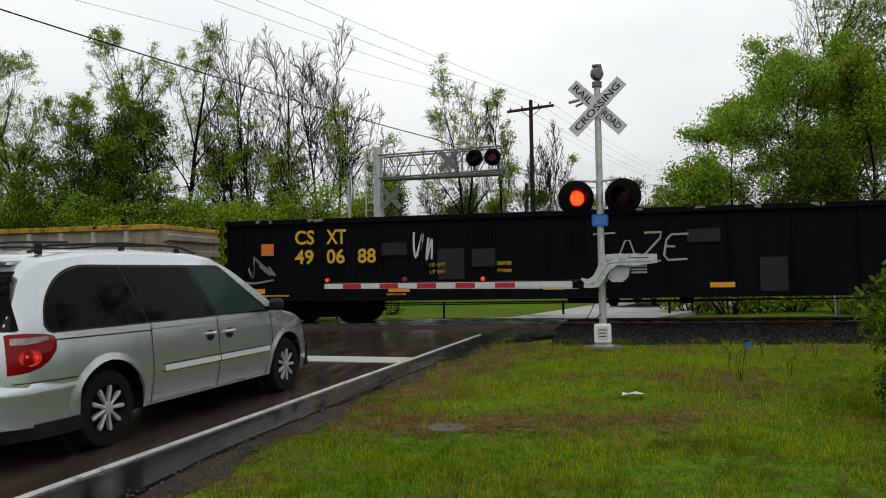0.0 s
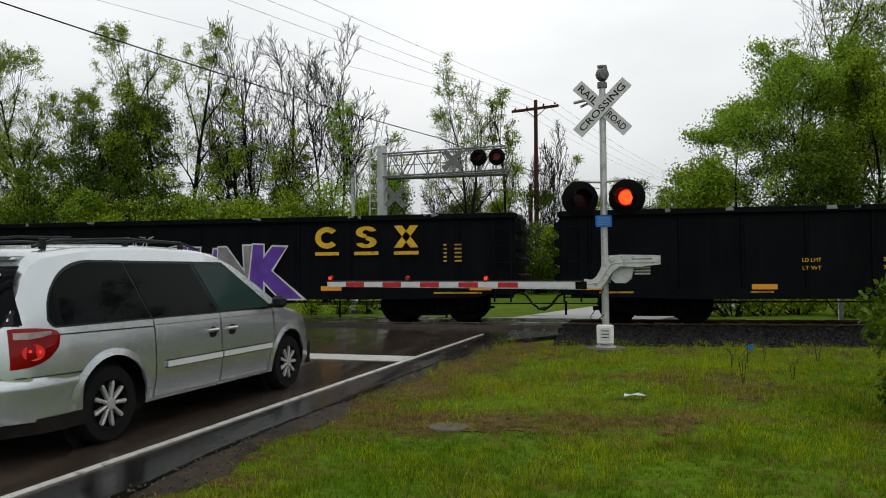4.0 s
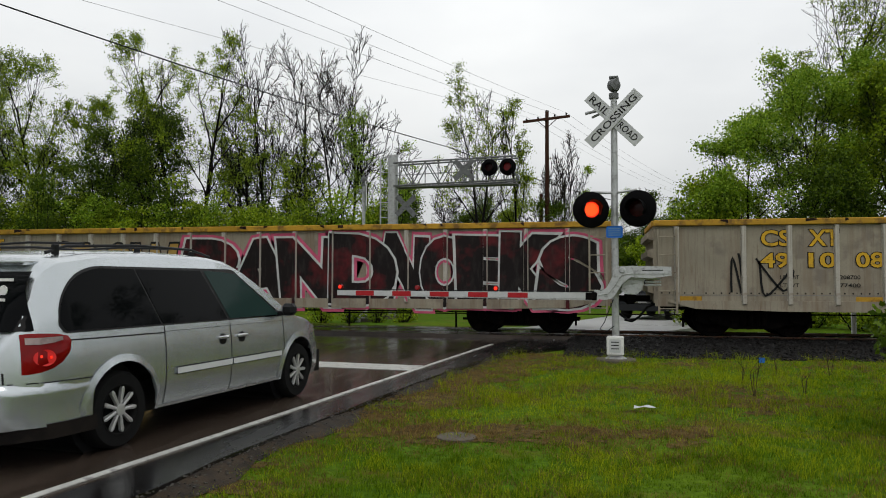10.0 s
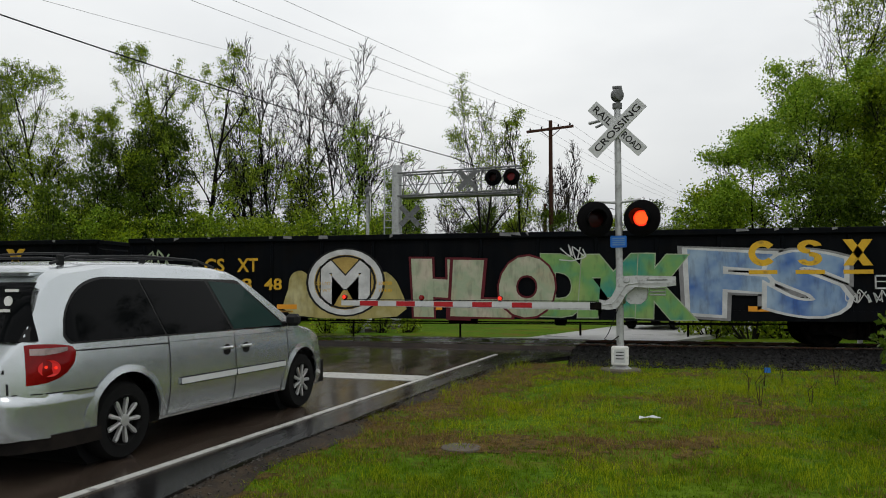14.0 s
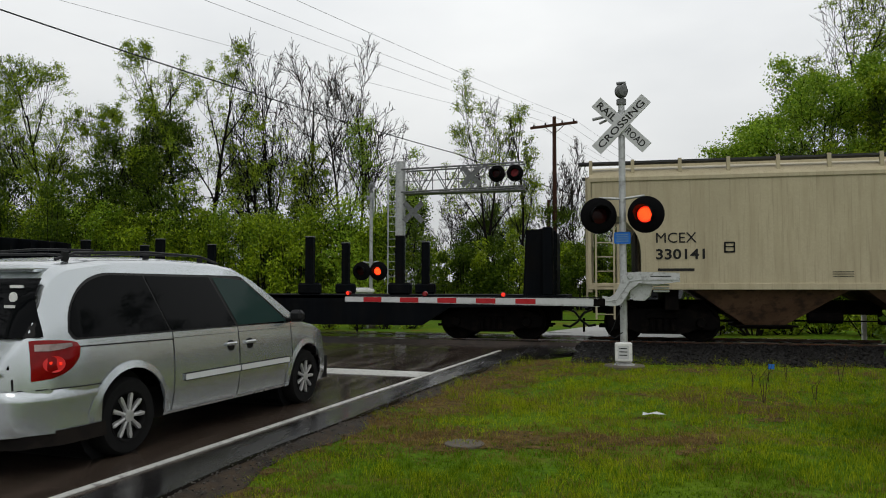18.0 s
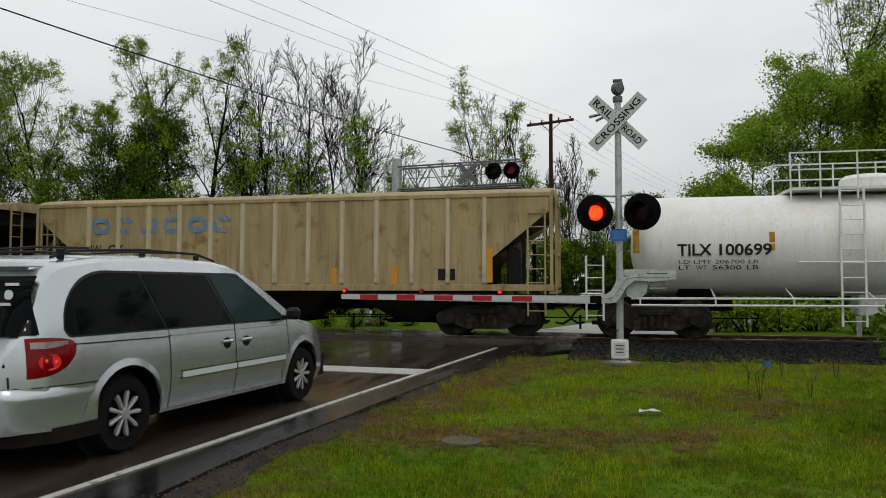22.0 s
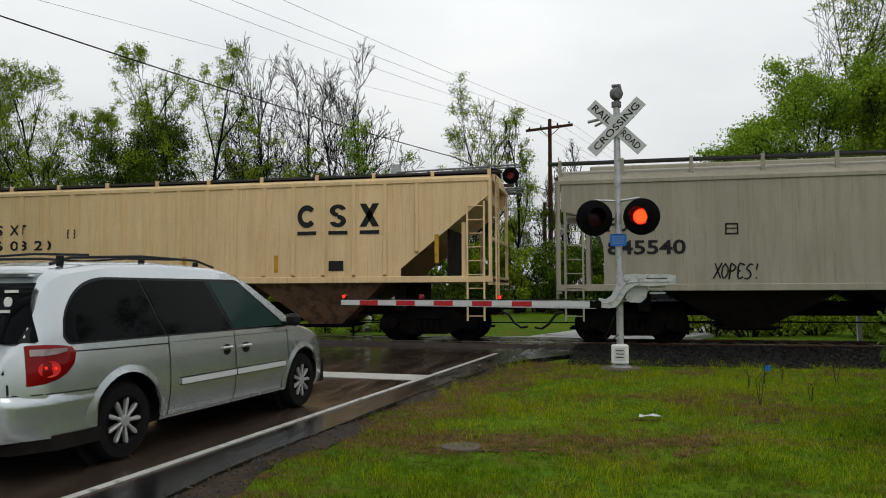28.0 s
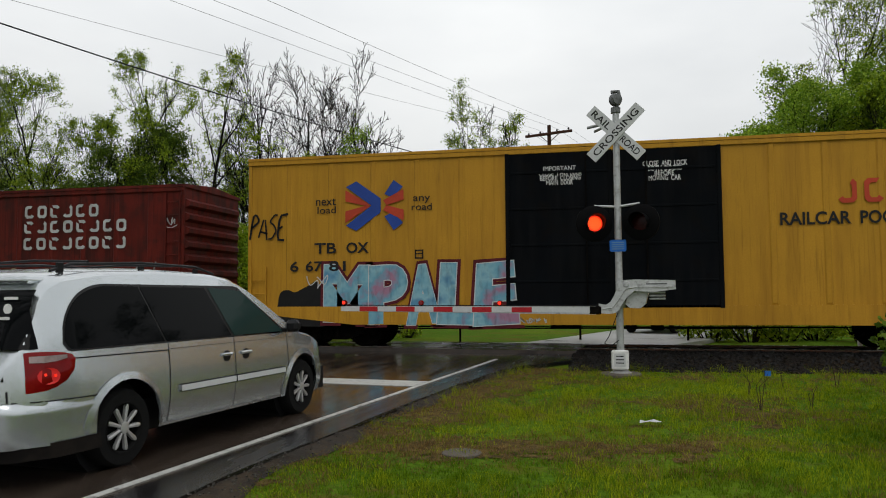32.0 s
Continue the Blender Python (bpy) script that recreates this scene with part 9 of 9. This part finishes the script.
# the wood behind the track: each kind of tree has its own habit
HABIT = {
    "broad": dict(ang=(0.6, 1.1), clear=0.12, up=0.14, puff=0.25, size=0.115, thick=0.011, kids=(8, 6, 4, 3), child=(0.5, 0.68)),
    "tall": dict(ang=(0.55, 1.0), clear=0.30, up=0.10, puff=0.17, size=0.10, kids=(8, 5, 4, 3), bend=0.15, thick=0.010),
    "bare": dict(ang=(0.40, 0.80), clear=0.20, up=0.06, puff=0.12, size=0.06, kids=(9, 6, 4, 3), twig=0.014, thick=0.0085, child=(0.48, 0.66), bend=0.07),
    "airy": dict(ang=(0.5, 0.95), clear=0.22, up=0.18, puff=0.15, size=0.095, kids=(9, 6, 4, 3), thick=0.010, child=(0.5, 0.68)),
}
SAY = {"leaf": "leafy green tree in the roadside wood", "leaf_dark": "dark dense tree wrapped in climbing leaves", "leaf_new": "tree with fresh yellow-green spring leaves", "bud": "nearly bare tree just coming into bud"}


def wood_row(rows, seed):
    for k, (x, y, h, w, lf, n, habit, stems, bk, lean) in enumerate(rows):
        w *= {"bare": 1.25, "tall": 1.3, "airy": 1.1}.get(habit, 1.0)
        grow_tree(SAY[lf], x, y, h, w, seed + k, int(n * 1.5), lf, stems=stems, bark=bk, lean=lean, **HABIT[habit])


wood_row((
    (-34.0, 41, 15.4, 8.5, "leaf", 13000, "airy", 1, "bark", 0), (-38.6, 42, 14.6, 7.0, "leaf", 11000, "airy", 1, "bark", 0), (-30.6, 42.5, 13.0, 5.0, "leaf", 11000, "airy", 1, "bark", 0),
    (-22.4, 40, 15.6, 6.0, "leaf", 6000, "tall", 1, "bark", -0.10), (-24.4, 39.5, 16.2, 5.6, "leaf", 6500, "tall", 1, "bark", -0.05), (-20.4, 40.5, 12.4, 4.6, "leaf", 4000, "tall", 1, "bark", 0.06),
    (-27.4, 39, 12.6, 5.6, "leaf", 9000, "broad", 1, "bark", 0), (-24.8, 38, 11.4, 6.2, "leaf_dark", 15000, "broad", 1, "bark", 0), (-28.2, 38, 10.4, 5.0, "leaf_dark", 11000, "broad", 1, "bark", 0),
    (-32.0, 38.5, 9.6, 5.6, "leaf", 9000, "broad", 1, "bark", 0), (-36.4, 38.5, 10.0, 6.4, "leaf_dark", 9000, "broad", 1, "bark", 0), (-20.8, 41.5, 11.0, 2.6, "leaf_dark", 3000, "tall", 1, "bark", 0)), 100)
wood_row((
    (-20.0, 43, 16.4, 6.0, "bud", 500, "bare", 1, "bark", 0), (-17.9, 43.6, 16.8, 6.4, "bud", 600, "bare", 1, "bark", 0), (-15.2, 43, 16.2, 6.8, "bud", 2200, "bare", 2, "bark", 0),
    (-13.0, 42, 11.6, 3.8, "leaf_new", 3600, "tall", 1, "bark", 0), (-11.8, 41.5, 9.6, 2.6, "leaf_new", 2600, "tall", 1, "bark", 0), (-15.6, 41, 9.8, 4.2, "leaf", 4200, "tall", 1, "bark", 0), (-18.6, 42, 8.6, 3.4, "leaf_dark", 3600, "tall", 1, "bark", 0),
    (-22.0, 44, 9.5, 5.0, "leaf_dark", 6000, "broad", 1, "bark", 0), (-12.1, 47, 7.4, 2.2, "leaf_dark", 4000, "broad", 1, "bark", 0)), 130)
wood_row((
    (-7.2, 46, 14.8, 4.6, "leaf", 6500, "tall", 2, "bark", 0), (-5.4, 46.5, 12.4, 2.6, "leaf", 2600, "tall", 1, "bark", 0), (-14.6, 66, 10.2, 5.0, "bud", 1000, "bare", 2, "bark_grey", 0), (-11.2, 68, 10.6, 5.0, "bud", 900, "bare", 2, "bark_grey", 0),
    (-9.6, 64, 8.0, 4.0, "leaf_dark", 3000, "broad", 1, "bark", 0), (-3.9, 54, 9.8, 2.6, "bud", 900, "bare", 1, "bark_grey", 0), (-2.1, 52, 11.4, 2.8, "bud", 1100, "bare", 1, "bark_grey", 0), (-0.8, 52, 9.0, 2.8, "leaf_new", 1700, "tall", 1, "bark", 0),
    (0.9, 57, 8.2, 3.0, "leaf_new", 1600, "tall", 1, "bark", 0), (5.4, 70, 8.8, 4.4, "leaf_dark", 4000, "broad", 1, "bark", 0), (2.4, 66, 6.0, 4.0, "leaf_dark", 2500, "broad", 1, "bark", 0), (-9.4, 53, 7.4, 4.2, "leaf_dark", 7000, "broad", 1, "bark", 0), (-5.9, 54, 7.0, 4.0, "leaf", 6000, "broad", 1, "bark", 0), (-2.9, 51, 6.6, 3.6, "leaf_dark", 6500, "broad", 1, "bark", 0), (0.3, 54, 7.0, 4.2, "leaf", 6500, "broad", 1, "bark", 0), (3.4, 52, 7.6, 4.2, "leaf_dark", 7500, "broad", 1, "bark", 0), (6.4, 50, 7.8, 4.2, "leaf_dark", 7000, "broad", 1, "bark", 0)), 160)

# the large trees beyond the track to the other side, and unseen trees added round the road
SAY = {"leaf": "large broad leafy green tree", "leaf_dark": "dark leafy tree, seen at the wood's edge or added out of view", "leaf_new": "broad tree in pale spring leaf", "bud": "tall thinly leaved tree over the others"}
HABIT["broad"].update(size=0.125, puff=0.30)
wood_row((
    (14.6, 40.5, 15.5, 7.5, "leaf", 17000, "broad", 1, "bark", 0), (10.3, 38.5, 12.4, 9.8, "leaf_new", 27000, "broad", 1, "bark", 0), (7.0, 37.5, 9.4, 6.4, "leaf_new", 15000, "broad", 1, "bark", 0), (12.6, 42, 18.4, 7.4, "leaf", 12000, "airy", 1, "bark", 0), (16.6, 42, 19.0, 7.0, "leaf", 11000, "airy", 1, "bark", 0),
    (12.8, 37, 11.0, 7.0, "leaf", 16000, "broad", 1, "bark", 0), (9.4, 35.5, 7.4, 6.5, "leaf_dark", 11000, "broad", 1, "bark", 0), (5.4, 37.5, 6.2, 3.8, "leaf", 6500, "broad", 1, "bark", 0), (17.2, 39, 13.5, 7.0, "leaf_dark", 12000, "broad", 1, "bark", 0)), 200)
# Out-of-view trees, added to darken reflections in the van's glass and wet road.
unseen_tree = grow_tree(SAY["leaf_dark"], 22, 36, 16, 9.0, 230, 12000, "leaf_dark", **HABIT["broad"])
for k, (x, y) in enumerate(((-19, -3), (-18.5, 4), (-19.5, 11), (-25, 7), (-17, -10), (-25, 0), (26, 31), (29, 25), (31, 18), (33, 11), (34, 3), (21, 41), (28, 37))):
    copy_thing(unseen_tree, pose(x, y, 0, 0, 0, 51 * k))

# undergrowth along both sides
rnd = random.Random(5)
for k in range(34):
    x = -41 + k * 0.93 + rnd.uniform(-0.3, 0.3)
    shrub("dense green undergrowth beside the track", x, rnd.uniform(34.5, 37), rnd.uniform(1.3, 2.0), rnd.uniform(1.2, 1.7), rnd.uniform(6.2, 8.2) * (1.15 if x < -22 else 1.0), 300 + k, 5200, ("leaf", "leaf_dark", "leaf", "leaf_new")[k % 4], 0.135, blobs_n=26)
for k in range(24):
    x = -46 + k * 1.45 + rnd.uniform(-0.4, 0.4)
    shrub("dark thicket deeper in the wood", x, rnd.uniform(45, 49), rnd.uniform(1.6, 2.2), 1.5, rnd.uniform(6.6, 8.6) * (1.1 if x < -24 else 0.95), 420 + k, 3000, ("leaf_dark", "leaf_dark", "leaf")[k % 3], 0.16, blobs_n=18)
for k in range(20):
    x = -10 + k * 0.85
    shrub("low green undergrowth behind the road", x, rnd.uniform(43, 47), 1.3, 1.2, rnd.uniform(4.6, 6.6), 340 + k, 3400, ("leaf", "leaf_dark", "leaf_dark")[k % 3], 0.15)
for k in range(16):
    x = 4.2 + k * 0.85
    shrub("green bushes under the large trees", x, rnd.uniform(31, 36), rnd.uniform(1.2, 1.8), 1.4, rnd.uniform(2.4, 4.8), 360 + k, 2400, ("leaf_dark", "leaf", "leaf_dark")[k % 3], 0.15)
for k in range(9):
    shrub("low leafy weeds behind the track", 3.3 + k * 1.1, rnd.uniform(24.5, 27), 1.2, 0.9, rnd.uniform(0.9, 1.5), 440 + k, 1500, "leaf", 0.11)
for k in range(4):
    shrub("low leafy weeds behind the track", -9.6 + k * 0.9, 25.2 + 0.3 * k, 0.6, 0.6, rnd.uniform(0.4, 0.8), 386 + k, 600, "leaf", 0.09)
# the shrub beside the camera
shrub("dark green shrub close to the camera", 3.23, 7.73, 0.6, 0.8, 1.95, 400, 5200, "leaf_dark", 0.07, -0.05)
shrub("dark green shrub close to the camera", 4.15, 9.50, 0.8, 0.9, 1.9, 401, 4200, "leaf_dark", 0.07, -0.05)

# ---- grass, weeds, stones and litter on the verge ----
def verge_left(y):
    """The asphalt's ragged edge, by distance."""
    a = (y - LINE_0.y) / ROAD_DIR.y
    return float(np.interp(a, ALONG, wob)) * ROAD_RIGHT.x + LINE_0.x + ROAD_DIR.x * a


MAT["mud"] = surf("muddy_soil", (0.035, 0.023, 0.012), 0.8, var=0.6, scale=3.0, fine=60, bump=0.9, dirt_or_glint=(0.012, 0.009, 0.006), amount=0.5, spec=0.3)
ys = [3.6 + 0.2 * k for k in range(58)]
mud_l = [(verge_left(y) - 0.03, y) for y in ys]
mud_w = [0.20 + 0.30 * noise.noise((y * 0.8, 4.4, 0)) + 0.10 * noise.noise((y * 3.1, 1.4, 0)) for y in ys]
mud = Shape()
mud.add([(x, y, 0.002) for x, y in mud_l] + [(x + max(0.08, w), y, ground_z(x + max(0.08, w), y) + 0.012) for (x, y), w in zip(mud_l, mud_w)],
        [(i, len(ys) + i, len(ys) + i + 1, i + 1) for i in range(len(ys) - 1)])
solid("soil_strip", mud, "mud", "bare muddy soil along the asphalt", "soil", kind="structure", fix=False)


def dry(x, y):
    """How dry and brown the verge is: along the asphalt, across a worn band, and in a patch farther back."""
    d = x - verge_left(y)
    edge = 0.95 * math.exp(-(d / (0.55 + 0.07 * y)) ** 2) * min(1, max(0.45, (y - 4.5) / 3.0))
    worn = 0.72 * math.exp(-((y - 7.5 - 0.12 * x) / 0.75) ** 2) * min(1, max(0, (1.5 - x) / 0.8))
    far = 0.8 * math.exp(-((x - 1.6) / 1.5) ** 2 - ((y - 10.3) / 1.2) ** 2) + 0.5 * math.exp(-((y - 14.2) / 0.8) ** 2)
    return max(edge, worn, far) + 0.55 * noise.noise((x * 0.9, y * 0.9, 2.0)) + 0.3 * noise.noise((x * 2.7, y * 2.7, 5.0))


def tufts(name, label, count, per, heights, width, spread, material, seed, keep, near=3.8, far=15.6, flop=0.45):
    """Tufts of blades: each tuft has its own height and lean."""
    g = np.random.default_rng(seed)
    C = []
    while len(C) < count:
        y = near + (far - near) * g.random() ** 1.5
        x = verge_left(y) + 0.04 + (5.6 + y * 0.5) * g.random()
        if x > 0.72 * y + 1.0 or x - verge_left(y) < 0.02 + 0.30 * noise.noise((y * 0.8, 4.4, 0)) + 0.25 * g.random() ** 2:
            continue
        k = noise.noise((x * 1.3, y * 1.3, seed * 0.37))
        if keep(x, y, dry(x, y), k, g.random()):
            C.append((x, y, ground_z(x, y), g.uniform(*heights) * (1 + 0.7 * k)))
    C = np.repeat(np.array(C), per, axis=0)
    n = len(C)
    ang = g.uniform(0, 2 * math.pi, n)
    r = spread * np.sqrt(g.random(n))
    bx, by, bz, h = C[:, 0] + r * np.cos(ang), C[:, 1] + r * np.sin(ang), C[:, 2], C[:, 3] * g.uniform(0.45, 1.15, n)
    tilt = np.stack([np.cos(ang), np.sin(ang)], 1) * (r / spread)[:, None] * 0.5 + g.normal(0, flop, (n, 2))
    w, turn = width * g.uniform(0.6, 1.4, n), g.uniform(0, 2 * math.pi, n)
    dx, dy = np.cos(turn) * w, np.sin(turn) * w
    mx, my, mz = bx + tilt[:, 0] * h * 0.35, by + tilt[:, 1] * h * 0.35, bz + h * 0.6
    P = np.stack([np.stack([bx - dx, by - dy, bz - 0.012], 1), np.stack([bx + dx, by + dy, bz - 0.012], 1),
                  np.stack([mx + dx * 0.7, my + dy * 0.7, mz], 1), np.stack([mx - dx * 0.7, my - dy * 0.7, mz], 1),
                  np.stack([bx + tilt[:, 0] * h, by + tilt[:, 1] * h, bz + h * 0.95], 1)], axis=1).reshape(-1, 3)
    me = bpy.data.meshes.new(name)
    me.vertices.add(5 * n)
    me.vertices.foreach_set("co", P.ravel())
    me.loops.add(7 * n)
    me.loops.foreach_set("vertex_index", (np.arange(n)[:, None] * 5 + np.array([0, 1, 2, 3, 3, 2, 4])[None, :]).ravel())
    me.polygons.add(2 * n)
    me.polygons.foreach_set("loop_start", (np.arange(n)[:, None] * 7 + np.array([0, 4])[None, :]).ravel())
    me.update(calc_edges=True)
    me.materials.append(MAT[material])
    return tagged(new(name, me), label, "grass", kind="stuff")


MAT["thatch"] = surf("dead_thatch", (0.125, 0.088, 0.030), 0.9, var=0.45, scale=5.0, fine=70, bump=0.9, dirt_or_glint=(0.035, 0.024, 0.012), amount=0.45, spec=0.05)
cell, thatch = 0.09, Shape()
for i in range(100):
    for j in range(118):
        x, y = -3.2 + i * cell, 4.9 + j * cell
        if x > verge_left(y) and dry(x, y) + 0.25 * noise.noise((x * 6, y * 6, 1.0)) + 0.55 * noise.noise((x * 2.1, y * 2.1, 4.0)) > 0.66:
            c = [(x + u * cell + 0.03 * noise.noise((x * 9 + u, y * 9 + w, 2)), y + w * cell + 0.03 * noise.noise((x * 9 + u, y * 9 + w, 8))) for u, w in ((0, 0), (1.15, 0), (1.15, 1.15), (0, 1.15))]
            thatch.add([(u, w, ground_z(u, w) + 0.007 + 0.004 * ((i * 7 + j * 3) % 5) / 5) for u, w in c], [(0, 1, 2, 3)])
solid("soil_patch", thatch, "thatch", "brown dead thatch and bare soil in the verge", "soil", kind="structure", fix=False)
tufts("grass", "lush dark green grass on the verge", 9000, 16, (0.03, 0.065), 0.0022, 0.06, "blade_green", 11, lambda x, y, d, k, r: r < 1.10 - 1.15 * d and (y < 7.6 or x > 0.28 * y - 0.4 or r < 0.25))
tufts("grass", "yellow-green spring grass on the verge", 7500, 13, (0.03, 0.085), 0.0022, 0.07, "blade", 12, lambda x, y, d, k, r: r < 0.95 - 0.72 * d and (y > 7.2 or k > 0.1 or x - verge_left(y) < 0.8))
tufts("grass", "taller yellow-green grass tufts on the verge", 900, 12, (0.07, 0.17), 0.002, 0.05, "blade", 14, lambda x, y, d, k, r: k > 0.12 and y > 8.5, flop=0.3)
tufts("dry_grass", "straw-coloured dead grass on the verge", 9000, 9, (0.02, 0.07), 0.0024, 0.07, "straw", 13, lambda x, y, d, k, r: r < 0.1 + 0.9 * d, flop=0.9)


def scatter(name, label, category, count, size, place, material, seed, flat=0.7):
    """Small angular stones, joined because nobody could count them."""
    g = random.Random(seed)
    V, F = [], []
    base = [(1, 0, 0), (-1, 0, 0), (0, 1, 0), (0, -1, 0), (0, 0, 1), (0, 0, -1)]
    tri = [(0, 2, 4), (2, 1, 4), (1, 3, 4), (3, 0, 4), (2, 0, 5), (1, 2, 5), (3, 1, 5), (0, 3, 5)]
    for _ in range(count):
        p = place(g)
        s = g.uniform(*size)
        rot = Euler((g.uniform(0, 6), g.uniform(0, 6), g.uniform(0, 6))).to_matrix()
        k = len(V)
        for b in base:
            q = rot @ (Vector(b) * s * g.uniform(0.6, 1.2))
            V.append((p[0] + q.x, p[1] + q.y, p[2] + q.z * flat))
        F += [tuple(i + k for i in t) for t in tri]
    me = bpy.data.meshes.new(name)
    me.from_pydata(V, [], F)
    me.materials.append(MAT[material])
    return tagged(new(name, me), label, category, kind="stuff")


def bed_place(g):
    x = g.uniform(-0.7, 15)
    y = g.uniform(15.2 + 0.5 * noise.noise((x * 0.6, 9, 0)), 19.0)
    z = float(np.interp(y - TRACK_Y, (-4.9, -3.2, -1.75, -0.9), (-0.10, -0.02, 0.03, 0.035)))
    return x, y, z + 0.005


# The sparse pale specks are glints on wet stone, put into the colour.
MAT["stone_mix"] = surf("ballast_mix", (0.006, 0.0056, 0.0054), 0.45, var=0.9, scale=22, dirt_or_glint=(0.09, 0.085, 0.08), amount=0.03, bump=0, spec=0.12)
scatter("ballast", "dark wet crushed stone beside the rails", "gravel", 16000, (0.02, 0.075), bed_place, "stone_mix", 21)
MAT["gravel_mix"] = surf("gravel_mix", (0.07, 0.064, 0.056), 0.6, var=0.8, scale=22, dirt_or_glint=(0.02, 0.018, 0.016), amount=0.4, bump=0, spec=0.12)
scatter("gravel", "loose gravel along the asphalt's edge", "gravel", 2600, (0.004, 0.017), lambda g: (lambda y: (verge_left(y) + abs(g.gauss(0, 0.14)) - 0.02, y, 0.0 if g.random() < 0.4 else -0.05))(g.uniform(3.8, 15.5)), "gravel_mix", 22)

mh = thing("manhole_cover", "flat grey cover set in the grass", "cover", at=pose(-1.33, 7.01, -0.088))
part("lid", Shape().lathe([(0.02, 0.0), (0.19, 0.0), (0.19, 0.03), (0.18, 0.036), (0.02, 0.04)], 24, "z"), "concrete", mh)
lit = thing("litter", "crumpled pale litter in the grass", "litter", at=pose(0.49, 8.79, -0.03))
part("scrap", Shape().add([(-0.13, -0.05, 0.01), (-0.02, -0.07, 0.035), (0.05, -0.02, 0.02), (0.15, -0.04, 0.03), (0.13, 0.05, 0.012), (0.03, 0.06, 0.04), (-0.06, 0.04, 0.02), (-0.12, 0.06, 0.03)], [(0, 1, 6, 7), (1, 2, 5, 6), (2, 3, 4, 5)]), "reflective", lit)
MAT["stalk"] = surf("dry_stalk", (0.06, 0.04, 0.025), 0.85, var=0.3, scale=6, bump=0)
for x, y, h, s in ((1.91, 10.21, 0.62, 1), (2.00, 11.59, 0.4, 2), (3.51, 12.81, 0.55, 3), (2.80, 13.14, 0.4, 4), (4.50, 13.14, 0.5, 5), (2.60, 10.60, 0.35, 6)):
    rnd = random.Random(s)
    w = Shape()
    for k in range(3):
        w.tube([(0, 0, -0.05), (rnd.uniform(-0.06, 0.06), rnd.uniform(-0.05, 0.05), h * 0.5), (rnd.uniform(-0.16, 0.16), rnd.uniform(-0.1, 0.1), h * rnd.uniform(0.7, 1))], [0.006, 0.0045, 0.002], 5)
    solid("dead_weed", w, "stalk", "dry brown weed stalks in the grass", "weed", "dead weeds").matrix_basis = pose(x, y, ground_z(x, y))
fl = thing("utility_flag", "small blue marker flag on a wire", "flag", at=pose(2.39, 12.41, -0.05))
part("wire", Shape().tube([(0, 0, 0), (0, 0, 0.28)], 0.004, 5), "steel_dark", fl)
part("flag", Shape().box(0, 0.09, -0.002, 0.002, 0.2, 0.28), "bluesign", fl)


# ---- what moves ----
def motions():
    # the train runs on evenly but for a short surge near the end
    for car, x0 in CARS:
        walk(car, [(t, pose(x0 - SPEED * t - (1.05 if t > 28.75 else 0.0), TRACK_Y, RAIL_Z)) for t in (k * 0.5 for k in range(65))])
    turn = math.degrees(SPEED / R_WHEEL)
    for w, x, e in WHEELS:
        # each wheelset rolls while it is before the camera
        a, b = max(0.0, (x - 13) / SPEED), min(32.0, (x + 17) / SPEED)
        a, b = math.floor(a * 30) / 30, math.ceil(b * 30) / 30
        if b <= a:
            continue
        rows = [] if a <= 0 else [(0, pose(e, 0, R_WHEEL))]
        k = 0
        while a + k / 30 <= b + 1e-6:
            rows.append((a + k / 30, pose(e, 0, R_WHEEL, 0, -(turn * k / 30) % 360, 0)))
            k += 1
        if b < 32:
            rows.append((32, rows[-1][1]))
        walk(w, rows)
    # the two lamps of each signal glow in turn: each lit disc comes forward through its dark lens
    for led, first in zip(near_lamps + far_lamps, (True, False, True, False)):
        rows, t = [], -0.5
        state = lambda t: (((t - 2.0) / 1.25 + 0.05) % 1.0 < 0.5) == first
        now = state(0)
        rows.append((0, pose(0, -0.045 if now else 0.0, 0)))
        for k in range(1, 961):
            nxt = state(k / 30)
            if nxt != now:
                rows.append(((k - 1) / 30, pose(0, -0.045 if now else 0.0, 0)))
                rows.append((k / 30, pose(0, -0.045 if nxt else 0.0, 0)))
                now = nxt
        rows.append((32, pose(0, -0.045 if now else 0.0, 0)))
        walk(led, [r for i, r in enumerate(rows) if i == 0 or r[0] > rows[i - 1][0] + 1e-6])


motions()
